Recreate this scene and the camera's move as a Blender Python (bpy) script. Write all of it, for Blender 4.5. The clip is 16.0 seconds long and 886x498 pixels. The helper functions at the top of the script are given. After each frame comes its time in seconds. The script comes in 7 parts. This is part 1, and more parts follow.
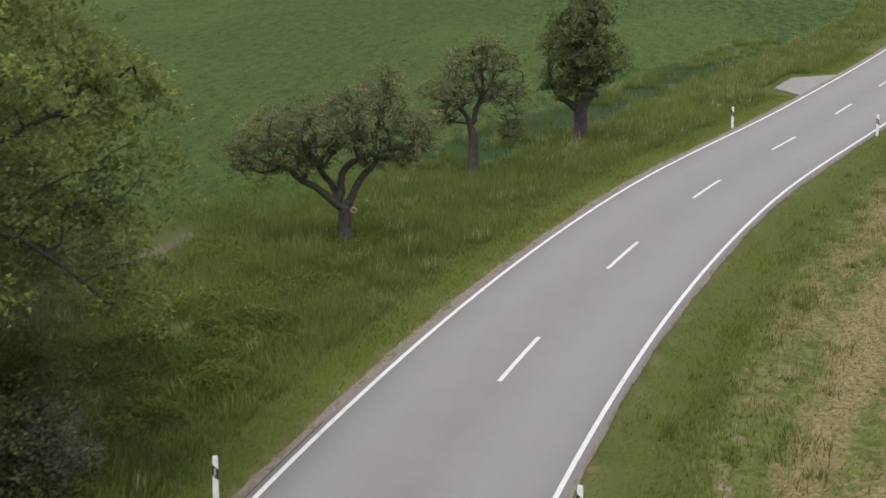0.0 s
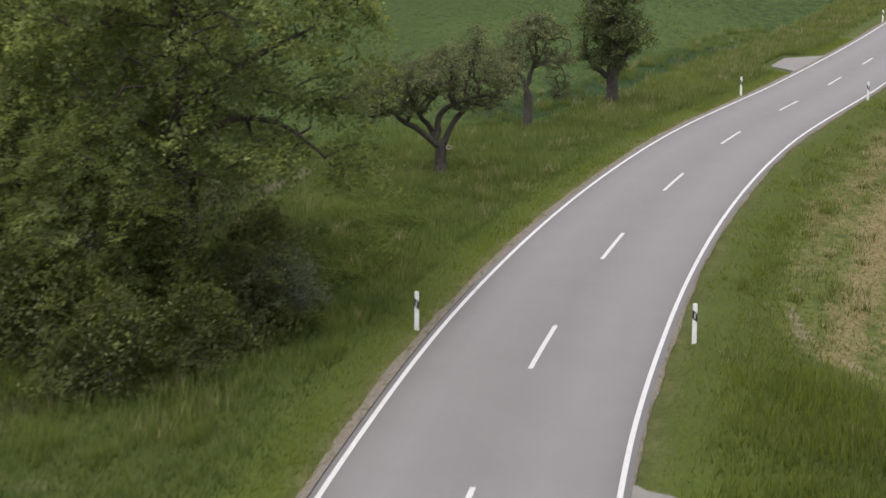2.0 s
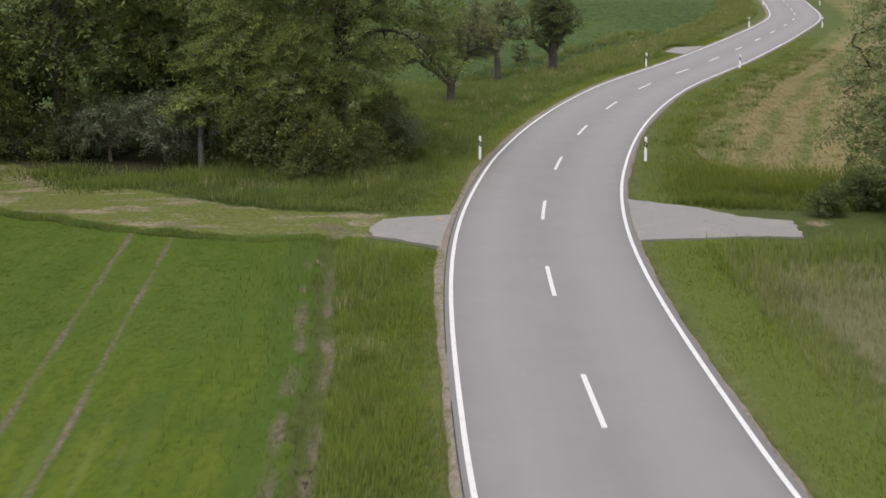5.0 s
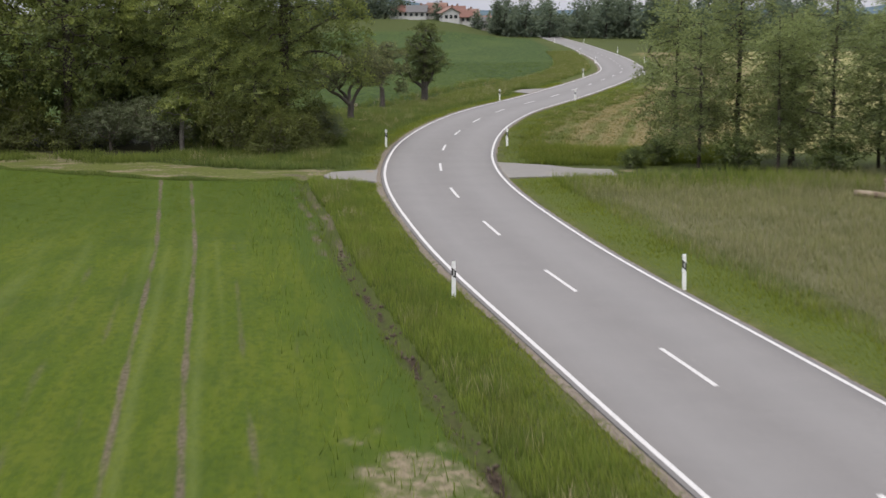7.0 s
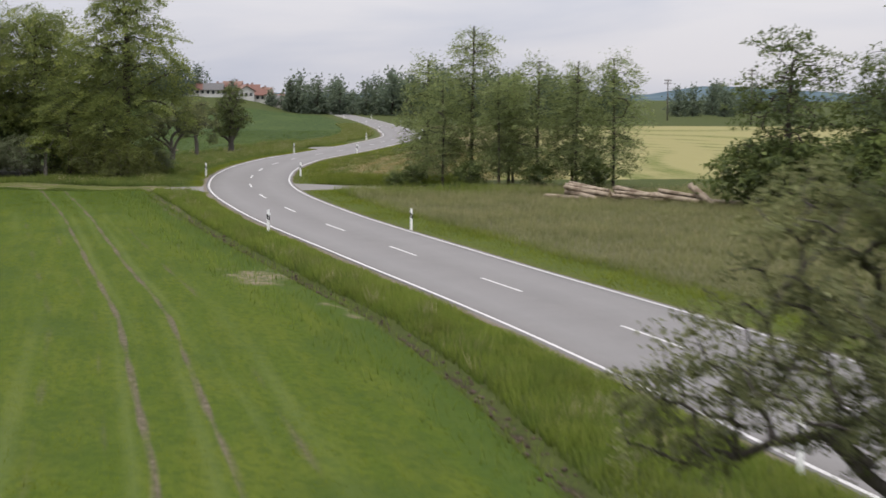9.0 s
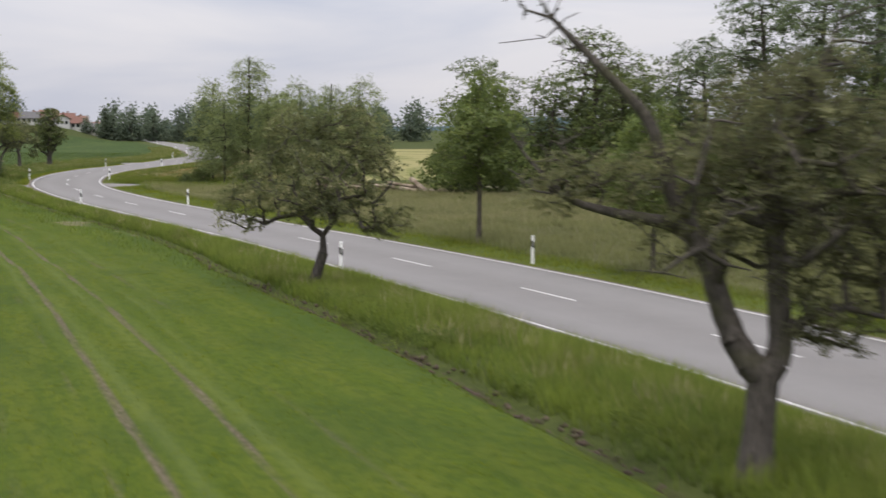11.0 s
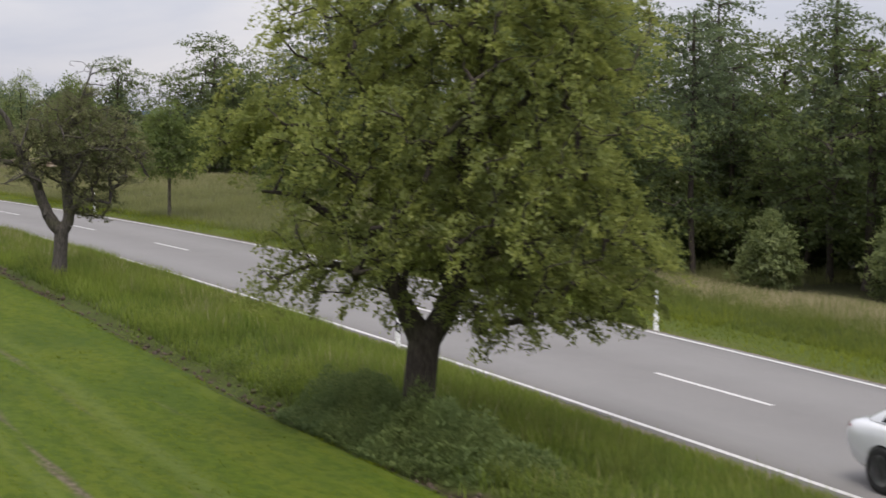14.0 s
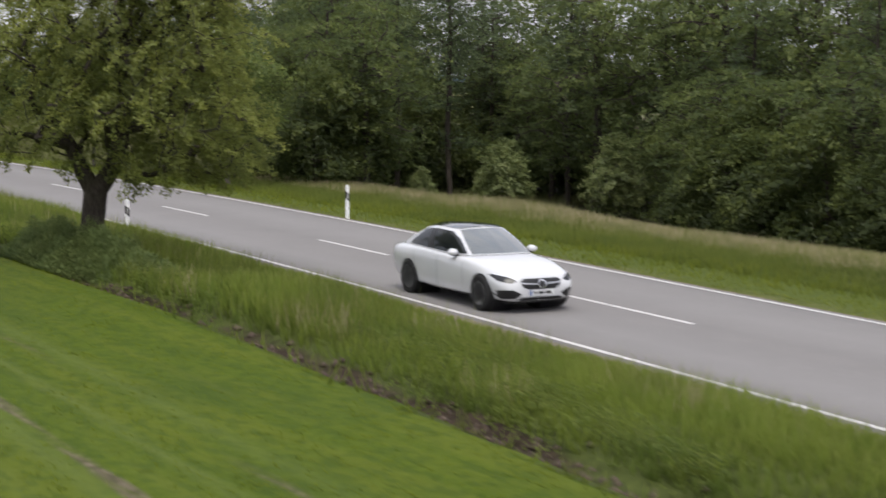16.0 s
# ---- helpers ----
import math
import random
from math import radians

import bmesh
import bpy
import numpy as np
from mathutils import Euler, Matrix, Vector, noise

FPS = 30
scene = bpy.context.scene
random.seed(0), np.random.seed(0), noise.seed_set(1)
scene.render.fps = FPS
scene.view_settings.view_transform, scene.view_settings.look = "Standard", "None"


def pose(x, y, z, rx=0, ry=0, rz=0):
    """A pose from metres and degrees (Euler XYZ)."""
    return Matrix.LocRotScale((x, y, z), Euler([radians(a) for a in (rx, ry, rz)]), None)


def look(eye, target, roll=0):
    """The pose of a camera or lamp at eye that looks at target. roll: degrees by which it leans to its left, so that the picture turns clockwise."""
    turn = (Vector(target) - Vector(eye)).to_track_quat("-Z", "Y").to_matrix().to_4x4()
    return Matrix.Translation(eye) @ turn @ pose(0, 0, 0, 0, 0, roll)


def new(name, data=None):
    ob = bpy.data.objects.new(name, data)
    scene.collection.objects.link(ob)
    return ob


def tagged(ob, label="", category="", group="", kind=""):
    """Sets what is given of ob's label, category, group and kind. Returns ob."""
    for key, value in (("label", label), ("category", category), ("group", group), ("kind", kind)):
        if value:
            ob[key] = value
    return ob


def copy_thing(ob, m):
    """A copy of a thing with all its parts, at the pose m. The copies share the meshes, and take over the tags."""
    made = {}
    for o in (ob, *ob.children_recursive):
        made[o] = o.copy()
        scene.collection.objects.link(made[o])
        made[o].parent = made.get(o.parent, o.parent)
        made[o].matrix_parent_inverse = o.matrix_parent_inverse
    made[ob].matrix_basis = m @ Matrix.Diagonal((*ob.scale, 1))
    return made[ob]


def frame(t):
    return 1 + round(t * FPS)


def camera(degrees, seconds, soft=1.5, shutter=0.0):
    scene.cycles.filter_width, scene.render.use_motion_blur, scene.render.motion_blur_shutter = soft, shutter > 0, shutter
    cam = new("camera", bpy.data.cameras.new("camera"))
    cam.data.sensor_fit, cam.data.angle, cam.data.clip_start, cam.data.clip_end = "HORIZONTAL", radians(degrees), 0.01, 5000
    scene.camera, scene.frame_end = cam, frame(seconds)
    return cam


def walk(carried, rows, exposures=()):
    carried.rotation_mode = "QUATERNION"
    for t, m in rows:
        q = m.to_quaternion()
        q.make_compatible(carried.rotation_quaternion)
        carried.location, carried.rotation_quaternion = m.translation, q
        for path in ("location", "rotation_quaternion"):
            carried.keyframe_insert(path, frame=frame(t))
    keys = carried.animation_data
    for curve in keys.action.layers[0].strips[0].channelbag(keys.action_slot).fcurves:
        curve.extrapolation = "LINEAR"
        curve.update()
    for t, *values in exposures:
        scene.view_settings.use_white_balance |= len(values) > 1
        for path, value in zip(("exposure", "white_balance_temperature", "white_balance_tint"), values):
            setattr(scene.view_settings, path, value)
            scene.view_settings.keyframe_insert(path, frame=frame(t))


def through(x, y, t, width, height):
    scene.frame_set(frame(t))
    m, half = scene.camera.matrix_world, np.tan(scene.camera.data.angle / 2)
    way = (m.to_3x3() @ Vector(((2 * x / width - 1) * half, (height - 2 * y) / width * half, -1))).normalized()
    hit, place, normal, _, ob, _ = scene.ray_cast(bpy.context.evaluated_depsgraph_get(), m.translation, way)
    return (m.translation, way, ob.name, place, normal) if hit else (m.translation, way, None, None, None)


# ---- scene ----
cam = camera(30.29, 16.0, soft=1.5, shutter=0.4)

# seconds, eye, target, roll
PATH = [
    (0, (-69.822, 1.004, 12.165), (-71.755, 0.772, 11.709), 0.2),
    (0.5, (-67.601, 0.268, 11.904), (-69.538, 0.049, 11.455), -0.0),
    (1, (-65.007, -0.539, 11.703), (-66.945, -0.747, 11.257), -0.0),
    (1.5, (-62.047, -1.433, 11.445), (-63.988, -1.627, 11.003), 0.1),
    (2, (-58.252, -2.465, 11.295), (-60.195, -2.646, 10.859), -0.0),
    (2.5, (-54.151, -3.471, 11.127), (-56.095, -3.64, 10.692), 0.2),
    (3, (-49.657, -4.4, 10.937), (-51.605, -4.548, 10.51), 0.3),
    (3.5, (-45.006, -5.105, 10.569), (-46.957, -5.229, 10.15), 0.2),
    (4, (-39.834, -5.81, 10.241), (-41.79, -5.906, 9.834), 0.1),
    (6.4, (-10.783, -10.048, 8.573), (-12.755, -9.956, 8.251), -0.4),
    (7, (-2.657, -11.289, 7.853), (-4.63, -11.132, 7.566), -0.3),
    (7.5, (4.179, -12.216, 7.292), (2.207, -12.018, 7.027), -0.4),
    (8, (11.63, -13.136, 6.905), (9.662, -12.869, 6.674), -0.3),
    (8.5, (18.626, -13.972, 6.518), (16.666, -13.627, 6.312), 0.1),
    (11, (54.724, -17.433, 4.856), (52.828, -16.814, 4.709), 0.3),
    (11.5, (60.38, -17.878, 4.56), (58.508, -17.19, 4.412), 0.2),
    (12, (66.099, -18.32, 4.416), (64.245, -17.585, 4.269), -0.1),
    (12.5, (70.892, -18.649, 4.678), (69.052, -17.877, 4.534), 0.2),
    (13, (75.412, -18.913, 5.1), (73.596, -18.089, 4.956), 0.2),
    (13.5, (79.585, -19.305, 5.191), (77.793, -18.429, 5.04), 0.3),
    (14, (82.724, -19.318, 5.161), (80.959, -18.392, 4.996), 0.2),
    (14.5, (84.785, -19.359, 4.974), (83.029, -18.417, 4.801), 0.3),
    (15, (87.292, -19.523, 4.678), (85.558, -18.544, 4.486), 0.3),
    (15.5, (89.957, -19.737, 4.442), (88.245, -18.721, 4.242), 0.3),
    (16, (93.128, -20.045, 4.129), (91.444, -18.987, 3.923), 0.5),
]
walk(cam, [(t, look(e, g, r)) for t, e, g, r in PATH])

# ---- daylight: high thin overcast, soft sun from behind the meadow side ----
SUN_DIR = Vector((0.36, -0.16, 0.9)).normalized()      # towards the sun
world = bpy.data.worlds.new("overcast_sky")
scene.world = world
world.use_nodes = True
wn, wl = world.node_tree.nodes, world.node_tree.links
wn.clear()


def wnode(kind, **values):
    n = wn.new(kind)
    for key, v in values.items():
        n.inputs[key.replace("_", " ")].default_value = v
    return n


w_out, w_bg = wn.new("ShaderNodeOutputWorld"), wnode("ShaderNodeBackground", Strength=0.1)
sky = wn.new("ShaderNodeTexSky")
sky.sky_type, sky.sun_disc = "NISHITA", False
sky.sun_elevation, sky.sun_rotation = math.asin(SUN_DIR.z), math.atan2(SUN_DIR.x, SUN_DIR.y)
sky.air_density, sky.dust_density = 1.0, 2.0
coord = wn.new("ShaderNodeTexCoord")
squash = wn.new("ShaderNodeMapping")
squash.inputs["Scale"].default_value = (1.0, 1.0, 4.5)
cloud = wnode("ShaderNodeTexNoise", Scale=3.4, Detail=6.0, Roughness=0.5, Distortion=0.6)
ramp = wn.new("ShaderNodeValToRGB")
ramp.color_ramp.elements[0].position, ramp.color_ramp.elements[0].color = 0.36, (5.1, 5.3, 6.25, 1)
ramp.color_ramp.elements[1].position, ramp.color_ramp.elements[1].color = 0.64, (6.9, 6.72, 7.1, 1)
veil = wn.new("ShaderNodeMixRGB")
veil.inputs[0].default_value = 0.9
wl.new(coord.outputs["Generated"], squash.inputs["Vector"])
wl.new(squash.outputs["Vector"], cloud.inputs["Vector"])
wl.new(cloud.outputs["Fac"], ramp.inputs["Fac"])
wl.new(sky.outputs["Color"], veil.inputs[1])
wl.new(ramp.outputs["Color"], veil.inputs[2])
# an overcast sky is brighter overhead than at the horizon
axes, rising = wn.new("ShaderNodeSeparateXYZ"), wn.new("ShaderNodeMapRange")
rising.inputs["To Min"].default_value, rising.inputs["To Max"].default_value = 0.87, 2.05
overhead = wn.new("ShaderNodeMixRGB")
overhead.blend_type, overhead.inputs[0].default_value = "MULTIPLY", 1.0
wl.new(coord.outputs["Generated"], axes.inputs[0])
wl.new(axes.outputs["Z"], rising.inputs["Value"])
wl.new(veil.outputs["Color"], overhead.inputs[1])
wl.new(rising.outputs["Result"], overhead.inputs[2])
wl.new(overhead.outputs["Color"], w_bg.inputs["Color"])
wl.new(w_bg.outputs["Background"], w_out.inputs["Surface"])

sun_data = bpy.data.lights.new("sun", "SUN")
sun_data.energy, sun_data.angle, sun_data.color = 1.6, radians(28), (1.0, 0.95, 0.86)
sun = new("sun", sun_data)
sun.matrix_world = look(SUN_DIR * 80, (0, 0, 0))
scene.view_settings.exposure = 0.33

# ---- materials ----


class Shader:
    """A node material with short calls for its nodes."""

    def __init__(self, name):
        self.mat = bpy.data.materials.new(name)
        self.mat.use_nodes = True
        self.tree = self.mat.node_tree
        self.tree.nodes.clear()
        self.out = self.tree.nodes.new("ShaderNodeOutputMaterial")

    def put(self, socket, value):
        if hasattr(value, "is_linked"):
            self.tree.links.new(value, socket)
        elif isinstance(value, (tuple, list)) and len(value) == 3 and socket.type == "RGBA":
            socket.default_value = (*value, 1)
        else:
            socket.default_value = value

    def node(self, kind, out=0, **values):
        n = self.tree.nodes.new(kind)
        for key, v in values.items():
            self.put(n.inputs[key.replace("_", " ")], v)
        return n.outputs[out]

    def noise(self, scale, detail=4.0, rough=0.55, vector=None, stretch=None):
        n = self.tree.nodes.new("ShaderNodeTexNoise")
        n.inputs["Scale"].default_value, n.inputs["Detail"].default_value, n.inputs["Roughness"].default_value = scale, detail, rough
        v = vector or self.place()
        if stretch:
            m = self.tree.nodes.new("ShaderNodeMapping")
            m.inputs["Scale"].default_value = stretch
            self.tree.links.new(v, m.inputs["Vector"])
            v = m.outputs["Vector"]
        self.tree.links.new(v, n.inputs["Vector"])
        return n.outputs["Fac"]

    def place(self):
        return self.node("ShaderNodeNewGeometry", "Position")

    def local(self):
        return self.node("ShaderNodeTexCoord", "Object")

    def attr(self, name, out="Fac"):
        n = self.tree.nodes.new("ShaderNodeAttribute")
        n.attribute_name = name
        return n.outputs[out]

    def split(self, colour):
        n = self.tree.nodes.new("ShaderNodeSeparateColor")
        self.put(n.inputs[0], colour)
        return n.outputs

    def math(self, op, a, b=0.0, clamp=False):
        n = self.tree.nodes.new("ShaderNodeMath")
        n.operation, n.use_clamp = op, clamp
        self.put(n.inputs[0], a)
        self.put(n.inputs[1], b)
        return n.outputs[0]

    def step(self, v, low, high):
        n = self.tree.nodes.new("ShaderNodeMapRange")
        n.interpolation_type = "SMOOTHSTEP"
        self.put(n.inputs[0], v)
        n.inputs[1].default_value, n.inputs[2].default_value = low, high
        return n.outputs[0]

    def mix(self, fac, a, b, kind="MIX"):
        n = self.tree.nodes.new("ShaderNodeMixRGB")
        n.blend_type = kind
        self.put(n.inputs[0], fac)
        self.put(n.inputs[1], a)
        self.put(n.inputs[2], b)
        return n.outputs[0]

    def bump(self, height, distance=0.02, strength=0.5):
        n = self.tree.nodes.new("ShaderNodeBump")
        n.inputs["Strength"].default_value, n.inputs["Distance"].default_value = strength, distance
        self.put(n.inputs["Height"], height)
        return n.outputs["Normal"]

    def finish(self, colour, rough=0.8, metal=0.0, normal=None, spec=0.5, coat=0.0):
        n = self.tree.nodes.new("ShaderNodeBsdfPrincipled")
        self.put(n.inputs["Base Color"], colour)
        self.put(n.inputs["Roughness"], rough)
        self.put(n.inputs["Metallic"], metal)
        self.put(n.inputs["Specular IOR Level"], spec)
        self.put(n.inputs["Coat Weight"], coat)
        n.inputs["Coat Roughness"].default_value = 0.06
        if normal is not None:
            self.put(n.inputs["Normal"], normal)
        self.tree.links.new(n.outputs[0], self.out.inputs["Surface"])
        return self.mat

    def leafy(self, colour, through, share=0.35, gloss=0.0):
        a = self.node("ShaderNodeBsdfDiffuse", Color=colour)
        b = self.node("ShaderNodeBsdfTranslucent", Color=through)
        m = self.tree.nodes.new("ShaderNodeMixShader")
        m.inputs[0].default_value = share
        self.tree.links.new(a, m.inputs[1])
        self.tree.links.new(b, m.inputs[2])
        last = m.outputs[0]
        if gloss:
            g = self.node("ShaderNodeBsdfGlossy", Color=(1, 1, 1), Roughness=0.45)
            k = self.tree.nodes.new("ShaderNodeMixShader")
            k.inputs[0].default_value = gloss
            self.tree.links.new(last, k.inputs[1])
            self.tree.links.new(g, k.inputs[2])
            last = k.outputs[0]
        self.tree.links.new(last, self.out.inputs["Surface"])
        return self.mat


def plain(name, colour, rough=0.6, metal=0.0, grain=12.0, vary=0.12, bump=0.002, coat=0.0, spec=0.5):
    """A solid material with slight grain and wear."""
    s = Shader(name)
    v = s.local()
    fine, broad = s.noise(grain, 5, 0.6, v), s.noise(grain * 0.12, 3, 0.5, v)
    dark = tuple(c * (1 - 2 * vary) for c in colour)
    base = s.mix(s.step(fine, 0.35, 0.7), dark, colour)
    base = s.mix(s.math("MULTIPLY", s.step(broad, 0.4, 0.75), vary * 2), base, tuple(c * 0.75 for c in colour))
    return s.finish(base, rough, metal, s.bump(fine, bump, 0.4) if bump else None, spec, coat)


def leaf_material(name, dark, light, young, share=0.35, gloss=0.012):
    """Leaves: tint runs from old leaf, crown shade put into its dark colour, to fresh shoot, clump by clump."""
    s = Shader(name)
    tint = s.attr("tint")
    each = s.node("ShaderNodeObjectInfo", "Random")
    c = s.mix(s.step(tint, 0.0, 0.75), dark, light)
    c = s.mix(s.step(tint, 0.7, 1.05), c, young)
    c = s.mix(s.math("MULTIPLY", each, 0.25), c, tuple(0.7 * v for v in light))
    return s.leafy(c, s.mix(0.5, c, young), share, gloss)


def blade_material(name, root, mid, tip, share=0.5, mottle=0.5, drill=False, head=0.55):
    """Grass blades: tint picks the blade's hue, rise runs from root to tip."""
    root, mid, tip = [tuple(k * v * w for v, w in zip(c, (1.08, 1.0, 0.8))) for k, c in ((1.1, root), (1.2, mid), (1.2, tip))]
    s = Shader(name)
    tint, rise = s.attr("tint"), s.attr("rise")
    patch, tuft = s.noise(0.22, 3, 0.6), s.noise(1.1, 4, 0.65)
    if drill:
        patch = s.noise(0.9, 4, 0.6, None, (0.07, 1.0, 1.0))
        tuft = s.math("ADD", s.math("MULTIPLY", s.noise(2.4, 4, 0.6, None, (0.12, 1.0, 1.0)), 0.45), s.math("MULTIPLY", s.noise(4.2, 4, 0.65, None, (0.6, 1.0, 1.0)), 0.55))
    dull = tuple(v * k for v, k in zip(mid, (0.55, 0.68, 0.85)))
    # root darker than mid for depth: shade between the blades, put into colour
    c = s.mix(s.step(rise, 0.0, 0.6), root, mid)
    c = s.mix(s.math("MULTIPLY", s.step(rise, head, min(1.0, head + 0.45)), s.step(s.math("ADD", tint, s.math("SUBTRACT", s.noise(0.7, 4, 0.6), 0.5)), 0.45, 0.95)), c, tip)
    c = s.mix(s.math("MULTIPLY", s.step(tuft, 0.42, 0.62), mottle), c, dull)
    c = s.mix(s.math("MULTIPLY", s.step(patch, 0.42, 0.66), 0.45 if drill else 0.4), c, tuple((1.2 if drill else 1.25) * v for v in mid))
    return s.leafy(c, c, share, 0.004)


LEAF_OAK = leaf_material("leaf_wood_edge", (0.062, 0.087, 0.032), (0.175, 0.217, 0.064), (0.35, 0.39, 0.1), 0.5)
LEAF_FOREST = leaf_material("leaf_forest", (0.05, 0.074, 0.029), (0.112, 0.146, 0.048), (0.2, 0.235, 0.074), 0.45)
# undergrowth leaf darkened: shade under the canopy is put into its colour
LEAF_SHADED = leaf_material("leaf_shaded_undergrowth", (0.042, 0.062, 0.022), (0.09, 0.116, 0.036), (0.16, 0.186, 0.052), 0.45)
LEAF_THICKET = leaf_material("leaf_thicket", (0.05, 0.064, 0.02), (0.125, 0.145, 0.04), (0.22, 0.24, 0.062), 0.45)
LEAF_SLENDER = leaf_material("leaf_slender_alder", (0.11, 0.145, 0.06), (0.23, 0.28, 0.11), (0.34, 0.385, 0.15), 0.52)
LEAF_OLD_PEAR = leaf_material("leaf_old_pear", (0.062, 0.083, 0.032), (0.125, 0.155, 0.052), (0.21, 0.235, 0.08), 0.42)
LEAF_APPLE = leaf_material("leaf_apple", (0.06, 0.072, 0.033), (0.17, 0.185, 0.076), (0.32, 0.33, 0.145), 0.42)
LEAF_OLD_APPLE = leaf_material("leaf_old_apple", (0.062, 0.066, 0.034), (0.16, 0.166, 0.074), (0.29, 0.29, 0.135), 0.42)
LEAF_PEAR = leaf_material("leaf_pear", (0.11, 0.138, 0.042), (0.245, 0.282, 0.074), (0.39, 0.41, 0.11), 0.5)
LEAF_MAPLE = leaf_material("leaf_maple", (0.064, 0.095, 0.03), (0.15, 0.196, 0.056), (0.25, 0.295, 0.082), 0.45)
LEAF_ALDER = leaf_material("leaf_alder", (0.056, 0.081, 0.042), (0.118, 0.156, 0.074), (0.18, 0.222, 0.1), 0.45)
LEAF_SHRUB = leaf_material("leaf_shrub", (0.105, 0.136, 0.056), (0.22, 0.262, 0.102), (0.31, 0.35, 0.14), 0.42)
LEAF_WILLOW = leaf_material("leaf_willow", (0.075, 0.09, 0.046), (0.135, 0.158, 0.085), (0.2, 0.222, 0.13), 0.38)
# distant trees: haze mixed into paler blue-grey leaf colours
LEAF_FAR_HAZE = leaf_material("leaf_far_haze", (0.085, 0.115, 0.082), (0.135, 0.17, 0.11), (0.175, 0.21, 0.13), 0.4)


def bark_material(name, colour, moss):
    s = Shader(name)
    v = s.local()
    ridge = s.noise(9.0, 6, 0.65, v, (3.0, 3.0, 0.6))
    c = s.mix(s.step(ridge, 0.35, 0.65), tuple(0.4 * x for x in colour), colour)
    c = s.mix(s.math("MULTIPLY", s.step(s.noise(1.4, 4, 0.6, v), 0.48, 0.68), 0.6), c, moss)
    return s.finish(c, 0.95, 0.0, s.bump(ridge, 0.03, 0.9), 0.2)


BARK = bark_material("bark_fruit_tree", (0.12, 0.105, 0.092), (0.068, 0.068, 0.03))
BARK_DARK = bark_material("bark_wood", (0.085, 0.07, 0.058), (0.05, 0.052, 0.025))
BARK_PALE = bark_material("bark_pale", (0.3, 0.27, 0.235), (0.2, 0.185, 0.15))
BARK_YOUNG = bark_material("bark_young", (0.16, 0.14, 0.11), (0.12, 0.12, 0.06))

# ---- the plan of the road: its centre line as a function of x ----
CENTRE = [(-900, 98), (-700, 80), (-489, 60.3), (-325, 44.2), (-248, 34.7), (-214, 28.9), (-190, 22.2), (-153.8, 10.9), (-131, 3.15), (-107.6, -2.15), (-83.8, -4.9),
          (-59.8, -4.72), (-35.9, -2.87), (-12, -0.75), (12, 0.48), (24, 0.7), (48, 0.0), (72, -1.65), (100, -4.1), (150, -9.0), (300, -26)]


def smooth_line(points, step=0.5):
    """A dense cubic through the points, monotone in x."""
    px, py = np.array(points, float).T
    slope = np.gradient(py, px)
    xs = np.arange(px[0], px[-1], step)
    i = np.clip(np.searchsorted(px, xs, "right") - 1, 0, len(px) - 2)
    h, u = px[i + 1] - px[i], (xs - px[i]) / (px[i + 1] - px[i])
    ys = (2 * u**3 - 3 * u**2 + 1) * py[i] + (u**3 - 2 * u**2 + u) * h * slope[i] + (3 * u**2 - 2 * u**3) * py[i + 1] + (u**3 - u**2) * h * slope[i + 1]
    return xs, ys


LINE_X, LINE_Y = smooth_line(CENTRE)
LINE_K = np.gradient(LINE_Y, LINE_X)
LINE_S = np.concatenate([[0], np.cumsum(np.hypot(np.diff(LINE_X), np.diff(LINE_Y)))])
S_ZERO = np.interp(0.0, LINE_X, LINE_S)


def road_at(s, off=0.0):
    """x, y and heading at s metres along the road from x = 0, off metres to the meadow side."""
    x = np.interp(np.asarray(s) + S_ZERO, LINE_S, LINE_X)
    y, k = np.interp(x, LINE_X, LINE_Y), np.interp(x, LINE_X, LINE_K)
    n = np.sqrt(1 + k * k)
    return x - off * k / n, y + off / n, np.arctan(k)


def road_off(x, y):
    """Metres from the centre line; positive on the meadow side."""
    k = np.interp(x, LINE_X, LINE_K)
    return (y - np.interp(x, LINE_X, LINE_Y)) / np.sqrt(1 + k * k)


def ease(v, a, b):
    u = np.clip((v - a) / (b - a), 0, 1)
    return u * u * (3 - 2 * u)


def edge_off(x):
    """Distance of the painted edge line from the centre."""
    return 2.80 + 0.06 * ease(-x, 90, 100) + 0.42 * ease(x, -30, 8) - 0.22 * ease(x, 36, 72)


def furrow_off(x):
    return np.interp(x, (-81, -77, -70, -66, -18, -10, 2, 12, 29, 57, 64, 72, 90), (-6.8, -6.55, -6.1, -5.85, -5.9, -6.4, -7.7, -8.4, -8.85, -9.0, -8.55, -8.12, -8.2))


def wave(x, y, scale, seed=0.0):
    """Cheap smooth unevenness between -1 and 1."""
    a, b = x / scale + seed, y / scale - 1.7 * seed
    return (np.sin(a * 1.9 + 2.1 * np.sin(b * 1.3)) + np.sin(b * 2.3 + 1.7 * np.sin(a * 0.9 + 1)) + np.sin((a + b) * 3.1) * 0.6) / 2.6


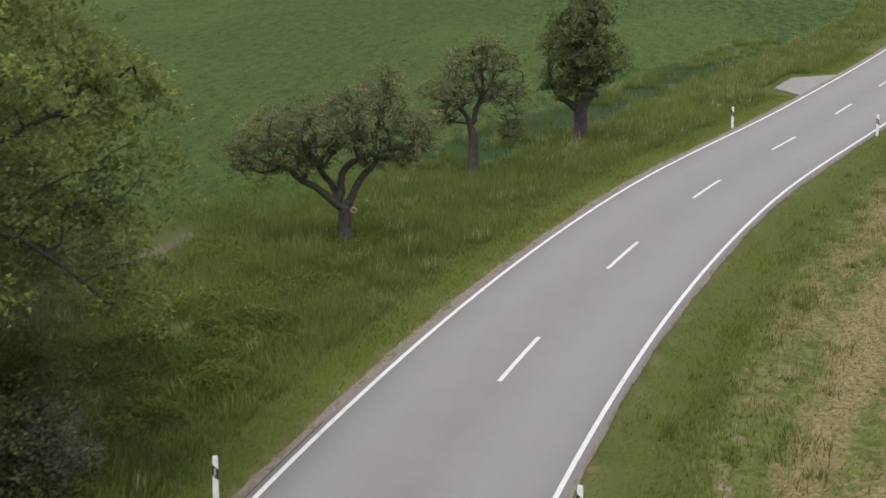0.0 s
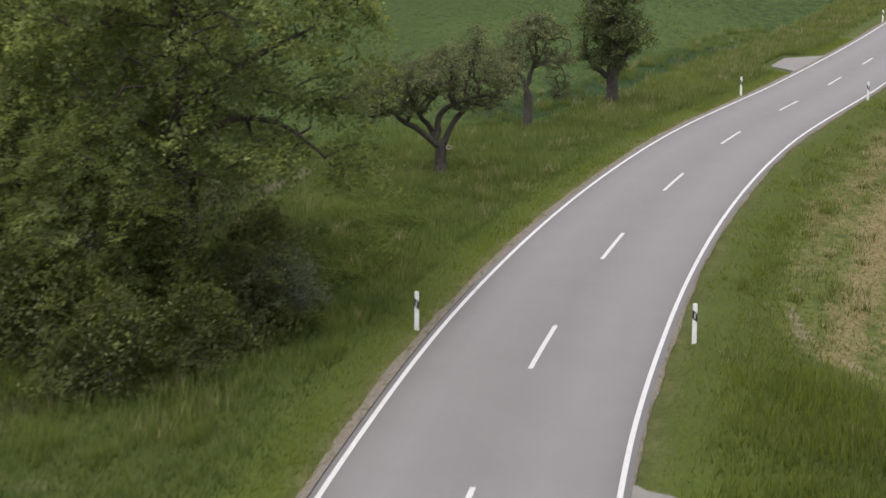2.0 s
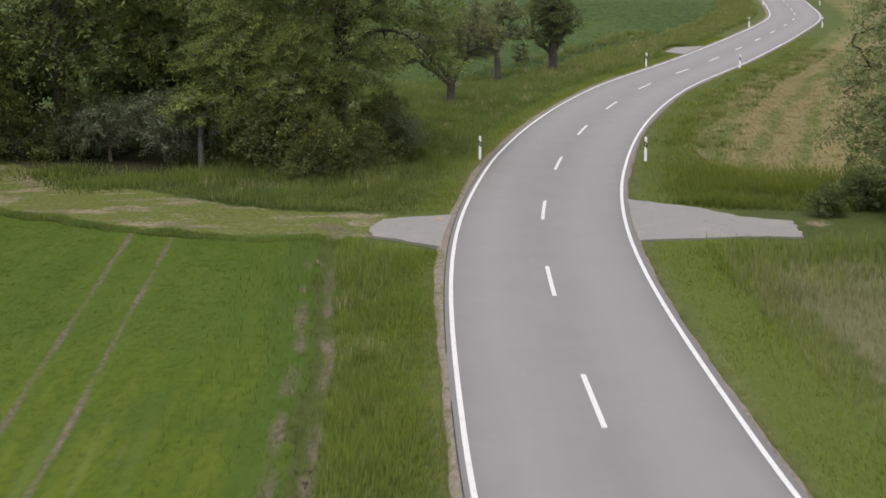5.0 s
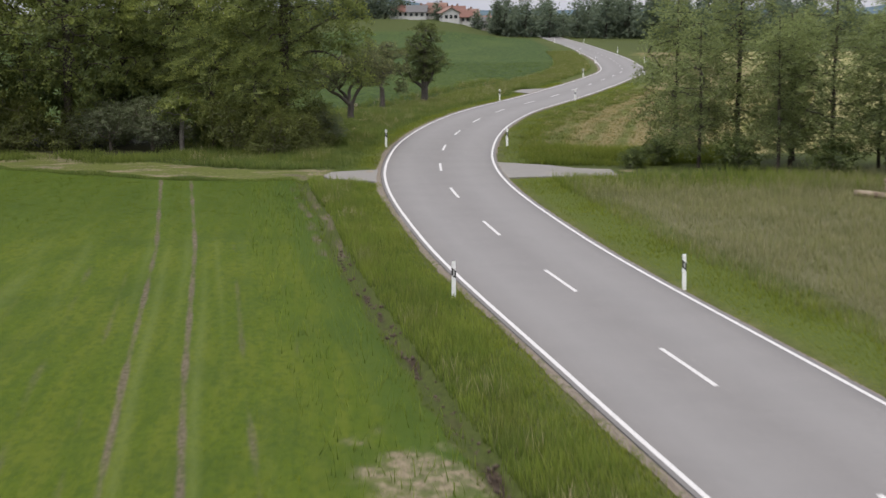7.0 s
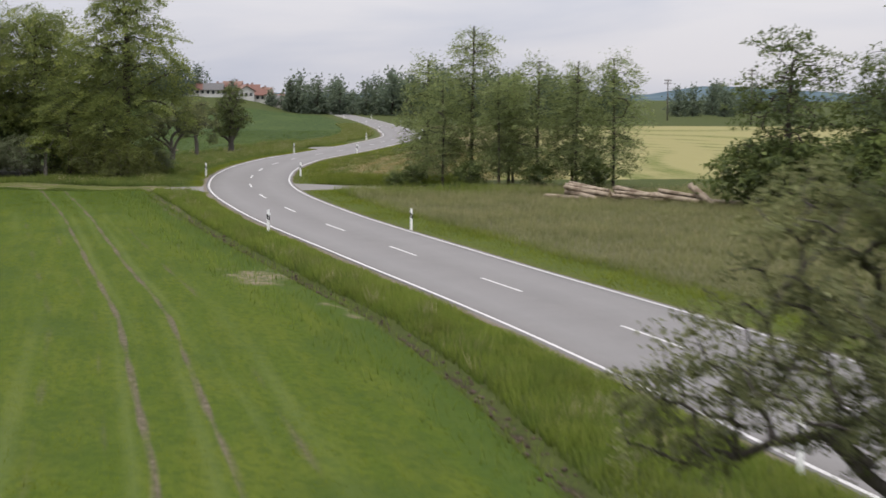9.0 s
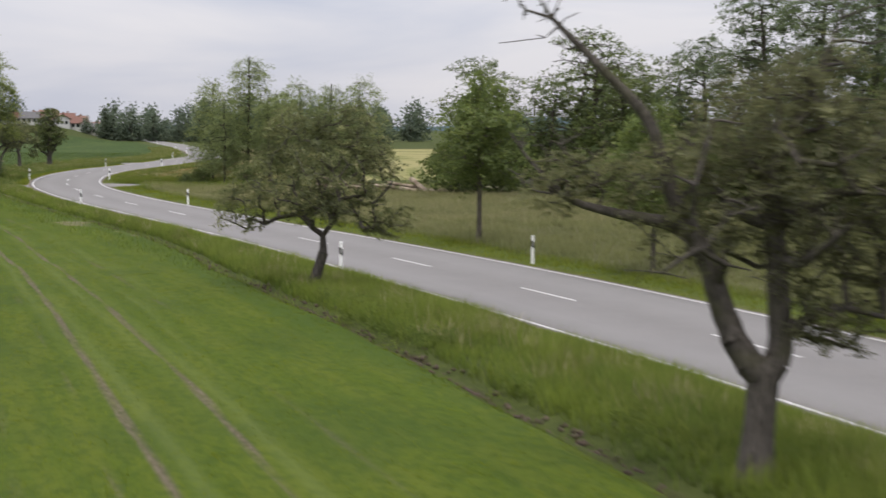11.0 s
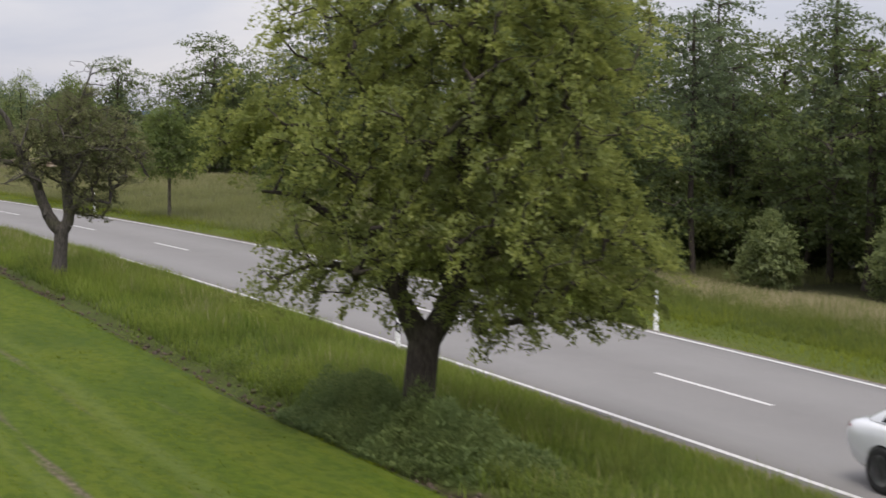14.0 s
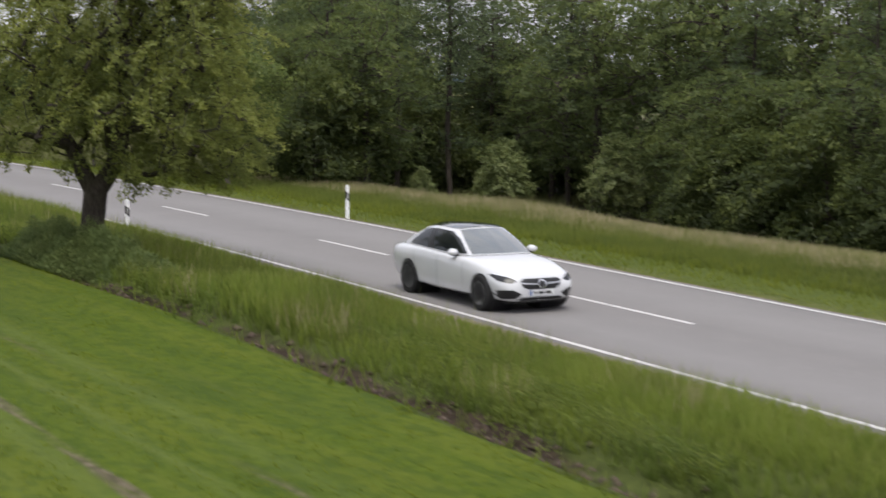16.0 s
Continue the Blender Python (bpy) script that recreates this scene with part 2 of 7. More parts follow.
def ground_z(x, y):
    x, y = np.asarray(x, float), np.asarray(y, float)
    d = road_off(x, y)
    near = np.abs(d)
    z = 0.04 * wave(x, y, 4.0) * ease(near, 4, 8) + 0.02 * wave(x, y, 1.3, 3) * ease(near, 3.6, 5)
    z = z - 0.07 * (1 - ease(near, 3.25, 3.75))
    fd = furrow_off(x)
    in_field = (x > -81).astype(float)
    z = z + in_field * 0.46 * ease(x, -15, 20) * ease(-d, 4.0, 6.8)
    z = z - in_field * 0.22 * np.exp(-(((d - fd) / 0.28) ** 2))
    for cx, cy, rx, ry in ((-81.8, -9.2, 3.8, 2.6), (-84.0, 2.2, 5.0, 5.5), (-166.0, 10.3, 6.5, 3.2)):
        z = z - 0.09 * (((x - cx) / rx) ** 2 + ((y - cy) / ry) ** 2 < 1.0)
    z = z - ease(d, 6.5, 22) * 1.85 * ease(x, -8, 22)
    z = z + 5.5 * ease(-x, 430, 560) * ease(-d, 10, 35)
    return z


def fill_mesh(name, verts, faces, attrs=None):
    """A mesh from arrays: verts (n, 3), faces (m, 3 or 4), float attributes by name."""
    verts, faces = np.asarray(verts, np.float32), np.asarray(faces, np.int32)
    me = bpy.data.meshes.new(name)
    m, k = faces.shape
    me.vertices.add(len(verts))
    me.vertices.foreach_set("co", verts.ravel())
    me.loops.add(m * k)
    me.loops.foreach_set("vertex_index", faces.ravel())
    me.polygons.add(m)
    me.polygons.foreach_set("loop_start", np.arange(0, m * k, k, dtype=np.int32))
    for key, values in (attrs or {}).items():
        a = me.attributes.new(key, "FLOAT", "POINT")
        a.data.foreach_set("value", np.asarray(values, np.float32).ravel())
    me.update(calc_edges=True)
    return me


def smooth(me):
    me.polygons.foreach_set("use_smooth", np.ones(len(me.polygons), bool))
    return me


def grid_faces(nx, ny):
    a = (np.arange(nx - 1)[:, None] * ny + np.arange(ny - 1)[None]).ravel()
    return np.stack([a, a + ny, a + ny + 1, a + 1], 1)


def growing(first, step, rate, end):
    out, v = [], first
    while abs(v) < abs(end):
        v += step
        step *= rate
        out.append(v)
    return out


gx = np.array(growing(-165, -0.8, 1.075, -6000)[::-1] + list(np.arange(-165, 100, 0.95)) + growing(100, 1.0, 1.2, 6000))
gy = np.array(growing(-30, -0.7, 1.16, -6000)[::-1] + list(np.arange(-30, -19.5, 0.5)) + list(np.arange(-19.5, -12, 0.11)) + list(np.arange(-12, -2, 0.27)) + list(np.arange(-2, 30, 0.45)) + growing(30, 0.7, 1.12, 6000))
GX, GY = [g.ravel() for g in np.meshgrid(gx, gy, indexing="ij")]
GD = road_off(GX, GY)


def track_y(x, which):
    """The wheel tracks through the crop."""
    xs = np.array([-90, -80, -58, -37, -20, 0, 26, 50, 100])
    ys = np.array([[-19.4, -18.4, -16.6, -15.4, -14.35, -14.0, -14.35, -14.6, -17.0], [-18.0, -17.0, -15.3, -14.1, -12.95, -12.75, -12.9, -13.4, -15.8]])
    return np.interp(x, xs, ys[which])


def dirt_track(x, y):
    """How far inside the earth track that leaves the road beside the wood (1 inside)."""
    mid = -83.0 - 0.035 * (np.maximum(-y - 9, 0)) ** 2 * ease(-y, 9, 20) * 0.9
    half = 2.0 + 0.16 * np.clip(-y - 10, 0, 30)
    return ease(half - np.abs(x - mid), -0.4, 0.6) * ease(-y, 9.2, 10.6)


def field_start(y):
    """x at which the crop begins beside the earth track."""
    mid = -83.0 - 0.0315 * np.maximum(-y - 9, 0) ** 2 * ease(-y, 9, 20)
    return mid + 2.1 + 0.16 * np.clip(-y - 10, 0, 30)


def crop_mask(x, y):
    d = road_off(x, y)
    return ((d < furrow_off(x) - 0.35) & (x > field_start(y) + 0.35 * wave(x, y, 3))).astype(float)


def hay_edge(x):
    """Distance from the centre line at which the mown hay begins."""
    return 5.5 + 2.8 * ease(x, -101, -93)


def hay_mask(x, y):
    d = road_off(x, y)
    far = hay_edge(x)
    return ease(d, far - 0.9, far + 0.9) * ease(-x, 90, 93) * ease(x, -330, -290)


def swath_at(x, y):
    """Mown rows that follow the road, 1 on the heaped straw."""
    d = road_off(x, y)
    wide = 2.1 + 5.4 * ease(d, 20, 34)
    return (0.5 + 0.5 * np.cos(2 * np.pi * (d - 8.3 + 0.4 * wave(x, y, 7.0, 3) + 1.6 * wave(x, y, 31.0, 1)) / wide)) * (0.85 + 0.85 * ease(d, 9, 16)) * ease(d, 5.5, 8.0)


def meadow_mask(x, y):
    d = road_off(x, y)
    return ease(d, 5.2, 8.0) * ease(x, -78.5, -74.0) * (1 - ease(x, 20, 32))


def far_crop_mask(x, y):
    """The bean field behind the fruit trees."""
    d = road_off(x, y)
    near = 6.5 + 5.5 * ease(x, -142, -130)
    return ease(-d - near, -2.0, 4.0) * ease(-x, 116, 132) * ease(x, -500, -480)


def dense_mask(x, y):
    """A taller blue-green plot of the far crop beside the pear tree."""
    d = -road_off(x, y)
    return ease(d, 8.6, 10.0) * (1 - ease(d, 12.5, 15.0)) * ease(-x, 136, 140) * (1 - ease(-x, 172, 180))


soil = np.zeros(len(GX))
in_crop = crop_mask(GX, GY)
for n, wide in ((0, 0.11), (1, 0.105)):
    soil = np.maximum(soil, in_crop * np.exp(-(((GY - track_y(GX, n)) / wide) ** 2)) * (0.68 + 0.3 * wave(GX, GY, 1.7, 1)))
for shift, wide, deep in ((1.3, 0.13, 0.52), (-2.0, 0.12, 0.45), (-3.2, 0.18, 0.4), (-4.8, 0.2, 0.35), (2.6, 0.12, 0.34)):
    soil = np.maximum(soil, ease(GX, -64, -56) * in_crop * np.exp(-(((GY - track_y(GX, 1) - shift) / wide) ** 2)) * deep * (0.75 + 0.5 * wave(GX, GY, 2.3, 5 + shift)))
# leaves pressed flat beside the wheel tracks, and the duller rim by the furrow
pressed = np.zeros(len(GX))
for n, shift, wide in ((0, 0.3, 0.13), (0, -0.28, 0.12), (1, -0.3, 0.14), (1, 0.28, 0.12), (1, 1.6, 0.14), (1, -3.6, 0.2), (1, -5.2, 0.2), (1, 0.8, 0.08)):
    pressed = np.maximum(pressed, in_crop * np.exp(-(((GY - track_y(GX, n) - shift - 0.08 * np.sin(GX / 7 + 9 * shift)) / wide) ** 2)) * (0.5 + 0.5 * np.sin(GX / 11 + 17 * shift)))
pressed *= ease(GX, -64, -56)
rim = in_crop * ease(GD - furrow_off(GX), -2.2, -0.6) * (1 - 0.75 * ease(GX, 15, 40))
# bare stony strips where the headland meets the verge
for shift, wide in ((0.12, 0.2), (-0.62, 0.2)):
    soil = np.maximum(soil, ease(GX, -78, -75) * (1 - ease(GX, -58, -50)) * np.exp(-(((GD - furrow_off(GX) - shift) / wide) ** 2)) * (0.5 + 0.75 * wave(GX, GY, 1.1, 8)))
furrow = ease(GX, -62, -48) * (1 + 0.7 * ease(GX, 58, 68)) * np.exp(-(((GD - furrow_off(GX)) / (0.2 + 0.08 * ease(GX, 58, 68))) ** 2)) * (0.55 + 0.45 * wave(GX, GY, 1.6, 5))
soil = np.maximum(soil, 0.72 * np.exp(-(((GX + 81.9) / 1.7) ** 2 + ((GY + 11.9) / 1.7) ** 2)) * (0.75 + 0.6 * wave(GX, GY, 0.9, 3)))
dry = np.exp(-(((GX + 29.4) / 3.6) ** 2 + ((GY + 9.6 - 0.12 * (GX + 29.4)) / 1.3) ** 2)) * (0.8 + 0.5 * wave(GX, GY, 0.9, 7))
dry = np.maximum(dry, 0.8 * np.exp(-(((GX + 20.5) / 5.5) ** 2 + ((GD - furrow_off(GX) + 0.65) / 0.5) ** 2)) * (0.6 + 0.6 * wave(GX, GY, 0.8, 4)))
soil = np.maximum(soil, 0.75 * np.exp(-(((GX + 120.3) * 0.97 - (GY + 14.3) * 0.2) / 3.2) ** 2 - (((GX + 120.3) * 0.2 + (GY + 14.3) * 0.97) / 0.55) ** 2) * (0.8 + 0.5 * wave(GX, GY, 0.8, 2)))
dry = np.maximum(dry, ease(-GX, 91, 94) * (1 - ease(-GX, 112, 120)) * np.exp(-(((GD - hay_edge(GX) - 0.5 - 0.25 * wave(GX, GY, 2.0, 2)) / 0.2) ** 2)) * (0.62 + 0.5 * wave(GX, GY, 1.3, 4)))
for px, py, rx, ry, deep in ((-83.3, 4.7, 1.3, 0.8, 0.9), (-80.9, -0.6, 0.7, 1.3, 0.7), (-84.6, -10.9, 1.6, 0.8, 0.8), (-84.2, -13.8, 0.35, 0.8, 1.0), (-83.9, -15.0, 0.5, 1.3, 0.9), (-81.5, -15.4, 0.7, 1.0, 1.0), (-87.3, -18.0, 0.5, 1.6, 1.0), (-87.2, -12.6, 0.4, 1.3, 0.9), (-85.6, -11.1, 0.4, 0.4, 1.0), (-77.0, -11.9, 0.7, 0.35, 0.9), (-84.8, -17.5, 0.5, 1.2, 0.8)):
    dry = np.maximum(dry, deep * np.exp(-(((GX - px) / rx) ** 2 + ((GY - py) / ry) ** 2)) * (0.8 + 0.5 * wave(GX, GY, 0.8, 6)))
dirt = dirt_track(GX, GY)
shoulder = np.exp(-(((np.abs(GD) - edge_off(GX) - 0.42) / 0.25) ** 2)) * (1 + 1.3 * (GD < 0) * ease(-GX, 84, 92))
wood = ease(-GY, 12.5, 15.5) * ease(-GX, 89, 93) * ease(GX, -125, -115)
wood = np.maximum(wood, ease(GD, 17, 22) * ease(GX, 14, 24) * (1 - ease(GD, 38, 46)) * (1 - ease(GX, 58, 66)))

s = Shader("ground_cover")
P = s.place()
n_fine, n_mid = s.noise(7.0, 5, 0.65, P), s.noise(0.9, 4, 0.6, P)
edge = s.math("MULTIPLY", s.math("SUBTRACT", n_mid, 0.5), 0.8)


def zone(key, low=0.35, high=0.65):
    return s.step(s.math("ADD", s.attr(key), edge), low, high)


grass = s.mix(s.step(n_fine, 0.3, 0.7), (0.035, 0.045, 0.012), (0.066, 0.082, 0.02))
grass = s.mix(s.step(n_mid, 0.45, 0.7), grass, (0.062, 0.075, 0.02))
meadow = s.mix(s.step(n_fine, 0.3, 0.7), (0.075, 0.075, 0.035), (0.14, 0.132, 0.07))
rows = s.noise(1.6, 5, 0.65, P, (0.09, 1.0, 1.0))
crop = s.mix(s.step(n_fine, 0.3, 0.7), (0.05, 0.076, 0.006), (0.07, 0.1, 0.008))
crop = s.mix(s.math("MULTIPLY", s.step(rows, 0.42, 0.62), 0.6), crop, (0.09, 0.11, 0.012))
crop = s.mix(s.math("MULTIPLY", s.step(s.noise(0.35, 5, 0.6, P, (0.5, 1.0, 1.0)), 0.48, 0.66), 0.5), crop, (0.036, 0.062, 0.01))
crop = s.mix(s.math("MULTIPLY", s.step(s.noise(4.5, 4, 0.6, P, (0.6, 1.0, 1.0)), 0.48, 0.6), 0.5), crop, (0.034, 0.06, 0.007))
crop = s.mix(s.math("MULTIPLY", s.attr("headland"), 0.5), crop, (0.048, 0.078, 0.012))
crop = s.mix(s.math("MULTIPLY", s.step(s.math("ADD", s.attr("rim"), edge), 0.3, 0.7), 0.6), crop, (0.042, 0.072, 0.011))
crop = s.mix(s.math("MULTIPLY", s.attr("pressed"), 0.55), crop, (0.1, 0.126, 0.032))
swath = s.noise(0.5, 4, 0.6, P, (0.22, 1.3, 1.0))
hay = s.mix(s.step(s.noise(2.2, 5, 0.7, P), 0.35, 0.65), (0.05, 0.068, 0.014), (0.105, 0.118, 0.03))
mown = s.math("ADD", s.math("MULTIPLY", s.attr("swath"), 0.27), s.math("ADD", s.math("MULTIPLY", swath, 0.38), s.math("MULTIPLY", s.noise(2.0, 6, 0.75, P, (0.7, 1.2, 1.0)), 0.6)))
hay = s.mix(s.math("MULTIPLY", s.step(mown, 0.47, 0.64), 0.92), hay, s.mix(s.step(n_fine, 0.3, 0.7), (0.09, 0.074, 0.03), (0.235, 0.19, 0.092)))
hay = s.mix(s.math("MULTIPLY", s.attr("far_hay"), 0.7), hay, s.mix(s.step(mown, 0.4, 0.68), (0.12, 0.14, 0.035), (0.29, 0.27, 0.115)))
bean = s.mix(s.step(s.noise(1.1, 7, 0.75, P, (0.35, 1.3, 1.0)), 0.4, 0.6), (0.016, 0.036, 0.008), (0.056, 0.088, 0.02))
bean = s.mix(s.math("MULTIPLY", s.step(s.noise(2.6, 3, 0.7, P), 0.58, 0.66), 0.65), bean, (0.14, 0.15, 0.04))
bean = s.mix(s.math("MULTIPLY", s.step(s.math("ADD", s.attr("lush"), edge), 0.3, 0.8), 0.8), bean, s.mix(s.step(s.noise(1.4, 7, 0.75, P, (0.4, 1.2, 1.0)), 0.36, 0.62), (0.022, 0.042, 0.01), (0.054, 0.082, 0.017)))
bean = s.mix(s.math("MULTIPLY", s.step(s.noise(0.12, 4, 0.6, P), 0.5, 0.68), 0.4), bean, (0.034, 0.054, 0.011))
bean = s.mix(s.math("MULTIPLY", s.step(s.noise(0.05, 6, 0.7, P, (0.25, 1.0, 1.0)), 0.5, 0.6), 0.5), bean, (0.062, 0.088, 0.02))
bean = s.mix(s.math("MULTIPLY", s.step(s.math("ADD", s.attr("dense"), edge), 0.4, 0.7), 0.85), bean, s.mix(s.step(n_fine, 0.3, 0.7), (0.012, 0.03, 0.01), (0.026, 0.05, 0.016)))
earth = s.mix(s.step(n_fine, 0.35, 0.7), (0.13, 0.11, 0.072), (0.27, 0.23, 0.16))
clod = s.mix(s.step(n_fine, 0.35, 0.7), (0.022, 0.016, 0.011), (0.062, 0.045, 0.031))
straw = s.mix(s.step(n_fine, 0.3, 0.65), (0.1, 0.085, 0.052), (0.26, 0.21, 0.145))
litter = s.mix(s.step(n_fine, 0.3, 0.7), (0.02, 0.022, 0.01), (0.05, 0.05, 0.022))
grass = s.mix(s.math("MULTIPLY", s.attr("verge"), 0.9), grass, s.mix(s.step(n_fine, 0.3, 0.7), (0.058, 0.08, 0.014), (0.098, 0.125, 0.022)))
c = s.mix(zone("meadow"), grass, meadow)
c = s.mix(zone("hay"), c, hay)
c = s.mix(zone("bean"), c, bean)
c = s.mix(zone("crop"), c, crop)
c = s.mix(zone("wood"), c, litter)
c = s.mix(s.math("MULTIPLY", zone("dry"), s.math("ADD", 0.25, s.math("MULTIPLY", s.step(s.noise(3.0, 5, 0.7, P), 0.4, 0.6), 0.75))), c, straw)
worn_grass = s.mix(s.step(n_fine, 0.3, 0.7), (0.058, 0.074, 0.016), (0.13, 0.138, 0.036))
c = s.mix(s.math("MULTIPLY", zone("dirt"), 0.8), c, worn_grass)
c = s.mix(s.math("MULTIPLY", s.math("MULTIPLY", zone("dirt"), s.step(s.noise(0.5, 6, 0.75, P, (1.2, 0.6, 1.0)), 0.5, 0.6)), 0.85), c, s.mix(s.step(s.noise(0.8, 4, 0.6, P), 0.44, 0.56), straw, s.mix(0.35, earth, clod)))
c = s.mix(s.math("MULTIPLY", s.math("MULTIPLY", s.attr("shoulder"), 0.3), s.math("ADD", 0.35, s.math("MULTIPLY", s.step(n_fine, 0.35, 0.65), 0.6))), c, s.mix(s.step(n_mid, 0.4, 0.65), (0.12, 0.085, 0.055), (0.23, 0.18, 0.125)))
c = s.mix(s.math("MULTIPLY", s.step(s.attr("soil"), 0.2, 0.75), s.math("ADD", 0.55, s.math("MULTIPLY", n_fine, 0.7)), True), c, s.mix(0.55, earth, clod))
c = s.mix(zone("furrow", 0.33, 0.72), c, clod)
GROUND = s.finish(c, 0.95, 0.0, s.bump(s.math("ADD", n_fine, s.math("MULTIPLY", n_mid, 0.6)), 0.03, 0.5), 0.1)

ground_me = fill_mesh("ground", np.stack([GX, GY, ground_z(GX, GY)], 1), grid_faces(len(gx), len(gy)),
                      {"crop": in_crop, "soil": soil, "furrow": furrow, "dry": dry, "dirt": dirt, "shoulder": shoulder, "wood": wood,
                       "hay": hay_mask(GX, GY), "meadow": meadow_mask(GX, GY), "bean": far_crop_mask(GX, GY), "verge": np.where(GD > 0, 0.75 - 0.4 * ease(-GX, 86, 92), np.where(GX < -85, 0.55, 0.25)) * ease(np.abs(GD), 3.0, 3.3) * (1 - ease(np.abs(GD), 4.6 + 0.8 * (GD > 0), 6.0 + 0.8 * (GD > 0))), "far_hay": ease(GD, 13, 22), "lush": ease(-GY, 2, 16), "dense": dense_mask(GX, GY), "headland": ease(-GX, 58, 70), "rim": rim, "pressed": pressed, "swath": swath_at(GX, GY)})
smooth(ground_me).materials.append(GROUND)
ground = tagged(new("ground", ground_me), "grassy verges, green crop field, tan meadow and mown hay field", "ground", kind="structure")

# ---- road ----
HALF = 3.0


def strip(name, s0, s1, d0, d1, z, material, step=1.0, thick=0.0, across=1):
    """A ribbon along the road between two offsets."""
    n = max(2, int(abs(s1 - s0) / step) + 1)
    ss = np.linspace(s0, s1, n)
    wide = edge_off(road_at(ss)[0]) - 2.80
    cols = [np.stack([*road_at(ss, d + (np.sign(d) * wide if abs(d) > 2 else 0))[:2], np.full(n, z)], 1) for d in np.linspace(d0, d1, across + 1)]
    if thick:
        cols = [cols[0] - (0, 0, thick)] + cols + [cols[-1] - (0, 0, thick)]
    v = np.stack(cols, 1).reshape(-1, 3)
    me = smooth(fill_mesh(name, v, grid_faces(n, len(cols))[:, ::1]))
    me.materials.append(material)
    return me


s = Shader("asphalt")
P = s.place()
grit, tone = s.noise(60, 3, 0.7, P), s.noise(0.5, 4, 0.6, P)
c = s.mix(s.step(grit, 0.3, 0.7), (0.148, 0.139, 0.133), (0.214, 0.202, 0.193))
c = s.mix(s.math("MULTIPLY", s.step(tone, 0.4, 0.65), 0.28), c, (0.143, 0.135, 0.13))
c = s.mix(s.math("MULTIPLY", s.step(s.noise(3.5, 5, 0.7, P), 0.55, 0.75), 0.3), c, (0.26, 0.25, 0.24))
streak = s.noise(1.0, 4, 0.6, P, (0.05, 2.2, 1.0))
c = s.mix(s.math("MULTIPLY", s.step(streak, 0.42, 0.66), 0.28), c, (0.163, 0.154, 0.149))
lane = s.attr("wheel")
c = s.mix(s.math("MULTIPLY", lane, 0.3), c, (0.25, 0.242, 0.234))
ASPHALT = s.finish(c, 0.82, 0.0, s.bump(grit, 0.004, 0.5), 0.3)

s = Shader("road_paint")
P = s.place()
worn = s.math("MAXIMUM", s.math("MULTIPLY", s.step(s.noise(14, 5, 0.75, P), 0.5, 0.66), 0.6), s.math("MULTIPLY", s.step(s.noise(1.7, 5, 0.7, P), 0.55, 0.72), 0.6))
c = s.mix(worn, (0.55, 0.535, 0.515), (0.25, 0.24, 0.23))
PAINT = s.finish(c, 0.6, 0.0, None, 0.3)

ss = np.arange(-760, 200, 1.0)
offs = [-HALF - 0.02, -HALF, -2.2, -1.7, -1.3, -0.6, 0.0, 0.6, 1.3, 1.7, 2.2, HALF, HALF + 0.02]
drop = [-0.12] + [0.0] * 11 + [-0.12]
wheel = [0, 0, 0.5, 1, 0.7, 0.3, 0.0, 0.5, 1, 0.8, 0.5, 0, 0]
wide = (edge_off(road_at(ss)[0]) - 2.80) / HALF
v = np.stack([np.stack([*road_at(ss, d * (1 + wide))[:2], np.full(len(ss), z)], 1) for d, z in zip(offs, drop)], 1).reshape(-1, 3)
road_me = fill_mesh("road", v, grid_faces(len(ss), len(offs))[:, ::1], {"wheel": np.tile(wheel, len(ss))})
road_me.materials.append(ASPHALT)
road = tagged(new("road", road_me), "two-lane country road of pale worn asphalt", "road", kind="structure")


def flat_piece(name, points, z, thick, material):
    """A slab with the given outline."""
    bm = bmesh.new()
    top = [bm.verts.new((x, y, z)) for x, y in points]
    face = bm.faces.new(top)
    if face.normal.z < 0:
        face.normal_flip()
    r = bmesh.ops.extrude_face_region(bm, geom=[face])
    low = [e for e in r["geom"] if isinstance(e, bmesh.types.BMVert)]
    bmesh.ops.translate(bm, verts=low, vec=(0, 0, -thick))
    bmesh.ops.recalc_face_normals(bm, faces=bm.faces)
    me = bpy.data.meshes.new(name)
    bm.to_mesh(me)
    bm.free()
    me.materials.append(material)
    return me


def link_part(name, me, parent, label=""):
    ob = new(name, me)
    ob.parent = parent
    if label:
        ob["label"] = label
    return ob


for side, word in ((-1, "edge_line"), (1, "edge_line")):
    cut = ss[(ss > -560) & (ss < 190)]
    link_part(word, strip(word, cut[0], cut[-1], side * 2.75, side * 2.865, 0.004, PAINT), road, "solid white painted edge line")
for n in range(-28, 14):
    end = n * 12.0
    link_part("centre_dash", strip("centre_dash", end - 4.0, end, -0.06, 0.06, 0.004, PAINT, 0.8), road, "white painted centre dash" if n == 0 else "")

CRACK = plain("edge_crack_tar", (0.035, 0.033, 0.032), 0.9, 0, 9, 0.3, 0.004)
for s0, s1, d in ((-104, -66, -2.985), (-62, -20, -2.98), (-6, 60, -2.985)):
    link_part("edge_crack", strip("edge_crack", s0, s1, d, d - 0.028, 0.003, CRACK), road, "dark crack along the asphalt edge")

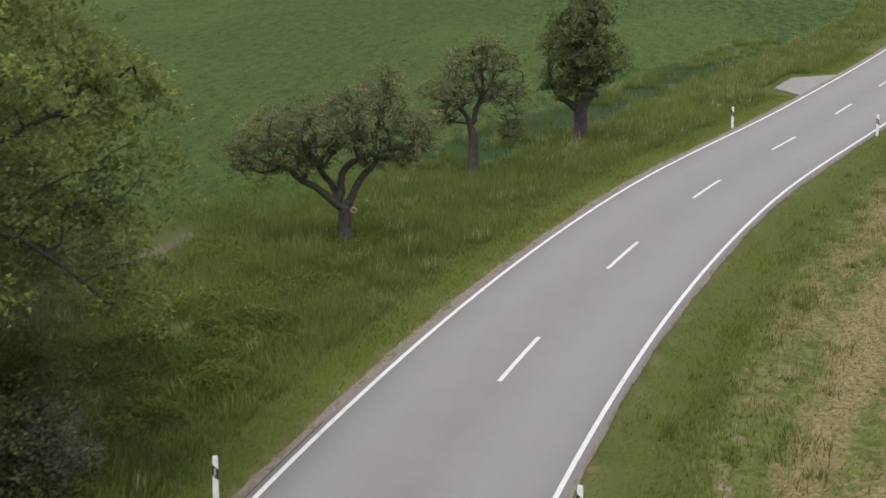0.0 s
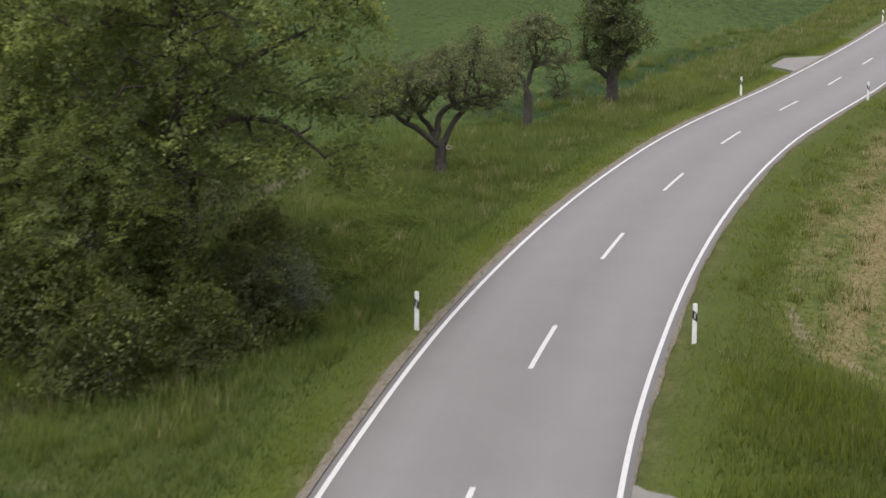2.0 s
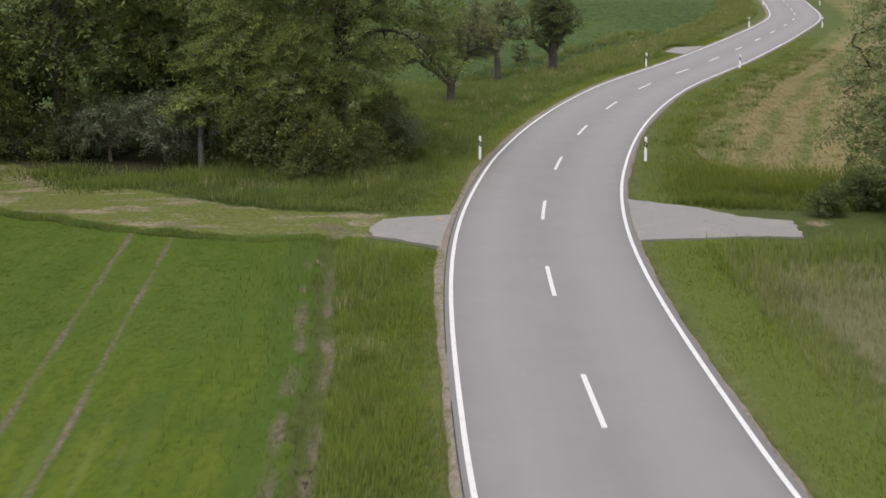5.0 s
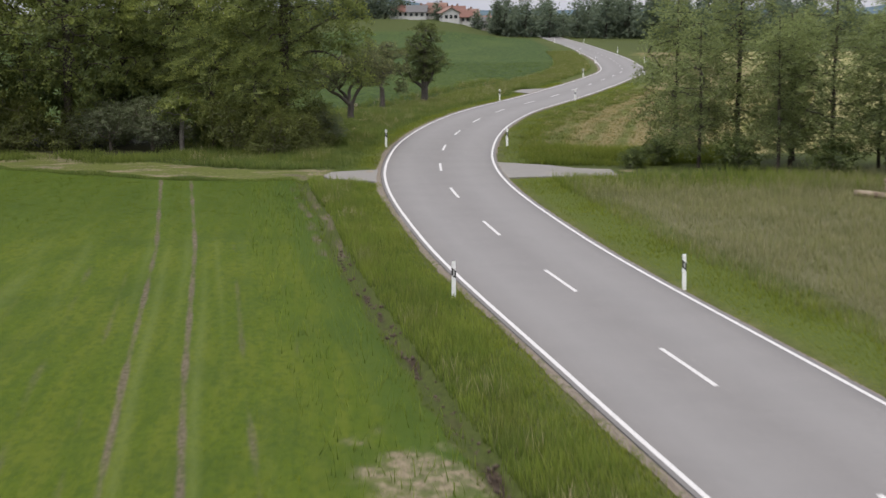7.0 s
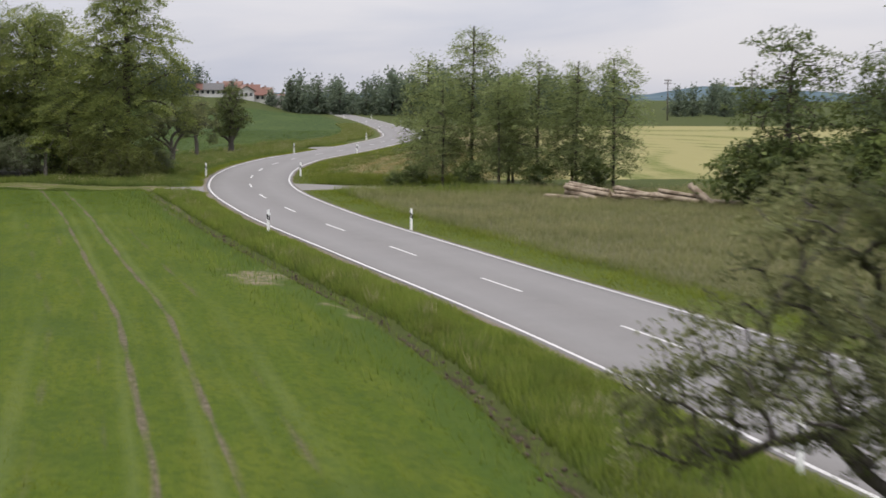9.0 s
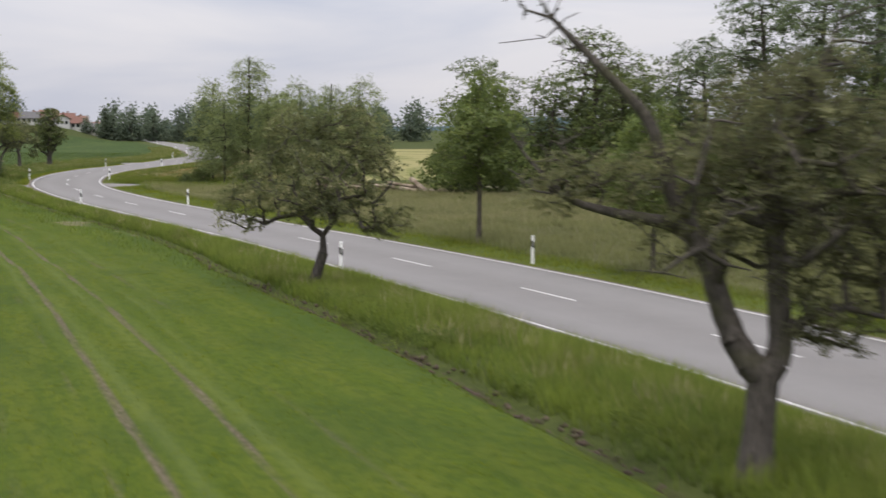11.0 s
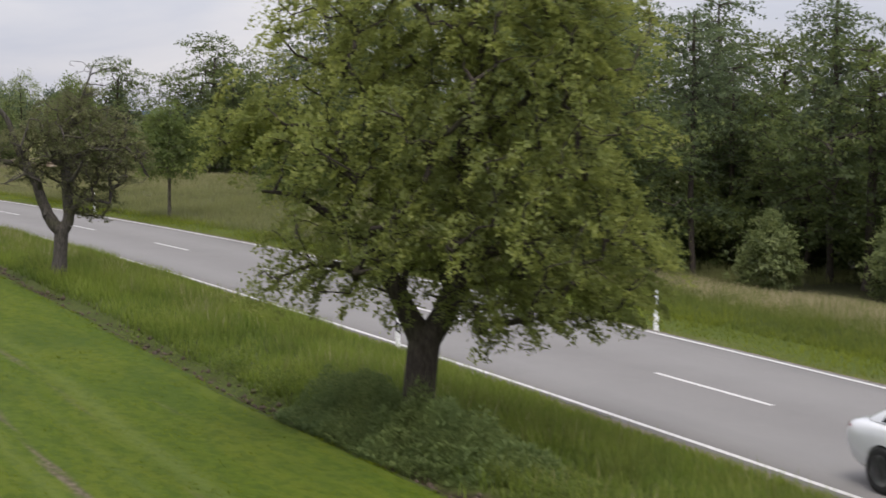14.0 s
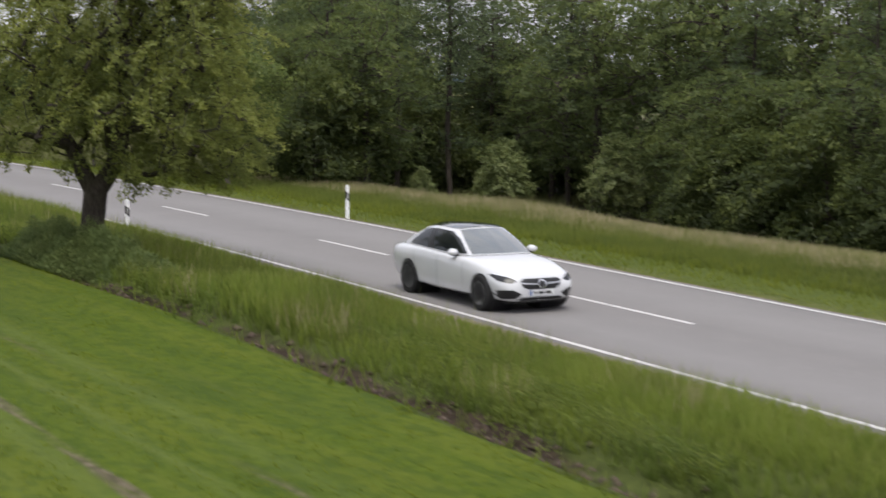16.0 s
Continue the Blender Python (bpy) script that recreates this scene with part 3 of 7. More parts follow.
# bare earth fringe along the edge of the asphalt
s = Shader("fringe_earth")
P = s.place()
c = s.mix(s.step(s.noise(9, 5, 0.7, P), 0.35, 0.65), (0.13, 0.106, 0.084), (0.235, 0.2, 0.162))
c = s.mix(s.math("MULTIPLY", s.step(s.noise(2.5, 5, 0.65, P), 0.5, 0.66), 0.8), c, (0.07, 0.08, 0.022))
FRINGE = s.finish(c, 0.95, 0.0, s.bump(s.noise(20, 4, 0.7, P), 0.02, 0.7), 0.15)
fs = np.arange(-330, 150, 0.3)
for side in (-1, 1):
    wobble = np.array([(0.2 if side < 0 else 0.1) + 0.03 * math.sin(a * 0.31 + side) + 0.02 * math.sin(a * 1.3) + 0.012 * math.sin(a * 4.3 + 1) for a in fs])
    lip = edge_off(road_at(fs)[0]) + 0.19
    wobble = wobble + (side < 0) * (0.16 * np.exp(-(((road_at(fs)[0] + 80) / 8) ** 2)) + 0.12 * ease(-road_at(fs)[0], 86, 96))
    cols = [np.stack([*road_at(fs, side * (lip + u))[:2], np.full(len(fs), zz)], 1) for u, zz in ((np.zeros(len(fs)), -0.012), (wobble * 0.5, 0.008), (wobble, -0.05))]
    me = smooth(fill_mesh("road_fringe", np.stack(cols, 1).reshape(-1, 3), grid_faces(len(fs), 3)))
    me.materials.append(FRINGE)
    tagged(new("road_fringe", me), "narrow brown earth fringe beside the asphalt", "earth", kind="structure")

# paved mouths of the two field tracks and of the lay-by, and the gravel beyond
s = Shader("old_asphalt")
P = s.place()
c = s.mix(s.step(s.noise(30, 4, 0.7, P), 0.3, 0.7), (0.165, 0.156, 0.145), (0.24, 0.227, 0.208))
c = s.mix(s.math("MULTIPLY", s.step(s.noise(0.8, 5, 0.65, P), 0.5, 0.7), 0.4), c, (0.28, 0.25, 0.205))
c = s.mix(s.math("MULTIPLY", s.step(s.noise(2.2, 6, 0.75, P), 0.56, 0.66), 0.6), c, (0.12, 0.11, 0.1))
OLD_ASPHALT = s.finish(c, 0.9, 0.0, s.bump(s.noise(30, 4, 0.7, P), 0.01, 0.6), 0.25)
APRONS = (("track_mouth", [(-85.0, -7.3), (-85.0, -8.0), (-84.0, -10.4), (-82.4, -10.75), (-80.9, -10.6), (-79.9, -9.4), (-79.0, -8.3), (-78.8, -7.5)], "cracked grey asphalt mouth of the earth track"),
          ("track_mouth", [(-88.6, -2.3), (-88.2, -1.5), (-86.2, 0.9), (-84.5, 1.9), (-83.6, 3.6), (-80.6, 3.4), (-80.7, 1.6), (-80.1, -1.7), (-80.0, -2.6)], "pale asphalt side track mouth beside the meadow"),
          ("track_mouth", [(-171.0, 13.6), (-168.4, 9.9), (-163.5, 8.6), (-160.5, 9.9), (-160.4, 10.6)], "grey asphalt field entrance beside the road"))
def broken(points, seed):
    """The outline with small bites and swells between its corners."""
    rnd, out = random.Random(seed), []
    for (ax, ay), (bx, by) in zip(points, points[1:] + points[:1]):
        n = max(1, int(math.hypot(bx - ax, by - ay) / 0.3))
        for k in range(n):
            w = 0.07 if k else 0.0
            out.append((ax + (bx - ax) * k / n + rnd.uniform(-w, w), ay + (by - ay) * k / n + rnd.uniform(-w, w)))
    return out


sand = [(-84.05 + 0.42 * math.cos(a) * (1 + 0.12 * math.sin(3 * a)), -8.45 + 0.24 * math.sin(a) * (1 + 0.15 * math.cos(2 * a))) for a in np.arange(18) * math.pi / 9]
tagged(new("sand_patch", flat_piece("sand_patch", sand, -0.006, 0.02, plain("washed_sand", (0.29, 0.245, 0.18), 0.95, 0, 14, 0.2, 0.006))), "small patch of washed brown sand on the asphalt", "earth", kind="structure")
for name, outline, label in APRONS:
    outline = broken(outline, len(outline))
    tagged(new(name, flat_piece(name, outline, -0.012, 0.12, OLD_ASPHALT)), label, "road", kind="structure")

# ---- grass: blades as real triangles, sheets of stuff ----
def blades(name, x, y, height, width, lean, tint, material, label, category="grass", z=None):
    """One sheet of blades rooted at x, y."""
    rng = np.random.default_rng(len(x))
    n = len(x)
    z0 = ground_z(x, y) - 0.02 if z is None else z
    turn = rng.uniform(0, 2 * np.pi, n)
    bend = turn + np.pi / 2 + rng.normal(0, 0.5, n)
    far = lean * height * rng.uniform(0.3, 1.0, n)
    ux, uy = np.cos(turn) * width / 2, np.sin(turn) * width / 2
    v = np.empty((n, 3, 3))
    v[:, 0] = np.stack([x - ux, y - uy, z0], 1)
    v[:, 1] = np.stack([x + ux, y + uy, z0], 1)
    v[:, 2] = np.stack([x + np.cos(bend) * far, y + np.sin(bend) * far, z0 + height], 1)
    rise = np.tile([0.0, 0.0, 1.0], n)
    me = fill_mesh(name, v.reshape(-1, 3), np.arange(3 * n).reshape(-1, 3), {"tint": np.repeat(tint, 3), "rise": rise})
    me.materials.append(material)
    return tagged(new(name, me), label, category, kind="stuff")


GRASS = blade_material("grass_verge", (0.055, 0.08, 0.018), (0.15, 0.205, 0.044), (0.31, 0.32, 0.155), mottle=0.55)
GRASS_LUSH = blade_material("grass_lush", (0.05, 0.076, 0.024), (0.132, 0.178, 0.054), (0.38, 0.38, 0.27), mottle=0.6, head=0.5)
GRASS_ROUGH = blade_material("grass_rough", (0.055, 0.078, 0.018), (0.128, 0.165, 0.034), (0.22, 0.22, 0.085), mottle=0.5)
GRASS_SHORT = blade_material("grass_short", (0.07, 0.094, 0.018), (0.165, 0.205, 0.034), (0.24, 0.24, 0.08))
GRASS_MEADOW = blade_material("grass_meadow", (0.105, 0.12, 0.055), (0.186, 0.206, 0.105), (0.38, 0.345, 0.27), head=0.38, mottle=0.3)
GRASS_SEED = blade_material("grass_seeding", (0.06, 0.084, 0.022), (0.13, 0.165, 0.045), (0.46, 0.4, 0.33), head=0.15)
CROP = blade_material("crop_blades", (0.072, 0.097, 0.008), (0.09, 0.119, 0.009), (0.117, 0.142, 0.013), mottle=0.55, drill=True)
CROP_DARK = blade_material("crop_headland", (0.054, 0.082, 0.009), (0.07, 0.102, 0.012), (0.092, 0.124, 0.016), mottle=0.25, drill=True)
CROP_RIM = blade_material("crop_rim", (0.056, 0.086, 0.009), (0.074, 0.108, 0.012), (0.095, 0.128, 0.018), mottle=0.5, drill=True)
BEAN = blade_material("far_crop_leaves", (0.036, 0.062, 0.012), (0.05, 0.078, 0.016), (0.1, 0.125, 0.035), mottle=0.5, head=0.3)
DENSE = blade_material("dense_plot_leaves", (0.02, 0.045, 0.014), (0.032, 0.066, 0.022), (0.05, 0.09, 0.032), mottle=0.4, head=0.3)
HAY = blade_material("hay_stubble", (0.068, 0.08, 0.02), (0.096, 0.104, 0.03), (0.27, 0.205, 0.1), head=0.2)
NETTLE = blade_material("nettle_leaves", (0.06, 0.09, 0.036), (0.13, 0.174, 0.076), (0.21, 0.255, 0.125), head=0.2)
WEED = blade_material("nettles", (0.052, 0.078, 0.022), (0.12, 0.16, 0.044), (0.19, 0.23, 0.075), head=0.3)


def clear_of_paving(x, y):
    d = road_off(x, y)
    ok = np.abs(d) > edge_off(x) + 0.26
    ok &= ~((x > -85.3) & (x < -78.4) & (d < 0) & (d > -5.7))
    ok &= ~((x > -87.5) & (x < -79.9) & (d > 0) & (d < 9.5) & (x > -88.4 + 0.6 * np.maximum(d - 3, 0)))
    ok &= ~((x > -171) & (x < -160.3) & (d < 0) & (d > -6))
    return ok


def sow(seed, count, s0, s1, d0, d1, clump=0.5, size=0.25):
    """Points in a stretch along the road, partly gathered in clumps."""
    rng = np.random.default_rng(seed)
    ss, dd = rng.uniform(s0, s1, count), rng.uniform(d0, d1, count)
    m = max(1, count // 14)
    cs, cd = rng.uniform(s0, s1, m), rng.uniform(d0, d1, m)
    pick = rng.integers(0, m, count)
    own = rng.random(count) < clump
    ss = np.where(own, cs[pick] + rng.normal(0, size, count), ss)
    dd = np.where(own, np.clip(cd[pick] + rng.normal(0, size, count), min(d0, d1), max(d0, d1)), dd)
    x, y, _ = road_at(ss, dd)
    ok = clear_of_paving(x, y)
    return x[ok], y[ok], rng


def tall(x, y, rng, low, high, patch=3.0):
    """Heights that swell and fade over a few metres."""
    return (low + (high - low) * (0.5 + 0.5 * wave(x, y, patch, 2.0))) * rng.uniform(0.6, 1.15, len(x))


# verge between road and crop
x, y, rng = sow(11, 190000, -80, 86, -8.8, -3.1)
d = road_off(x, y)
keep = (d > furrow_off(x) + 0.25) | (rng.random(len(x)) < 0.04)
x, y, d = x[keep], y[keep], d[keep]
h = tall(x, y, rng, 0.2, 0.55) * (0.35 + 0.65 * ease(-d, 3.2, 4.4))
blades("verge_grass", x, y, h, rng.uniform(0.012, 0.035, len(x)), 0.6, rng.random(len(x)) ** 0.7, GRASS, "tall green verge grass with pale seed heads beside the road")

# verge beside the wood and under the fruit trees
x, y, rng = sow(12, 170000, -185, -84, -16.5, -3.15)
d = road_off(x, y)
h = tall(x, y, rng, 0.2, 0.6) * (0.3 + 0.7 * ease(-d, 3.4, 5.5))
bare = np.exp(-(((x + 120.3) / 3.2) ** 2) - ((y + 14.3) / 0.6) ** 2) > 0.35
keep = (~bare | (rng.random(len(x)) < 0.15)) & (dirt_track(x, y) < 0.4) & (-d < np.where(x < -136, 9.0, 11.5 + 5 * rng.random(len(x))) + rng.random(len(x))) & (-d > 3.7 + 1.0 * rng.random(len(x)))
x, y, h = x[keep], y[keep], h[keep]
blades("orchard_grass", x, y, h, rng.uniform(0.015, 0.04, len(x)), 0.6, rng.random(len(x)) * 0.85, GRASS_LUSH, "long rough grass under the roadside fruit trees")

# mown strip beside the crop-side edge line
x, y, rng = sow(18, 75000, -185, 86, -4.7, -3.12, 0.3)
d = road_off(x, y)
keep = -d < 3.9 + 0.8 * rng.random(len(x))
x, y, d = x[keep], y[keep], d[keep]
blades("short_verge_grass", x, y, tall(x, y, rng, 0.08, 0.2), rng.uniform(0.012, 0.03, len(x)), 0.6, rng.random(len(x)) * 0.8, GRASS_SHORT, "mown bright green strip of grass beside the road")

# short verge on the other side
x, y, rng = sow(13, 140000, -185, 82, 3.12, 8.5, 0.35)
d = road_off(x, y)
keep = np.where(x < -88, d < 3.9 + 2.3 * rng.random(len(x)) ** 1.6, d < 5.2 + 1.4 * rng.random(len(x)))
x, y, d = x[keep], y[keep], d[keep]
h = tall(x, y, rng, 0.1, 0.26) * (0.5 + 0.7 * ease(d, 3.4, 5.6))
blades("short_verge_grass", x, y, h, rng.uniform(0.015, 0.035, len(x)), 0.6, rng.random(len(x)) * 0.8, GRASS_SHORT, "short bright green verge grass beside the road")

# tan meadow
x, y, rng = sow(14, 190000, -92, 30, 5.2, 30, 0.6, 0.4)
keep = x > -79 + 8 * rng.random(len(x)) ** 1.5
x, y = x[keep], y[keep]
h = tall(x, y, rng, 0.3, 0.6, 6.0) * (1.0 + 0.4 * ease(-x, 66, 74))
blades("meadow_grass", x, y, h, rng.uniform(0.012, 0.03, len(x)), 0.5, rng.random(len(x)) ** 0.5 * (1 - 0.45 * ease(x, -30, 0)), GRASS_MEADOW, "unmown tan and green meadow grass in seed")
x, y, rng = sow(26, 34000, -95, -50, 5.0, 20, 0.6, 0.4)
keep = (x > -79.8 + 0.8 * rng.random(len(x))) & (x < -77 + 6 * rng.random(len(x)))
x, y = x[keep], y[keep]
blades("meadow_grass", x, y, tall(x, y, rng, 0.4, 0.75, 4.0), rng.uniform(0.02, 0.045, len(x)), 0.5, rng.random(len(x)), GRASS, "tall green grass where the meadow meets the track")
x, y, rng = sow(15, 135000, 28, 76, 5.2, 19, 0.6, 0.4)
d = road_off(x, y)
h = tall(x, y, rng, 0.25, 0.5, 5.0) * (0.6 + 0.7 * ease(d, 7, 10))
blades("meadow_grass", x, y, h, rng.uniform(0.015, 0.035, len(x)), 0.5, rng.random(len(x)) ** 0.5 * (0.35 + 0.75 * ease(d, 6.0, 9.5)), GRASS_SEED, "tall seeding grass along the wood's edge")

# pale tufts in seed here and there along both verges
for seed, count, s0, s1, d0, d1 in ((23, 26000, -190, -86, -13.5, -4.7), (24, 22000, -78, 86, -8.0, -4.5), (25, 9000, -170, -86, 4.4, 8.0)):
    rng = np.random.default_rng(seed)
    m = count // 55
    cs, cd = rng.uniform(s0, s1, m), rng.uniform(d0, d1, m)
    pick = rng.integers(0, m, count)
    wide = rng.uniform(0.12, 0.38, m)[pick]
    x, y, _ = road_at(cs[pick] + rng.normal(0, 1, count) * wide * 1.5, np.clip(cd[pick] + rng.normal(0, 1, count) * wide, min(d0, d1), max(d0, d1)))
    tip = rng.random(m)[pick]
    keep = clear_of_paving(x, y) & (dirt_track(x, y) < 0.4) & ((x < -85) | (d0 > 0) | (road_off(x, y) > furrow_off(x) + 0.3))
    x, y, tip = x[keep], y[keep], tip[keep]
    blades("grass_tufts", x, y, rng.uniform(0.3, 0.7, len(x)) * (0.6 if d0 > 0 else 1.0), rng.uniform(0.012, 0.03, len(x)), 0.55, tip * rng.uniform(0.5, 1.1, len(x)), GRASS_SEED, "scattered tufts of seeding grass on the verge")

# crop rows
x, y, rng = sow(16, 320000, -102, 88, -25, -5.9, 0.35, 0.1)
d = road_off(x, y)
keep = (d < furrow_off(x) - 0.2) & (y > -26.5 + 6 * ease(x, -70, -10)) & (x > field_start(y) + 0.2)
for n in (0, 1):
    keep &= (np.abs(y - track_y(x, n)) > 0.15) | (rng.random(len(x)) < 0.15)
    keep &= (np.abs(np.abs(y - track_y(x, n)) - 0.29) > 0.12) | (rng.random(len(x)) < 0.45)
keep &= ~((((x + 29.4) / 3.2) ** 2 + ((y + 9.6) / 1.2) ** 2 < 1 + 0.5 * wave(x, y, 0.7, 3)) & (rng.random(len(x)) < 0.55))
keep &= (np.abs(d - furrow_off(x) + 0.6) > 0.4) | (np.abs(x + 20.5) > 5.5) | (rng.random(len(x)) < 0.5)
x, y, d = x[keep], y[keep], d[keep]
y = y + 0.4 * (np.round(d / 0.14) * 0.14 - d)
head = x < -58 - 12 * rng.random(len(x))
rim = ~head & (d > furrow_off(x) - 0.2 - 1.4 * rng.random(len(x)) * (1 - 0.8 * ease(x, 10, 40)) - 0.3 * wave(x, y, 3.0, 2))
for pick, mat, low, word in ((~head & ~rim, CROP, 0.06, "young bright green cereal crop in drilled rows"), (rim, CROP_RIM, 0.085, "duller crop and weeds along the furrow"), (head, CROP_DARK, 0.1, "taller dark green crop on the headland")):
    a, b = x[pick], y[pick]
    blades("crop", a, b, rng.uniform(0.35 * low, 0.8 * low, len(a)), rng.uniform(0.025, 0.045, len(a)), 5.0, rng.random(len(a)), mat, word, "crop")

# lush rim where the crop meets the earth track
rng = np.random.default_rng(27)
y = rng.uniform(-34, -11.2, 15000)
x = field_start(y) + 0.1 + 0.9 * rng.random(len(y)) ** 1.5 + 0.25 * wave(y, y, 1.5)
blades("rank_grass", x, y, (0.6 + 0.4 * wave(x, y, 1.7, 3)) * rng.uniform(0.08, 0.3, len(x)), rng.uniform(0.02, 0.045, len(x)), 0.7, rng.random(len(x)) * 0.6, GRASS_LUSH, "dark rank grass along the edge of the crop")

# mown hay
x, y, rng = sow(17, 80000, -170, -88, 4.6, 24, 0.55, 0.3)
keep = rng.random(len(x)) < ease(-x, 89, 96)
x, y = x[keep], y[keep]
heaped = 0.05 + 0.85 * swath_at(x, y) + 0.35 * wave(x, y, 1.1, 6)
blades("hay_stubble", x, y, rng.uniform(0.05, 0.12, len(x)), rng.uniform(0.02, 0.05, len(x)), 2.6, rng.random(len(x)) ** 0.7 * (0.35 + 0.9 * heaped), HAY, "mown yellowing hay lying in swaths", "hay")


# rough grass between the hay and the alders
x, y, rng = sow(19, 60000, -118, -87, 3.7, 16, 0.5, 0.35)
keep = rng.random(len(x)) > np.maximum(ease(-x, 90, 97), 0.0) * ease(road_off(x, y) - 2.0 * ease(x, -101, -93), 4.6, 6.4)
keep &= rng.random(len(x)) < ease(road_off(x, y), 3.6, 7.0)
x, y = x[keep], y[keep]
blades("rough_grass", x, y, tall(x, y, rng, 0.12, 0.32) * (1 + 1.1 * ease(x, -101, -95)), rng.uniform(0.018, 0.04, len(x)), 0.8, rng.random(len(x)), GRASS_ROUGH, "dull green rough grass beside the mown hay")

# verge and bean field beyond the fruit trees
x, y, rng = sow(20, 62000, -320, -130, -9.5, -4.0, 0.5, 0.4)
keep = (-road_off(x, y) > 4.2 + 1.2 * rng.random(len(x))) & (rng.random(len(x)) < ease(-x, 128, 152))
x, y = x[keep], y[keep]
blades("verge_grass", x, y, tall(x, y, rng, 0.3, 0.75), rng.uniform(0.02, 0.06, len(x)), 0.6, rng.random(len(x)) * 0.8, GRASS_SEED, "tall tan-green verge grass beside the bean field")
rng = np.random.default_rng(21)
x = -126 - 130 * rng.random(130000) ** 1.2
y = rng.uniform(-62, 32, len(x))
row = 0.45
lane = y + 0.3 * x
y = y + 0.6 * (np.round(lane / row) * row - lane)
keep = (far_crop_mask(x, y) > rng.uniform(0.25, 0.9, len(x))) & (y > -62)
x, y = x[keep][:75000], y[keep][:75000]
inside = dense_mask(x, y) > rng.uniform(0.3, 0.8, len(x))
for pick, mat, tallest, word in ((~inside, BEAN, 0.12, "low dense green crop in faint rows"), (inside, DENSE, 0.16, "taller blue-green plot in the far crop")):
    a, b = x[pick], y[pick]
    blades("far_crop", a, b, rng.uniform(0.03, tallest, len(a)), rng.uniform(0.06, 0.12, len(a)), 4.0, rng.random(len(a)), mat, word, "crop")

# clods turned up along the furrow
rng = np.random.default_rng(22)
n = 1500
x = 86 - 144 * rng.random(n) ** 1.5
k = np.interp(x, LINE_X, LINE_K)
y = np.interp(x, LINE_X, LINE_Y) + (furrow_off(x) + rng.normal(0, 0.13, n)) * np.sqrt(1 + k * k)
r = rng.uniform(0.03, 0.1, n) * rng.uniform(0.5, 1.0, n)
shape = np.array([(1, 0, 0), (0, 1, 0), (-1, 0, 0), (0, -1, 0), (0, 0, 0.8), (0, 0, -0.8)])
v = shape[None] * r[:, None, None] * rng.uniform(0.6, 1.4, (n, 6, 1)) + np.stack([x, y, ground_z(x, y) + r * 0.3], 1)[:, None]
f = np.array([(0, 1, 4), (1, 2, 4), (2, 3, 4), (3, 0, 4), (1, 0, 5), (2, 1, 5), (3, 2, 5), (0, 3, 5)])
clod_me = fill_mesh("clods", v.reshape(-1, 3), (f[None] + 6 * np.arange(n)[:, None, None]).reshape(-1, 3))
clod_me.materials.append(plain("clod_earth", (0.1, 0.072, 0.05), 0.95, 0, 9, 0.25, 0.01))
tagged(new("clods", clod_me), "dark earth clods along the field furrow", "soil", kind="stuff")


# ---- trees ----
def spline(points, n):
    """n points along a Catmull-Rom curve."""
    p = np.array(points, float)
    q = np.vstack([2 * p[0] - p[1], p, 2 * p[-1] - p[-2]])
    u = np.linspace(0, len(p) - 1 - 1e-6, n)
    i, t = u.astype(int), (u % 1)[:, None]
    a, b, c, d = q[i], q[i + 1], q[i + 2], q[i + 3]
    return 0.5 * (2 * b + (c - a) * t + (2 * a - 5 * b + 4 * c - d) * t**2 + (3 * b - a - 3 * c + d) * t**3)


def tubes(points, parents, radii, sides=6):
    """Frusta from each node to its parent."""
    kids = np.arange(len(points))[parents >= 0]
    a, b = points[parents[kids]], points[kids]
    ra, rb = radii[parents[kids]], radii[kids]
    ra = np.minimum(ra, rb * 1.5 + 0.01)
    w = b - a
    w /= np.linalg.norm(w, axis=1, keepdims=True) + 1e-9
    ref = np.where(np.abs(w[:, 2:3]) > 0.9, [[1.0, 0, 0]], [[0, 0, 1.0]])
    u = np.cross(w, ref)
    u /= np.linalg.norm(u, axis=1, keepdims=True) + 1e-9
    q = np.cross(w, u)
    ang = np.arange(sides) * 2 * np.pi / sides
    ring = np.cos(ang)[None, :, None] * u[:, None] + np.sin(ang)[None, :, None] * q[:, None]
    v = np.concatenate([a[:, None] + ring * ra[:, None, None] - w[:, None] * ra[:, None, None] * 0.15, b[:, None] + ring * rb[:, None, None]], 1)
    base = np.arange(len(kids))[:, None] * 2 * sides
    i = np.arange(sides)
    f = np.stack([base + i, base + (i + 1) % sides, base + sides + (i + 1) % sides, base + sides + i], 2)
    return v.reshape(-1, 3), f.reshape(-1, 4)


def clusters(rng, blobs, count, apart):
    """Points in the shells of ellipsoids (cx, cy, cz, rx, ry, rz)."""
    blobs = np.array(blobs, float)
    share = np.prod(blobs[:, 3:], 1) ** 0.7
    out = []
    for _ in range(count * 12):
        b = blobs[rng.choice(len(blobs), p=share / share.sum())]
        v = rng.normal(size=3)
        p = b[:3] + v / np.linalg.norm(v) * b[3:] * rng.random() ** 0.38
        if all(np.sum((p - q) ** 2) > apart * apart for q in out[-160:]):
            out.append(p)
        if len(out) >= count:
            break
    return np.array(out)


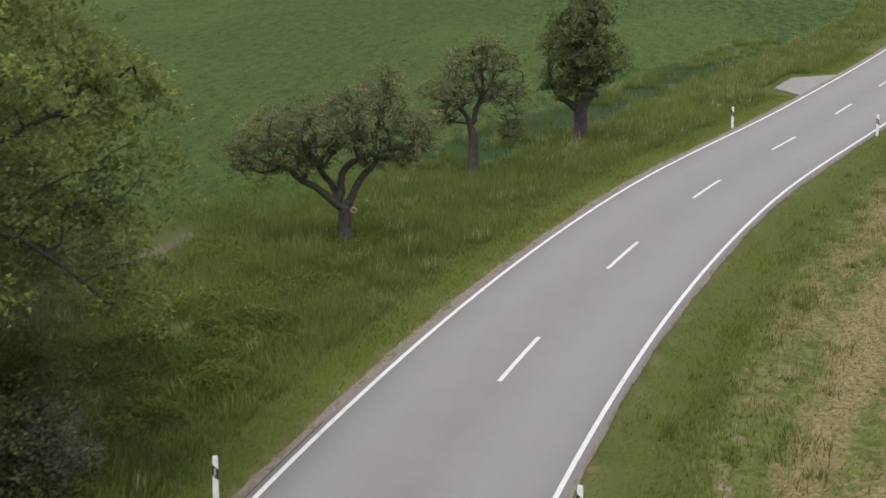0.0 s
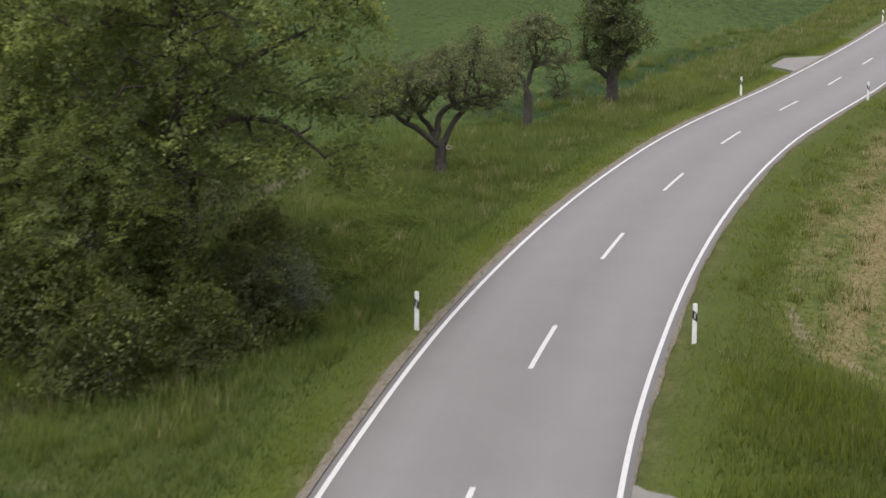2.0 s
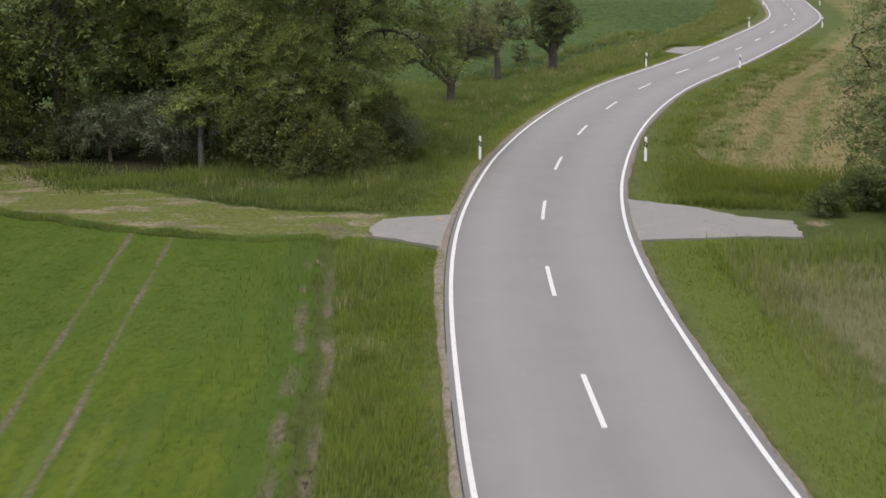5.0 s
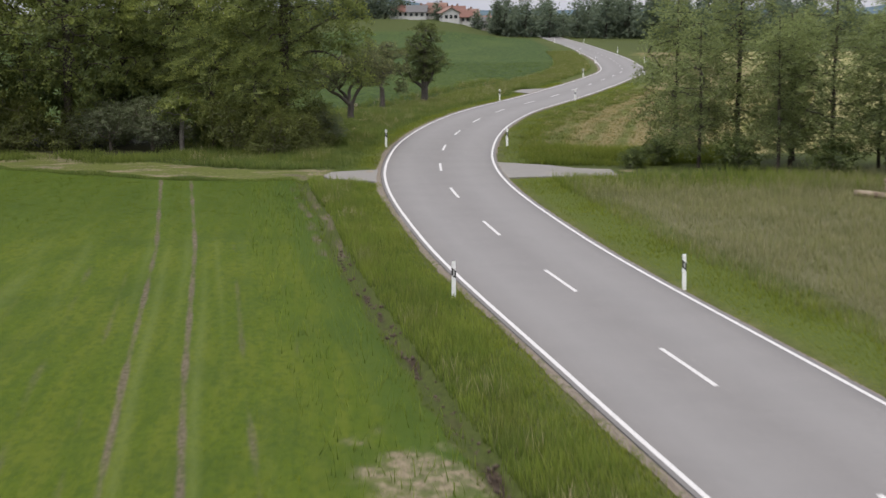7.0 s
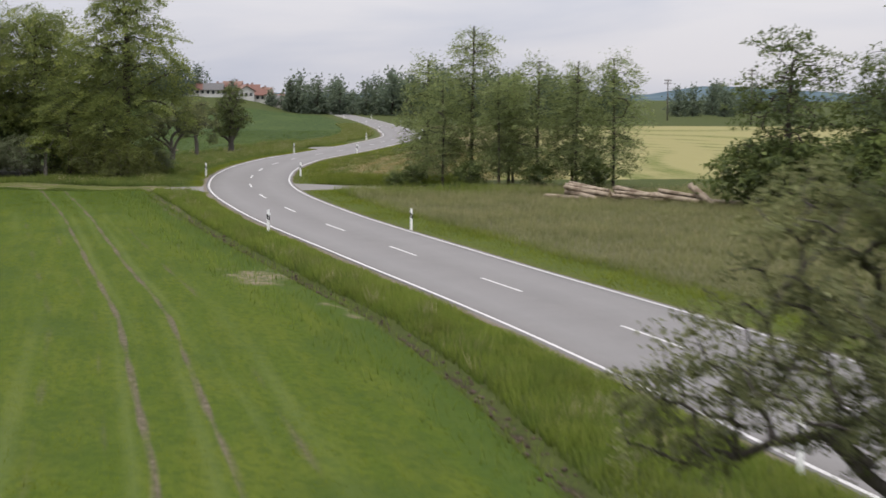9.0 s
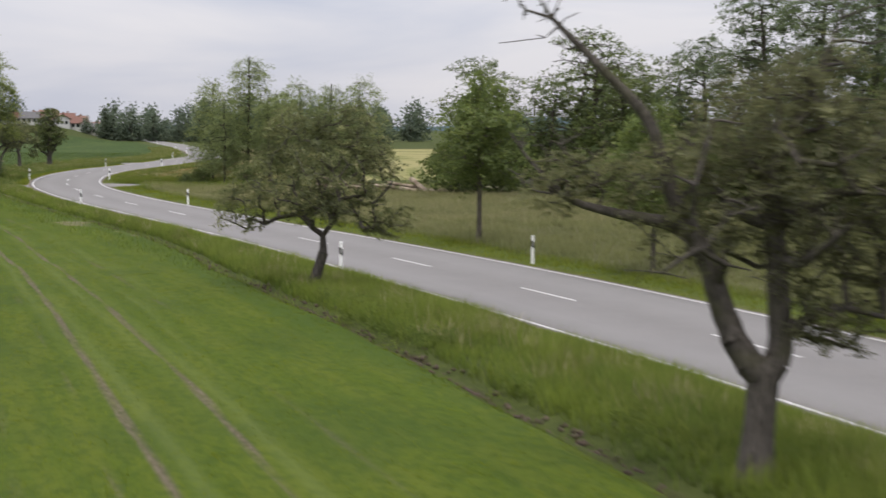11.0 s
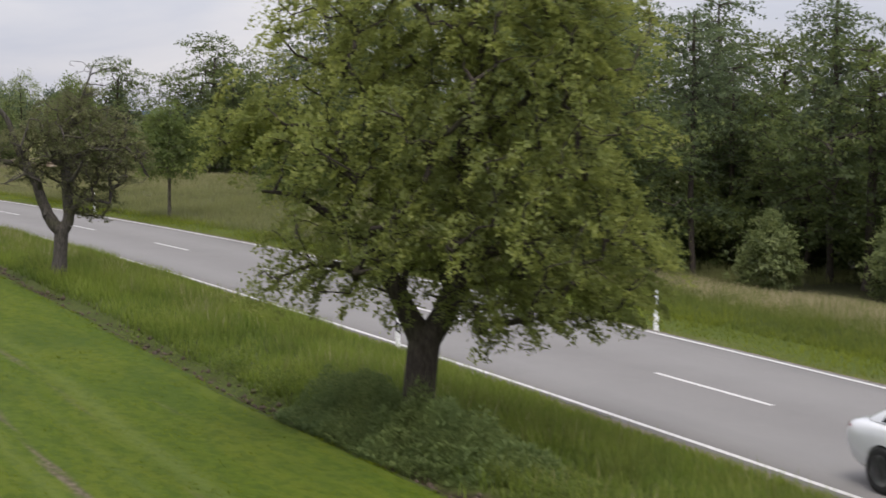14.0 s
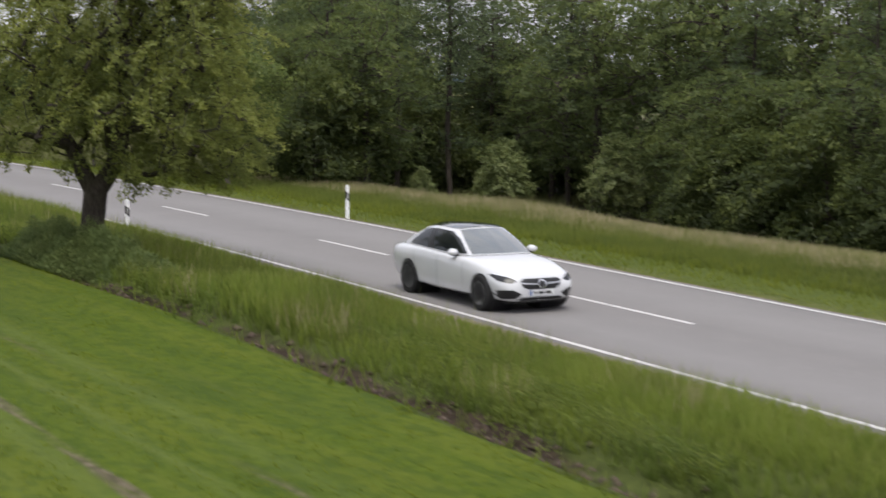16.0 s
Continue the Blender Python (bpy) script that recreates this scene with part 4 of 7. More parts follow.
def tree(name, blobs, stem, thick, count, leaves, leaf, spread, seed, leaf_mat, bark, label, category="tree", apart=0.45, bare=(), rise=0.5, group="", droop=0.35, joints=6, sides=5, limb=0.5, limbs=(), flat=0.75, loose=0.62, least=0.0):
    """A tree at the origin: stem is the trunk's polyline, blobs the crown's lobes, bare twigs without leaves end at the given points."""
    rng = np.random.default_rng(seed)
    root = new(name)
    tagged(root, label, category, group)
    pts, par = [np.array(stem[0], float)], [-1]
    for p in stem[1:]:
        p, a = np.array(p, float), pts[-1]
        n = max(1, int(np.linalg.norm(p - a) / 0.7))
        for k in range(1, n + 1):
            pts.append(a + (p - a) * k / n + rng.normal(0, thick * 0.18, 3) * (k < n))
            par.append(len(pts) - 2)
    trunk_n = len(pts)
    first = max(1, int(trunk_n * rise))
    # limbs with their own course: points (x, y, z, radius), the first of them on wood that is already there
    girth = {}
    for course in limbs:
        line = spline(course, 3 * len(course))[1:]
        k = int(np.argmin([np.linalg.norm(q - line[0][:3]) for q in pts]))
        for q in line[1:]:
            pts.append(q[:3] + rng.normal(0, 0.05 * q[3], 3))
            par.append(k)
            k = len(pts) - 1
            girth[k] = q[3]
    limb_n = len(pts)
    ends = clusters(rng, blobs, count, apart)
    twigs = [np.array(b, float) for b in bare]
    order = np.argsort(np.linalg.norm(ends - pts[trunk_n - 1], axis=1))
    tips = []
    for p in [*twigs, *ends[order]]:
        at = np.array(pts[first:])
        gap = p - at
        far = np.linalg.norm(gap, axis=1)
        cost = far + 0.8 * np.maximum(0, at[:, 2] - p[2] + 0.15 * far)
        k = int(np.argmin(cost)) + first
        a, dist = pts[k], far[k - first]
        n = max(2, min(joints, int(dist / 0.45)))
        side = rng.normal(0, 0.10 * dist, 3)
        for j in range(1, n + 1):
            u = j / n
            pts.append(a + (p - a) * u + side * np.sin(np.pi * u) + np.array([0, 0, 0.10 * dist * np.sin(np.pi * u)]) + rng.normal(0, 0.02 * dist, 3) * (j < n))
            par.append(k if j == 1 else len(pts) - 2)
        tips.append(len(pts) - 1)
    pts, par = np.array(pts), np.array(par)
    area = np.zeros(len(pts))
    area[tips] = 1.0
    area[tips[:len(twigs)]] = 0.25
    for k in range(len(pts) - 1, 0, -1):
        area[par[k]] += area[k]
    radii = np.maximum(area, 0.3) ** 0.5
    radii *= thick / radii[0]
    radii[:trunk_n] = np.maximum(radii[:trunk_n], thick * np.linspace(1, 0.35, trunk_n))
    radii[trunk_n:] = np.minimum(radii[trunk_n:], thick * limb)
    for k, r in girth.items():
        radii[k] = r
    radii = np.maximum(radii, 0.006)
    radii[0] *= 1.35
    height = max(pts[:, 2])
    main = radii > thick * 0.3
    main[:limb_n] = True
    main[0] = False
    vs, fs, base = [], [], 0
    for pick, edges in ((main, 9 if sides > 3 else 6), (~main & (radii > least), sides)):
        some = np.where(pick, par, -1)
        some[0] = -1
        if (some >= 0).any():
            v, f = tubes(pts, some, radii, edges)
            vs.append(v)
            fs.append(f + base)
            base += len(v)
    me = smooth(fill_mesh("trunk", np.concatenate(vs), np.concatenate(fs)))
    me.materials.append(bark)
    link_part("trunk", me, root, "trunk with its limbs and twigs")
    # leaves round the ends and along the last twigs
    n = len(ends) * leaves
    tip = pts[np.array(tips[len(twigs):])]
    axis = np.array([np.mean(tip[:, 0]), np.mean(tip[:, 1]), 0.0])
    out = (tip - axis) * [1, 1, 0]
    out /= np.linalg.norm(out, axis=1, keepdims=True) + 1e-6
    out = out + rng.normal(0, 0.55, (len(tip), 3)) * [1, 1, 0.6] - [0, 0, droop]
    out /= np.linalg.norm(out, axis=1, keepdims=True)
    size = np.repeat(rng.uniform(0.6, 1.35, len(ends)), leaves)[:, None]
    run = rng.uniform(-1.0, 1.0, n)[:, None]
    pos = np.repeat(tip, leaves, 0) + np.repeat(out, leaves, 0) * run * spread * 1.9 * size + rng.normal(size=(n, 3)) * spread * size * (loose - 0.35 * loose * run) * [1, 1, flat]
    pos[:, 2] -= (0.3 * droop * spread * (run[:, 0] + 1) ** 2)
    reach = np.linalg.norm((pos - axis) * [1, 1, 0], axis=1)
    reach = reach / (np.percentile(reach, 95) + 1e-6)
    normal = rng.normal(size=(n, 3)) * 0.75 + np.repeat(rng.normal(0, 0.35, (len(tip), 3)) + [0, 0, 0.8], leaves, 0)
    normal /= np.linalg.norm(normal, axis=1, keepdims=True)
    heart = np.array([axis[0], axis[1], np.mean(tip[:, 2]) - 0.5])
    round_out = (pos - heart) / (np.std(tip, axis=0) * 1.6 + 0.3)
    round_out /= np.linalg.norm(round_out, axis=1, keepdims=True) + 1e-6
    own = pos - np.repeat(tip, leaves, 0)
    own /= np.linalg.norm(own, axis=1, keepdims=True) + 1e-6
    soft_n = 0.7 * round_out + 0.22 * own + 0.65 * normal + [0, 0, 0.35]
    soft_n /= np.linalg.norm(soft_n, axis=1, keepdims=True) + 1e-6
    normal = np.where((np.sum(normal * soft_n, axis=1) < 0)[:, None], -normal, normal)
    along = np.cross(normal, rng.normal(size=(n, 3)))
    along /= np.linalg.norm(along, axis=1, keepdims=True)
    cross = np.cross(normal, along)
    big = leaf * rng.uniform(0.6, 1.35, n)[:, None]
    v = np.stack([pos - along * big * 0.5 + cross * big * 0.42, pos - along * big * 0.5 - cross * big * 0.42, pos + along * big * 0.75 - [0, 0, 0.15] * big], 1)
    # lighter with height and reach: crown shade in the colour, and fresh shoots outside
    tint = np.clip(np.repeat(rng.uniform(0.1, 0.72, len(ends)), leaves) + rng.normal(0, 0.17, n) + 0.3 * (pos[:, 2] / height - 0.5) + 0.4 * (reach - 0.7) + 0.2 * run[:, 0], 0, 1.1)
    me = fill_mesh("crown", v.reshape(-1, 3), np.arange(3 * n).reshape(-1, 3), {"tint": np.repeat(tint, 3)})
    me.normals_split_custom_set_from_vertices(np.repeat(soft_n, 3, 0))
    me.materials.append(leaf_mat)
    link_part("crown", me, root)
    return root


def stand(ob, x, y, turn=0.0, sink=0.05, scale=1.0):
    ob.matrix_world = Matrix.Translation((x, y, float(ground_z(x, y)) - sink)) @ Matrix.Rotation(radians(turn), 4, "Z") @ Matrix.Diagonal((scale, scale, scale, 1))
    return ob


def plant(ob, x, y, turn, scale=1.0):
    """Another tree of the same growth, turned and scaled."""
    m = Matrix.Translation((x, y, float(ground_z(x, y)) - 0.05)) @ Matrix.Rotation(radians(turn), 4, "Z")
    c = copy_thing(ob, m)
    c.scale = (scale, scale, scale)
    return c


# old apple tree beside the crop, with a dead limb that ends in a brush of twigs
twig = random.Random(3)
DEAD = [(-2.95, 0.0, 6.3), (-3.2, 0.1, 5.5), (1.15, 0.1, 6.2), (1.6, 0.1, 6.0), (2.0, 0.0, 5.6)]
for n in range(60):
    u = twig.random() ** 0.7
    DEAD.append((-1.7 - 1.3 * u + twig.uniform(-0.3, 0.26), twig.uniform(-0.3, 0.3), 4.9 + 1.3 * u + twig.uniform(-0.22, 0.32)))
DEAD += [(1.0 + twig.uniform(-0.7, 0.9), twig.uniform(-0.5, 0.5), 5.6 + twig.uniform(-0.5, 0.6)) for _ in range(30)]
DEAD += [(-2.4 + twig.uniform(-0.7, 0.6), twig.uniform(-0.4, 0.4), 4.0 + twig.uniform(-0.4, 0.5)) for _ in range(70)]
DEAD += [(twig.uniform(-1.7, 2.6), twig.uniform(-1.3, 1.3), twig.uniform(2.6, 5.0)) for _ in range(110)]
OLD_LIMBS = [[(0.1, 0, 1.35, 0.2), (-0.2, 0, 1.75, 0.173), (-0.42, 0.02, 2.25, 0.15), (-0.62, 0.0, 2.85, 0.138), (-0.98, 0.05, 3.5, 0.109), (-1.2, 0.0, 4.1, 0.0863), (-1.38, 0.0, 4.6, 0.0748), (-1.85, 0.0, 5.1, 0.0575), (-2.25, 0.02, 5.5, 0.046), (-2.55, 0.0, 5.8, 0.0287)],
             [(-0.75, 0.0, 3.1, 0.103), (-1.1, -0.1, 3.3, 0.0863), (-1.75, -0.1, 3.42, 0.0633), (-2.35, 0.0, 3.6, 0.0403), (-2.8, 0.0, 4.05, 0.023), (-3.05, 0.0, 4.4, 0.0115)],
             [(0.12, 0, 1.35, 0.2), (0.3, 0.05, 1.8, 0.161), (0.26, 0.05, 2.5, 0.144), (0.2, 0.1, 3.3, 0.127), (0.18, 0.1, 3.9, 0.0975), (0.6, 0.15, 4.85, 0.0517), (0.95, 0.1, 5.8, 0.023)],
             [(0.2, 0.1, 3.3, 0.103), (0.9, 0.0, 3.65, 0.0748), (1.9, -0.1, 4.0, 0.0345)], [(0.2, 0.1, 3.2, 0.092), (-0.3, 0.5, 3.5, 0.0575), (-0.6, 1.1, 4.0, 0.0345)],
             [(0.9, 0.0, 3.65, 0.0575), (1.7, 0.0, 3.85, 0.0517), (2.2, 0.0, 3.5, 0.0403), (2.55, 0.0, 2.95, 0.0138)], [(0.28, 0.05, 1.9, 0.092), (0.9, -0.2, 2.3, 0.0575), (1.5, -0.3, 2.2, 0.0287)], [(0.26, 0.05, 2.6, 0.0805), (0.7, -0.9, 3.1, 0.046), (0.9, -1.4, 3.4, 0.023)]]
stand(tree("apple_tree", [(0.95, 0.0, 4.0, 1.3, 1.3, 1.05), (0.2, 0.2, 4.6, 1.0, 1.3, 0.75), (1.45, 0.0, 3.1, 0.8, 0.9, 0.6), (-0.6, 0.1, 3.9, 1.0, 1.2, 0.55), (2.1, 0.0, 3.7, 0.6, 0.8, 0.6), (-2.1, 0.0, 3.8, 0.8, 0.7, 0.4), (-0.8, 0.1, 3.2, 0.7, 0.9, 0.4), (1.0, 0.0, 2.25, 0.7, 0.8, 0.55), (0.6, 0.3, 3.1, 0.9, 1.2, 0.6), (0.7, 0.1, 5.2, 0.6, 0.7, 0.4)],
           [(0, 0, 0), (0.05, 0, 0.7), (0.1, 0, 1.4)], 0.2, 450, 74, 0.046, 0.16, 21, LEAF_OLD_APPLE, BARK,
           "old forked apple tree with a bare dead limb above its crown", apart=0.26, limb=0.3, rise=0.99, limbs=OLD_LIMBS, flat=0.5, loose=0.5,
           bare=DEAD), 36.9, -7.55, 67)
# younger apple tree on the verge
stand(tree("apple_tree", [(0.2, 0, 3.2, 2.3, 2.2, 1.2), (-0.7, 0.2, 4.5, 0.9, 1.2, 0.6), (0.9, 0, 4.6, 0.9, 1.0, 0.7), (1.8, 0, 3.8, 0.7, 0.9, 0.6), (-1.9, 0, 2.3, 1.0, 1.0, 0.9), (2.0, 0, 2.1, 0.9, 0.9, 0.8), (0.2, -0.3, 2.3, 1.2, 1.2, 0.5)], [(0, 0, 0), (0.15, 0.05, 0.5), (0.3, 0.1, 1.0)], 0.15, 360, 84, 0.055, 0.17, 22, LEAF_APPLE, BARK,
           "leaning apple tree with a loose round crown on the verge", apart=0.26, rise=0.9, flat=0.5, loose=0.5, bare=[(0.6, 0.1, 1.9), (-0.3, 0.2, 2.0), (0.3, -0.2, 2.6), (-0.9, 0.1, 2.7), (1.2, 0.1, 2.6)]), 9.6, -6.6, 67)
# large pear tree
PEAR_LIMBS = [[(0.1, 0, 1.3, 0.22), (-0.12, 0, 1.75, 0.17), (-0.5, 0.1, 2.5, 0.12), (-1.0, 0.1, 3.0, 0.09), (-1.7, 0.1, 3.5, 0.045), (-2.3, 0.1, 3.6, 0.02)],
              [(0.12, 0, 1.3, 0.22), (0.4, 0.05, 1.85, 0.18), (0.65, 0.1, 2.6, 0.15), (0.68, 0.1, 4.1, 0.11), (0.66, 0.1, 5.2, 0.07), (0.6, 0.1, 6.6, 0.03)],
              [(0.65, 0.1, 2.5, 0.11), (1.5, 0, 2.9, 0.08), (2.5, 0, 3.1, 0.05), (3.4, 0, 2.7, 0.025)], [(-0.4, 0.1, 2.3, 0.1), (-0.9, -0.5, 2.5, 0.07), (-1.4, -0.8, 2.6, 0.035), (-1.9, -0.95, 2.45, 0.015)],
              [(0.66, 0.1, 3.6, 0.1), (0.0, 0.2, 4.4, 0.07), (-0.9, 0.2, 5.2, 0.05), (-1.8, 0.2, 5.6, 0.02)], [(0.68, 0.1, 4.0, 0.09), (1.4, 0, 4.8, 0.06), (2.4, -0.1, 5.4, 0.025)],
              [(0.4, 0.05, 2.0, 0.1), (0.5, -1.0, 2.6, 0.07), (0.6, -2.0, 3.0, 0.035)], [(0.4, 0.05, 2.0, 0.1), (0.3, 1.1, 2.8, 0.07), (0.2, 2.2, 3.3, 0.035)]]
stand(tree("pear_tree", [(0.8, -0.2, 3.0, 3.1, 2.5, 1.1), (0.5, -0.2, 4.6, 3.2, 2.5, 1.6), (0.4, -0.2, 6.3, 2.6, 2.2, 1.3), (0.4, 0, 7.4, 1.5, 1.5, 0.7), (2.6, 0, 2.1, 1.0, 1.5, 0.6), (-1.75, -0.9, 2.5, 0.65, 0.6, 0.35), (1.2, -1.0, 2.0, 1.2, 1.0, 0.4), (-2.4, -0.7, 4.6, 0.7, 0.7, 0.7), (2.6, 0, 5.9, 1.0, 1.3, 1.0), (1.8, 0, 7.0, 1.0, 1.2, 0.7)],
           [(0, 0, 0), (0.02, 0, 0.6), (0.1, 0.02, 1.4)], 0.245, 1050, 122, 0.054, 0.2, 23, LEAF_PEAR, BARK_DARK,
           "large spreading pear tree with fresh yellow-green leaves", apart=0.3, droop=0.75, rise=0.9, limb=0.2, limbs=PEAR_LIMBS, flat=0.35, loose=0.42), 61.3, -8.5, 62)
# fruit trees by the bend
BEND_LIMBS = [[(-0.02, 0, 1.2, 0.17), (-0.45, -0.1, 1.6, 0.13), (-0.9, -0.15, 2.0, 0.12), (-1.5, -0.1, 2.3, 0.1), (-1.85, 0.0, 2.62, 0.08), (-2.5, 0.1, 2.78, 0.06), (-3.2, 0.1, 3.1, 0.035)],
              [(-0.05, 0.05, 1.3, 0.15), (-0.45, 0.3, 2.05, 0.11), (-0.75, 0.5, 2.35, 0.1), (-1.15, 0.8, 2.95, 0.08), (-1.65, 1.0, 3.3, 0.06), (-2.4, 1.2, 3.7, 0.035)],
              [(0.0, 0, 1.3, 0.17), (-0.13, 0.0, 2.2, 0.12), (0.1, 0.0, 2.7, 0.115), (0.5, -0.05, 2.95, 0.1), (1.0, -0.1, 3.15, 0.085), (1.7, -0.1, 3.3, 0.06), (2.4, -0.1, 3.2, 0.03)],
              [(0.45, 0, 2.92, 0.1), (0.36, 0.1, 3.5, 0.085), (0.45, 0.1, 4.3, 0.05), (0.2, 0.1, 5.0, 0.025)],
              [(0.08, 0, 1.2, 0.16), (0.3, 0.05, 1.85, 0.12), (0.62, 0.1, 2.4, 0.11), (1.02, 0.2, 2.85, 0.095), (0.98, 0.25, 3.6, 0.08), (1.35, 0.2, 4.8, 0.05), (1.45, 0.2, 5.9, 0.02)]]
bend_apple = tree("apple_tree", [(-3.3, 0.1, 3.35, 1.0, 1.3, 0.5), (-2.2, 0, 4.0, 1.3, 1.8, 0.7), (-0.6, 0, 4.3, 1.4, 1.9, 0.8), (0.9, 0, 4.7, 1.2, 1.6, 0.8), (1.45, 0.1, 5.6, 0.5, 0.6, 0.5), (2.3, 0, 3.9, 0.9, 1.3, 0.9), (-3.4, 0.3, 2.8, 0.6, 0.8, 0.4), (0.4, 0.2, 3.6, 1.3, 1.4, 0.4), (-1.9, 0, 3.2, 1.2, 1.3, 0.4), (-0.8, 0, 3.5, 1.0, 1.3, 0.4), (2.1, 0, 3.0, 0.8, 1.0, 0.5), (-1.3, 0, 2.75, 0.9, 0.9, 0.35), (1.1, -0.2, 3.0, 0.8, 0.9, 0.3), (-2.7, 0.2, 2.7, 0.8, 0.9, 0.35)],
                  [(0, 0, 0), (-0.03, 0.05, 0.6), (0.02, 0.05, 1.3)], 0.235, 600, 66, 0.054, 0.17, 24, LEAF_APPLE, BARK,
                  "gnarled old apple tree with a low wide crown in long grass", apart=0.27, limb=0.22, rise=0.95, limbs=BEND_LIMBS, flat=0.5, loose=0.5)
stand(bend_apple, -121.6, -8.45, 97)
# a sawn-off stub with a pale ring of wood
stub = [(0.15, -0.33), (0.17, -0.37), (0.13, -0.4), (0.095, -0.385), (0.09, -0.3)]
ring_v = np.array([(0.3 + r * math.cos(a) * 0.75, y, 1.3 + r * math.sin(a) * 0.62) for r, y in stub for a in np.arange(14) * 2 * np.pi / 14])
ring_f = np.array([(i * 14 + k, i * 14 + (k + 1) % 14, (i + 1) * 14 + (k + 1) % 14, (i + 1) * 14 + k) for i in range(4) for k in range(14)])
stub_me = fill_mesh("sawn_stub", ring_v, ring_f)
stub_me.materials.append(plain("sawn_wood", (0.42, 0.34, 0.25), 0.9, 0, 25, 0.15, 0.004))
link_part("sawn_stub", stub_me, bend_apple, "pale ring of a sawn-off limb")
stand(tree("apple_tree", [(0.3, 0, 4.7, 1.6, 1.4, 0.75), (-0.9, 0, 3.5, 1.3, 1.3, 0.7), (1.2, 0, 3.5, 1.1, 1.2, 0.55), (1.5, 0.1, 2.1, 0.6, 0.8, 0.7), (0.5, 0, 5.4, 0.7, 0.7, 0.35), (-1.3, 0.1, 2.4, 0.7, 0.8, 0.5)],
           [(0, 0, 0), (0.02, 0.05, 0.9), (0, 0.1, 1.7)], 0.2, 240, 62, 0.066, 0.17, 25, LEAF_APPLE, BARK,
           "sparse old apple tree standing in long grass", apart=0.27, rise=0.8, limb=0.25, flat=0.5, loose=0.5,
           limbs=[[(0, 0.1, 1.6, 0.15), (-0.3, 0.1, 2.5, 0.1), (-0.9, 0.1, 2.9, 0.08), (-1.6, 0.1, 3.2, 0.04)], [(0, 0.1, 1.7, 0.14), (0.1, 0.1, 2.6, 0.11), (0.4, 0.1, 3.5, 0.08), (0.3, 0.1, 4.6, 0.05), (0.5, 0.1, 5.4, 0.02)],
                  [(0.1, 0.1, 2.7, 0.09), (0.9, 0, 3.3, 0.06), (1.6, 0, 2.9, 0.035), (1.8, 0, 2.0, 0.02)]]), -134.8, -5.6, 97)
stand(tree("pear_tree", [(-0.3, 0, 2.8, 1.6, 1.6, 0.9), (0.5, 0, 4.0, 1.75, 1.6, 1.2), (-0.7, 0, 4.6, 1.3, 1.5, 1.2), (0.1, 0, 5.9, 1.5, 1.4, 1.0), (0.1, 0, 6.7, 0.9, 0.9, 0.5)], [(0, 0, 0), (0.03, 0, 0.8), (0, 0, 1.45), (0.05, 0.1, 4.8)], 0.3, 330, 84, 0.075, 0.18, 26, LEAF_OLD_PEAR, BARK,
           "upright narrow pear tree with dense dark foliage", apart=0.28, rise=0.4, limb=0.25, flat=0.6,
           limbs=[[(0, 0, 1.4, 0.2), (-0.6, 0, 1.85, 0.14), (-1.1, 0, 2.2, 0.12), (-1.45, 0, 3.2, 0.07), (-1.5, 0, 4.2, 0.03)], [(0, 0, 1.4, 0.2), (0.35, 0, 1.9, 0.14), (0.7, 0, 2.6, 0.1), (1.1, 0, 3.6, 0.05)]]), -143.6, -1.6, 97)

# nettles and weeds round the foot of the pear tree
rng = np.random.default_rng(77)
n = 30000
NETTLE_X, NETTLE_Y = np.array([60.4, 61.9, 59.3, 63.1, 61.2, 60.0, 62.5, 64.0]), np.array([-8.9, -8.7, -8.7, -8.8, -9.2, -9.3, -9.2, -8.7])
NETTLE_H = np.array([0.9, 0.8, 0.7, 0.85, 0.7, 0.5, 0.6, 0.5])
pick = rng.integers(0, 8, n)
around, out = rng.uniform(0, 2 * np.pi, n), 1.3 * rng.random(n) ** 0.6
x, y = NETTLE_X[pick] + np.cos(around) * out, NETTLE_Y[pick] + np.sin(around) * out * 0.62
top = NETTLE_H[pick] * np.sqrt(np.clip(1 - (out / 1.25) ** 2, 0.05, 1)) * (0.8 + 0.35 * wave(x, y, 0.3))
stem = rng.random(n) < 0.3
z = ground_z(x, y) - 0.02 + np.where(stem, 0, top * (1 - 0.6 * rng.random(n) ** 1.6))
blades("nettles", x, y, np.where(stem, top * 1.15, rng.uniform(0.02, 0.07, n)), np.where(stem, 0.014, rng.uniform(0.025, 0.055, n)), np.where(stem, 0.3, 2.0), rng.random(n) * 0.8, NETTLE, "dense dark nettles and weeds round the pear trunk", "weeds", z)
n = 15000
pick = rng.integers(0, 15, n)
x = np.array([-101, -103.5, -106, -109, -112, -104.5, -108, -115, -99.5, -93, -93.5, -92.5, -94.5, -94, -92])[pick] + rng.normal(0, 1.0, n)
y = np.array([-9.3, -10.4, -9.0, -10.2, -9.4, -11.6, -11.9, -11.2, -9.9, -16, -18, -20.5, -24, -28, -22])[pick] + rng.normal(0, 0.7, n)
blades("nettles", x, y, rng.uniform(0.2, 0.6, n) * (0.75 + 0.25 * wave(x, y, 1.1, 4)), rng.uniform(0.03, 0.07, n), 0.7, rng.random(n), WEED, "broad-leaved green weeds on the bank below the wood", "weeds")
n = 11000
rng = np.random.default_rng(78)
cx, cy = rng.uniform(-134, -106, 26), rng.uniform(-14.5, -7.5, 26)
pick = rng.integers(0, 26, n)
x, y = cx[pick] + rng.normal(0, 0.9, n), cy[pick] + rng.normal(0, 0.5, n)
keep = road_off(x, y) < -5.0
x, y = x[keep], y[keep]
z = ground_z(x, y) + 0.32 * rng.random(len(x))
